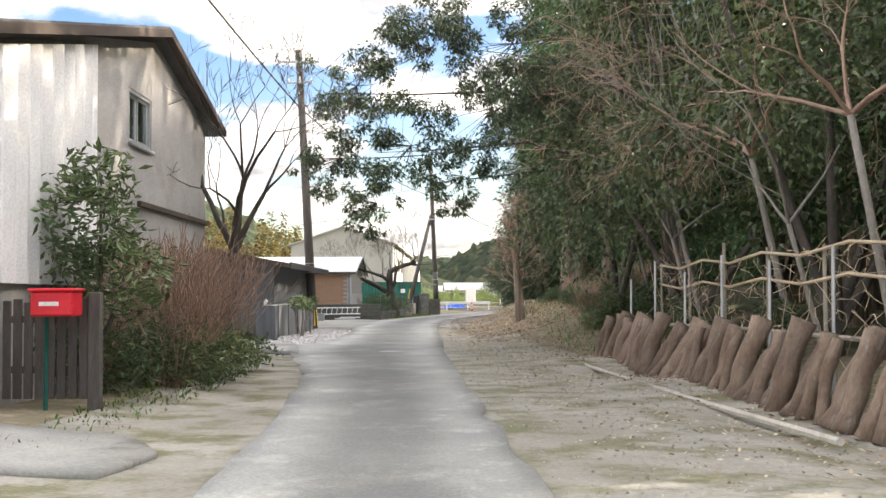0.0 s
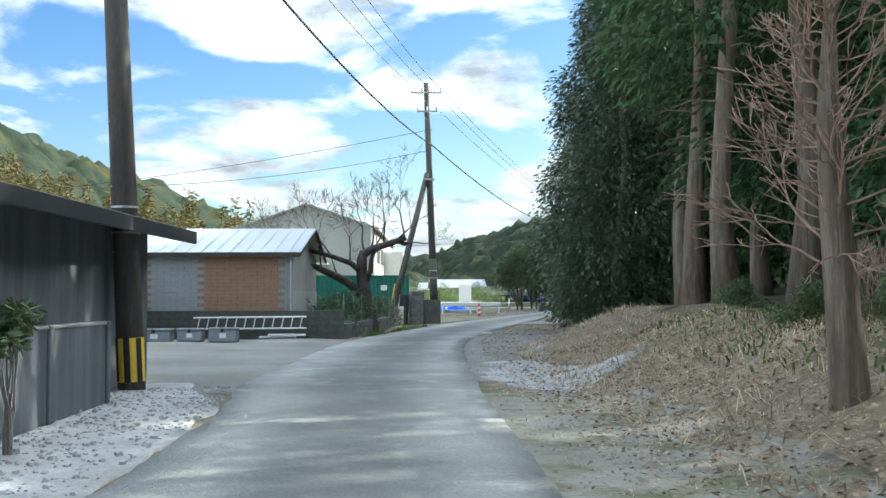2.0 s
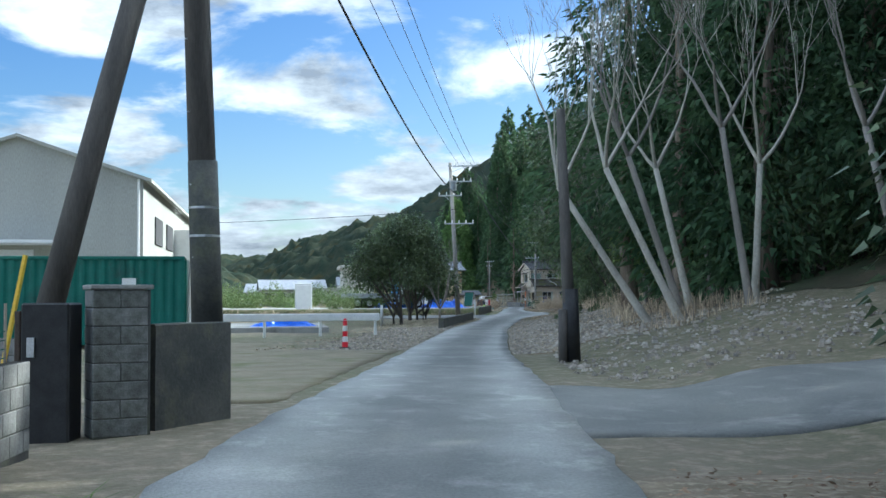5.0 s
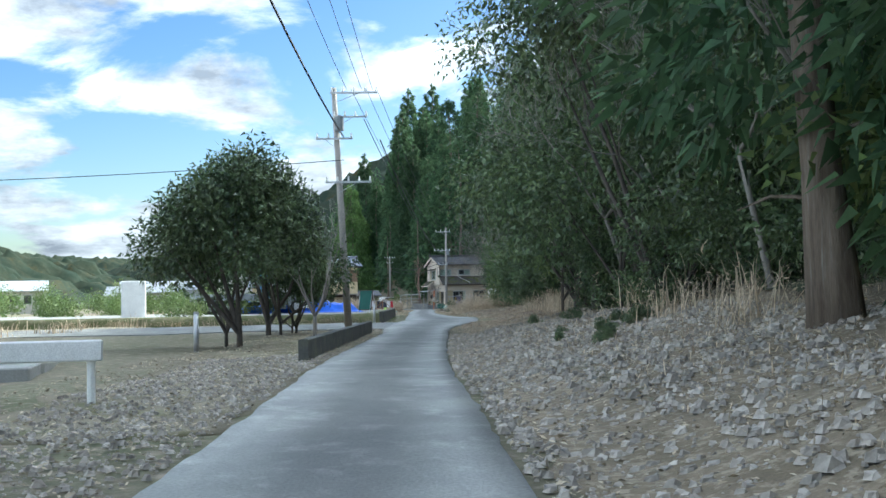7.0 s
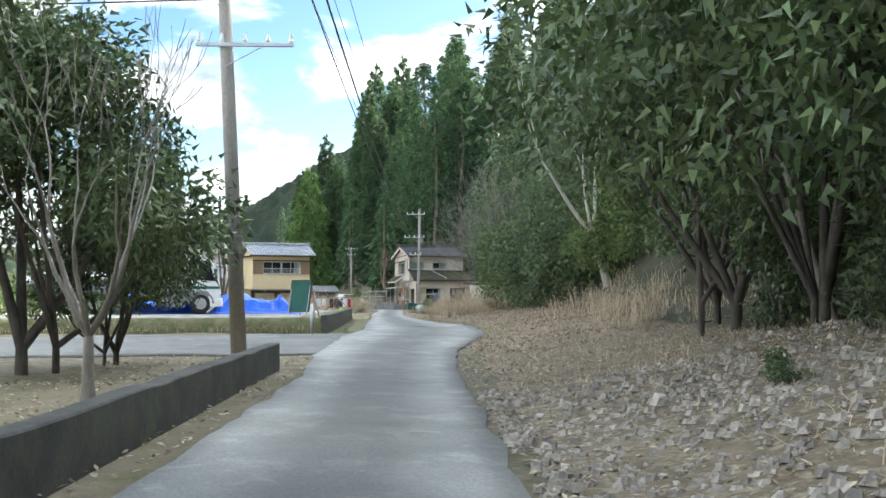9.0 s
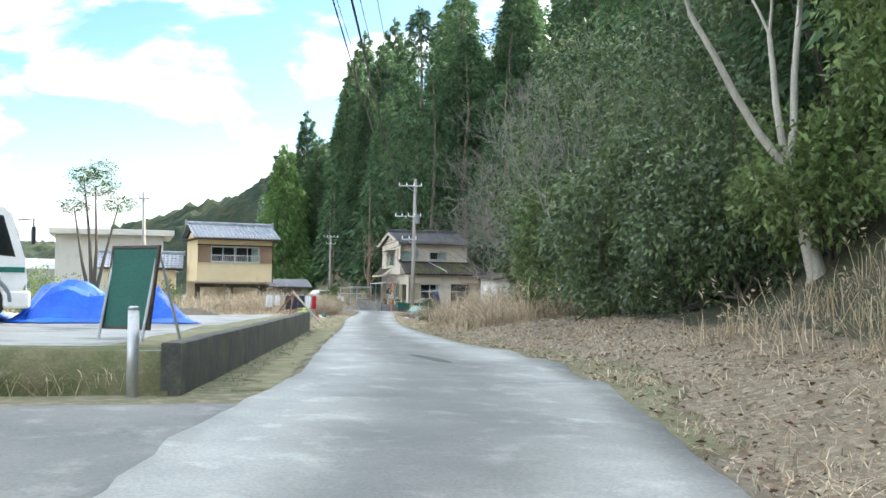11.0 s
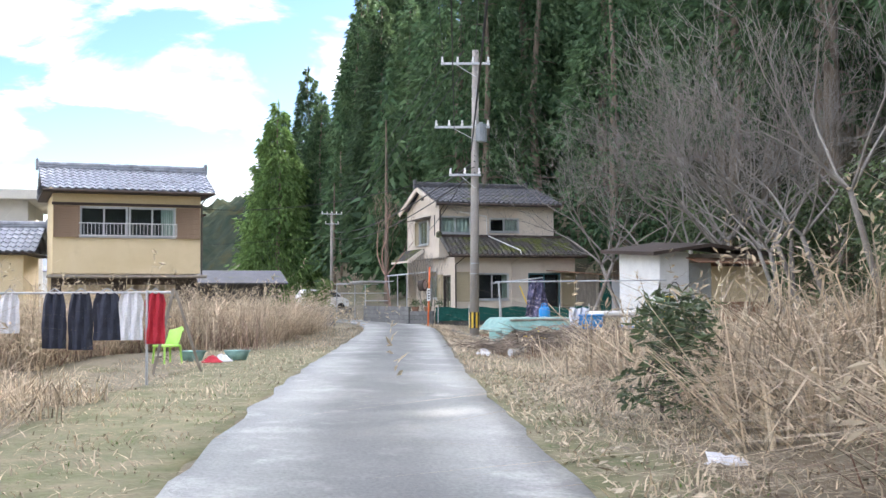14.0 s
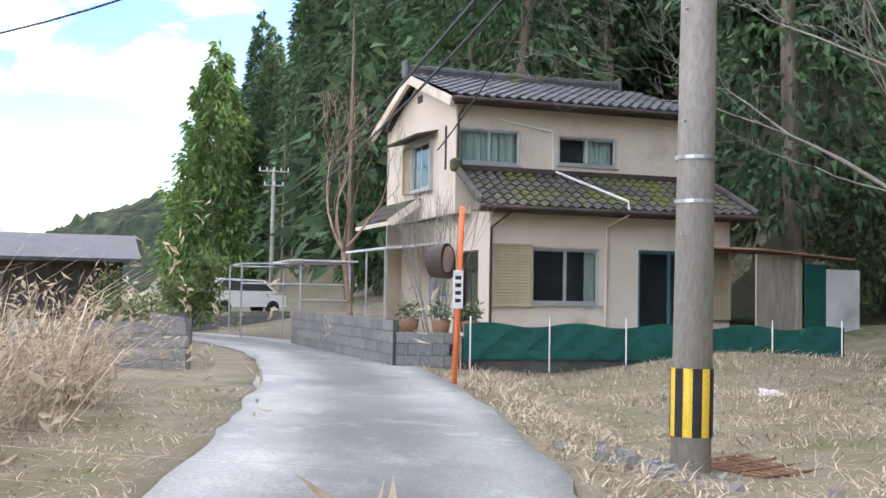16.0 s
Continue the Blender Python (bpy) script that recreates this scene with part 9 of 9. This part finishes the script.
for k in range(12):
    grow(gg, Vector((rr3.uniform(-0.2, 0.2), rr3.uniform(-0.2, 0.2), 0)), Vector((rr3.uniform(-0.35, 0.35), rr3.uniform(-0.3, 0.3), 1)).normalized(), 1.1, 0.025, 3, rr3, 0.45, 0.15, tips, 4, (2, 3), 0.2)
part("crown", gg, M["greybark"], hs)
bare_tree("bare_tree", at_xy(37.9, 247.5), 411, 2.2, 0.07, 4, "twig", "leafless reddish tree beside a house", (-0.3, 0), 4, 0.7, 0.2, (2, 3), 1.6)
ds = thing("timber_shed", at_xy(26.6, 248.0, 0, 3), "dark weathered timber shed with a low roof", "shed")
for k in range(22):
    part("board", Geo().box(k * 0.25, 0, -0.1, k * 0.25 + 0.235, 0.03, 1.95, 0.004), M["darkpole"], ds)
part("side_wall", Geo().box(5.44, 0.03, -0.1, 5.5, 3.5, 1.95), M["darkpole"], ds)
part("frame", Geo().box(0, 0.03, -0.1, 5.44, 0.1, 1.9), M["trimdark"], ds)
part("roof", Geo().sheet([[(-0.3, -0.5, 1.92), (5.9, -0.5, 1.92)], [(-0.3, 1.8, 2.6), (5.9, 1.8, 2.6)], [(-0.3, 4.0, 1.95), (5.9, 4.0, 1.95)]], 0.09), M["tile"], ds)
broadleaf("garden_shrub", at_xy(33.6, 245.0, 0.1), 430, blob_set(431, 9, 0.5, 0.5, 1.3, 0.45, 0.3, 0.5), 2600, 0.1, "palel", "bright green leafy shrub behind a block wall", [((0, 0, 0), 0.04)], category="shrub", tri=True)
cr = thing("car", at_xy(37.2, 265, 0.05, 20), "white hatchback parked beyond a bend", "car")
cg = Geo()
prof = [(-1.7, 0.3), (1.7, 0.3), (1.72, 0.75), (1.3, 0.9), (0.7, 1.4), (-1.2, 1.45), (-1.65, 0.95)]
cg.poly(*[(x, 0, z) for x, z in prof])
cg.poly(*[(x, 1.5, z) for x, z in prof][::-1])
for (xa, za), (xb, zb) in zip(prof, prof[1:] + prof[:1]):
    cg.poly((xa, 0, za), (xa, 1.5, za), (xb, 1.5, zb), (xb, 0, zb))
part("body", cg, M["white"], cr)
wg = Geo()
wg.poly((-1.35, -0.01, 0.95), (1.1, -0.01, 0.95), (0.62, -0.01, 1.34), (-1.15, -0.01, 1.36))
# opaque window, the dark of the car's inside put into its colour
part("side_window", wg, M["room"], cr)
for x in (-1.05, 1.1):
    for y in (-0.02, 1.35):
        part("wheel", Geo().tube([(x, y, 0.28), (x, y + 0.17, 0.28)], 0.28, 14), M["rubber"], cr)
lean = thing("lean_to", at_xy(45.5, 240.5, 0, 8), "tin-roofed lean-to with green sheet walls beside a house", "shed")
part("roof", Geo().sheet([[(0, -0.3, 1.9), (2.6, -0.3, 1.75)], [(0, 3, 2.1), (2.6, 3, 1.95)]], 0.04), M["rust"], lean)
part("wall_panel", Geo().box(0.1, 0.1, -0.1, 1.2, 0.15, 1.8), M["wood"], lean)
part("wall_panel", Geo().box(1.4, 0, -0.1, 2.0, 0.05, 1.6), M["net"], lean)
part("wall_panel", Geo().box(2.0, 0, -0.1, 3.0, 0.05, 1.5), M["corru"], lean)
part("post", Geo().box(1.2, 0, -0.1, 1.3, 0.1, 1.85), M["wood"], lean)

# brick facing of the shed, one piece a brick
bw, bh_ = 0.42, 0.115
brick = Geo().box(0, -0.03, 0.003, bw - 0.008, 0.02, bh_ - 0.005, 0.006).mesh("brick")
n = 0
for rowi in range(17):
    for coli in range(17):
        x = coli * bw - (bw / 2 if rowi % 2 else 0)
        if x < 0 or x + bw > SL - 0.12:
            continue
        left = SL - x
        m_ = "brick" if left < 2.95 or 4.7 < left < 5.5 else "greybrick"
        b = part("brick", brick, M["brick"], sh)
        b.matrix_basis = Matrix.Translation((x, 0, rowi * bh_ - 0.02))
        if m_ == "greybrick":
            b.material_slots[0].link = "OBJECT"
            b.material_slots[0].material = M["greybrick"]


# worn marks and patches on the lane


def road_mark(name, x, y, w, l, material, label, seed, category="road"):
    r = random.Random(seed)
    ring = []
    for k in range(22):
        a = 2 * math.pi * k / 22
        q = 1 + 0.35 * noise.noise(Vector((math.cos(a) * 1.6, math.sin(a) * 1.6, seed)))
        px, py = x + math.cos(a) * w / 2 * q, y + math.sin(a) * l / 2 * q
        ring.append((px, py, ground_z(px, py) + 0.051))
    gg = Geo()
    gg.poly(*ring)
    return struct(name, gg, M[material], label, category)


mh = struct("manhole_cover", Geo().tube([(-0.1, 24.8, 0.03), (-0.1, 24.8, ground_z(-0.1, 24.8) + 0.05)], 0.3, 28), M["white"], "round pale manhole cover in the lane", "manhole")
part("lid", Geo().tube([(-0.1, 24.8, 0.04), (-0.1, 24.8, ground_z(-0.1, 24.8) + 0.056)], 0.26, 28), M["whitegravel"], mh, "worn pale lid")
road_mark("manhole_cover", -0.26, 67.9, 0.75, 0.9, "concrete", "pale round manhole cover in the lane", 2, "manhole")
road_mark("road_mark", 1.4, 67.7, 0.4, 0.8, "white", "white scrap of worn paint on the lane", 3)
road_mark("road_mark", 0.83, 63.9, 0.28, 0.5, "white", "white scrap of worn paint on the lane", 4)
road_mark("road_patch", 21.95, 168.5, 0.36, 2.8, "darkconc", "broken pothole edge in the asphalt", 5)

# heap of cut brush before the tables
bp_ = random.Random(500)
gg = Geo()
for i in range(1700):
    u, v = bp_.random(), bp_.random()
    x, y = 32.6 + 4.2 * u + 0.4 * v, 213.4 - 4.4 * v * (0.25 + 0.75 * u) + 0.6 * bp_.random()
    mound = 0.55 * math.sin(math.pi * min(1, max(0, 0.1 + u * 0.9))) * (0.5 + 0.5 * math.sin(math.pi * v))
    p = Vector((x, y, height(x, y) + bp_.uniform(0.0, 0.12) + mound * bp_.random()))
    a = bp_.uniform(0, 6.28)
    l = bp_.uniform(0.3, 1.1)
    d = Vector((math.cos(a), math.sin(a), bp_.uniform(-0.12, 0.35)))
    rd = bp_.uniform(0.004, 0.014) if i % 12 else bp_.uniform(0.014, 0.028)
    gg.tube([p, p + d * l * 0.35 + spread(bp_) * 0.06, p + d * l * 0.7 + spread(bp_) * 0.1 - Vector((0, 0, 0.04)), p + d * l + spread(bp_) * 0.12 - Vector((0, 0, 0.1 * l))], [rd, rd * 0.9, rd * 0.7, rd * 0.4], 3, False)
struct("brush_heap", gg, M["brushwood"], "heap of cut dead brush and stalks", "brush", kind="stuff")
blades("dry_grass", [(32.7 + 4.0 * bp_.random(), 213.6 - 4.4 * bp_.random()) for _ in range(1300)], "deadleaf", "dead stalks over a brush heap", (0.15, 0.55), 0.007, 1.8, 501, 0.9)
gr_ = thing("rusty_grate", at_xy(36.7, 226.0, 0.02, 20), "rusty wire grate lying on the grass", "grate")
for k in range(7):
    part("rod", Geo().tube([(0.12 * k, 0, 0.02), (0.12 * k + 0.03, 0.9, 0.03)], 0.012, 5), M["rust"], gr_)
for k in range(4):
    part("cross_rod", Geo().tube([(-0.05, 0.28 * k, 0.035), (0.8, 0.28 * k, 0.04)], 0.012, 5), M["rust"], gr_)
stones("edge_stones", [(36.0 + bp_.gauss(0, 0.4), 226.1 + bp_.gauss(0, 0.4)) for _ in range(60)], "greygravel", "grey stones round the foot of a pole", 0.03, 0.1, 502)
t = thing("plastic_bag", at_xy(39.9, 231.1), "crumpled white plastic bag on dry grass", "bag", "plastic bags")
part("bag", me, M["cloth"], t)

blades("verge_grass", [(16.3 - u * 18, 161.5 + 3.2 * u + 0.5 * bp_.random()) for u in [bp_.random() for _ in range(2600)]], "straw", "dry stalks on a mossy bank", (0.35, 0.62), 0.006, 1.0, 503, 0.6)
stones("gravel_stones", [(centre(218.5 + q) + 2.6 + 3.6 * bp_.random(), 218.5 + q) for q in [bp_.uniform(-4.6, 3.6) for _ in range(1900)]], "whitegravel", "loose grey gravel in a lawn", 0.012, 0.04, 504)
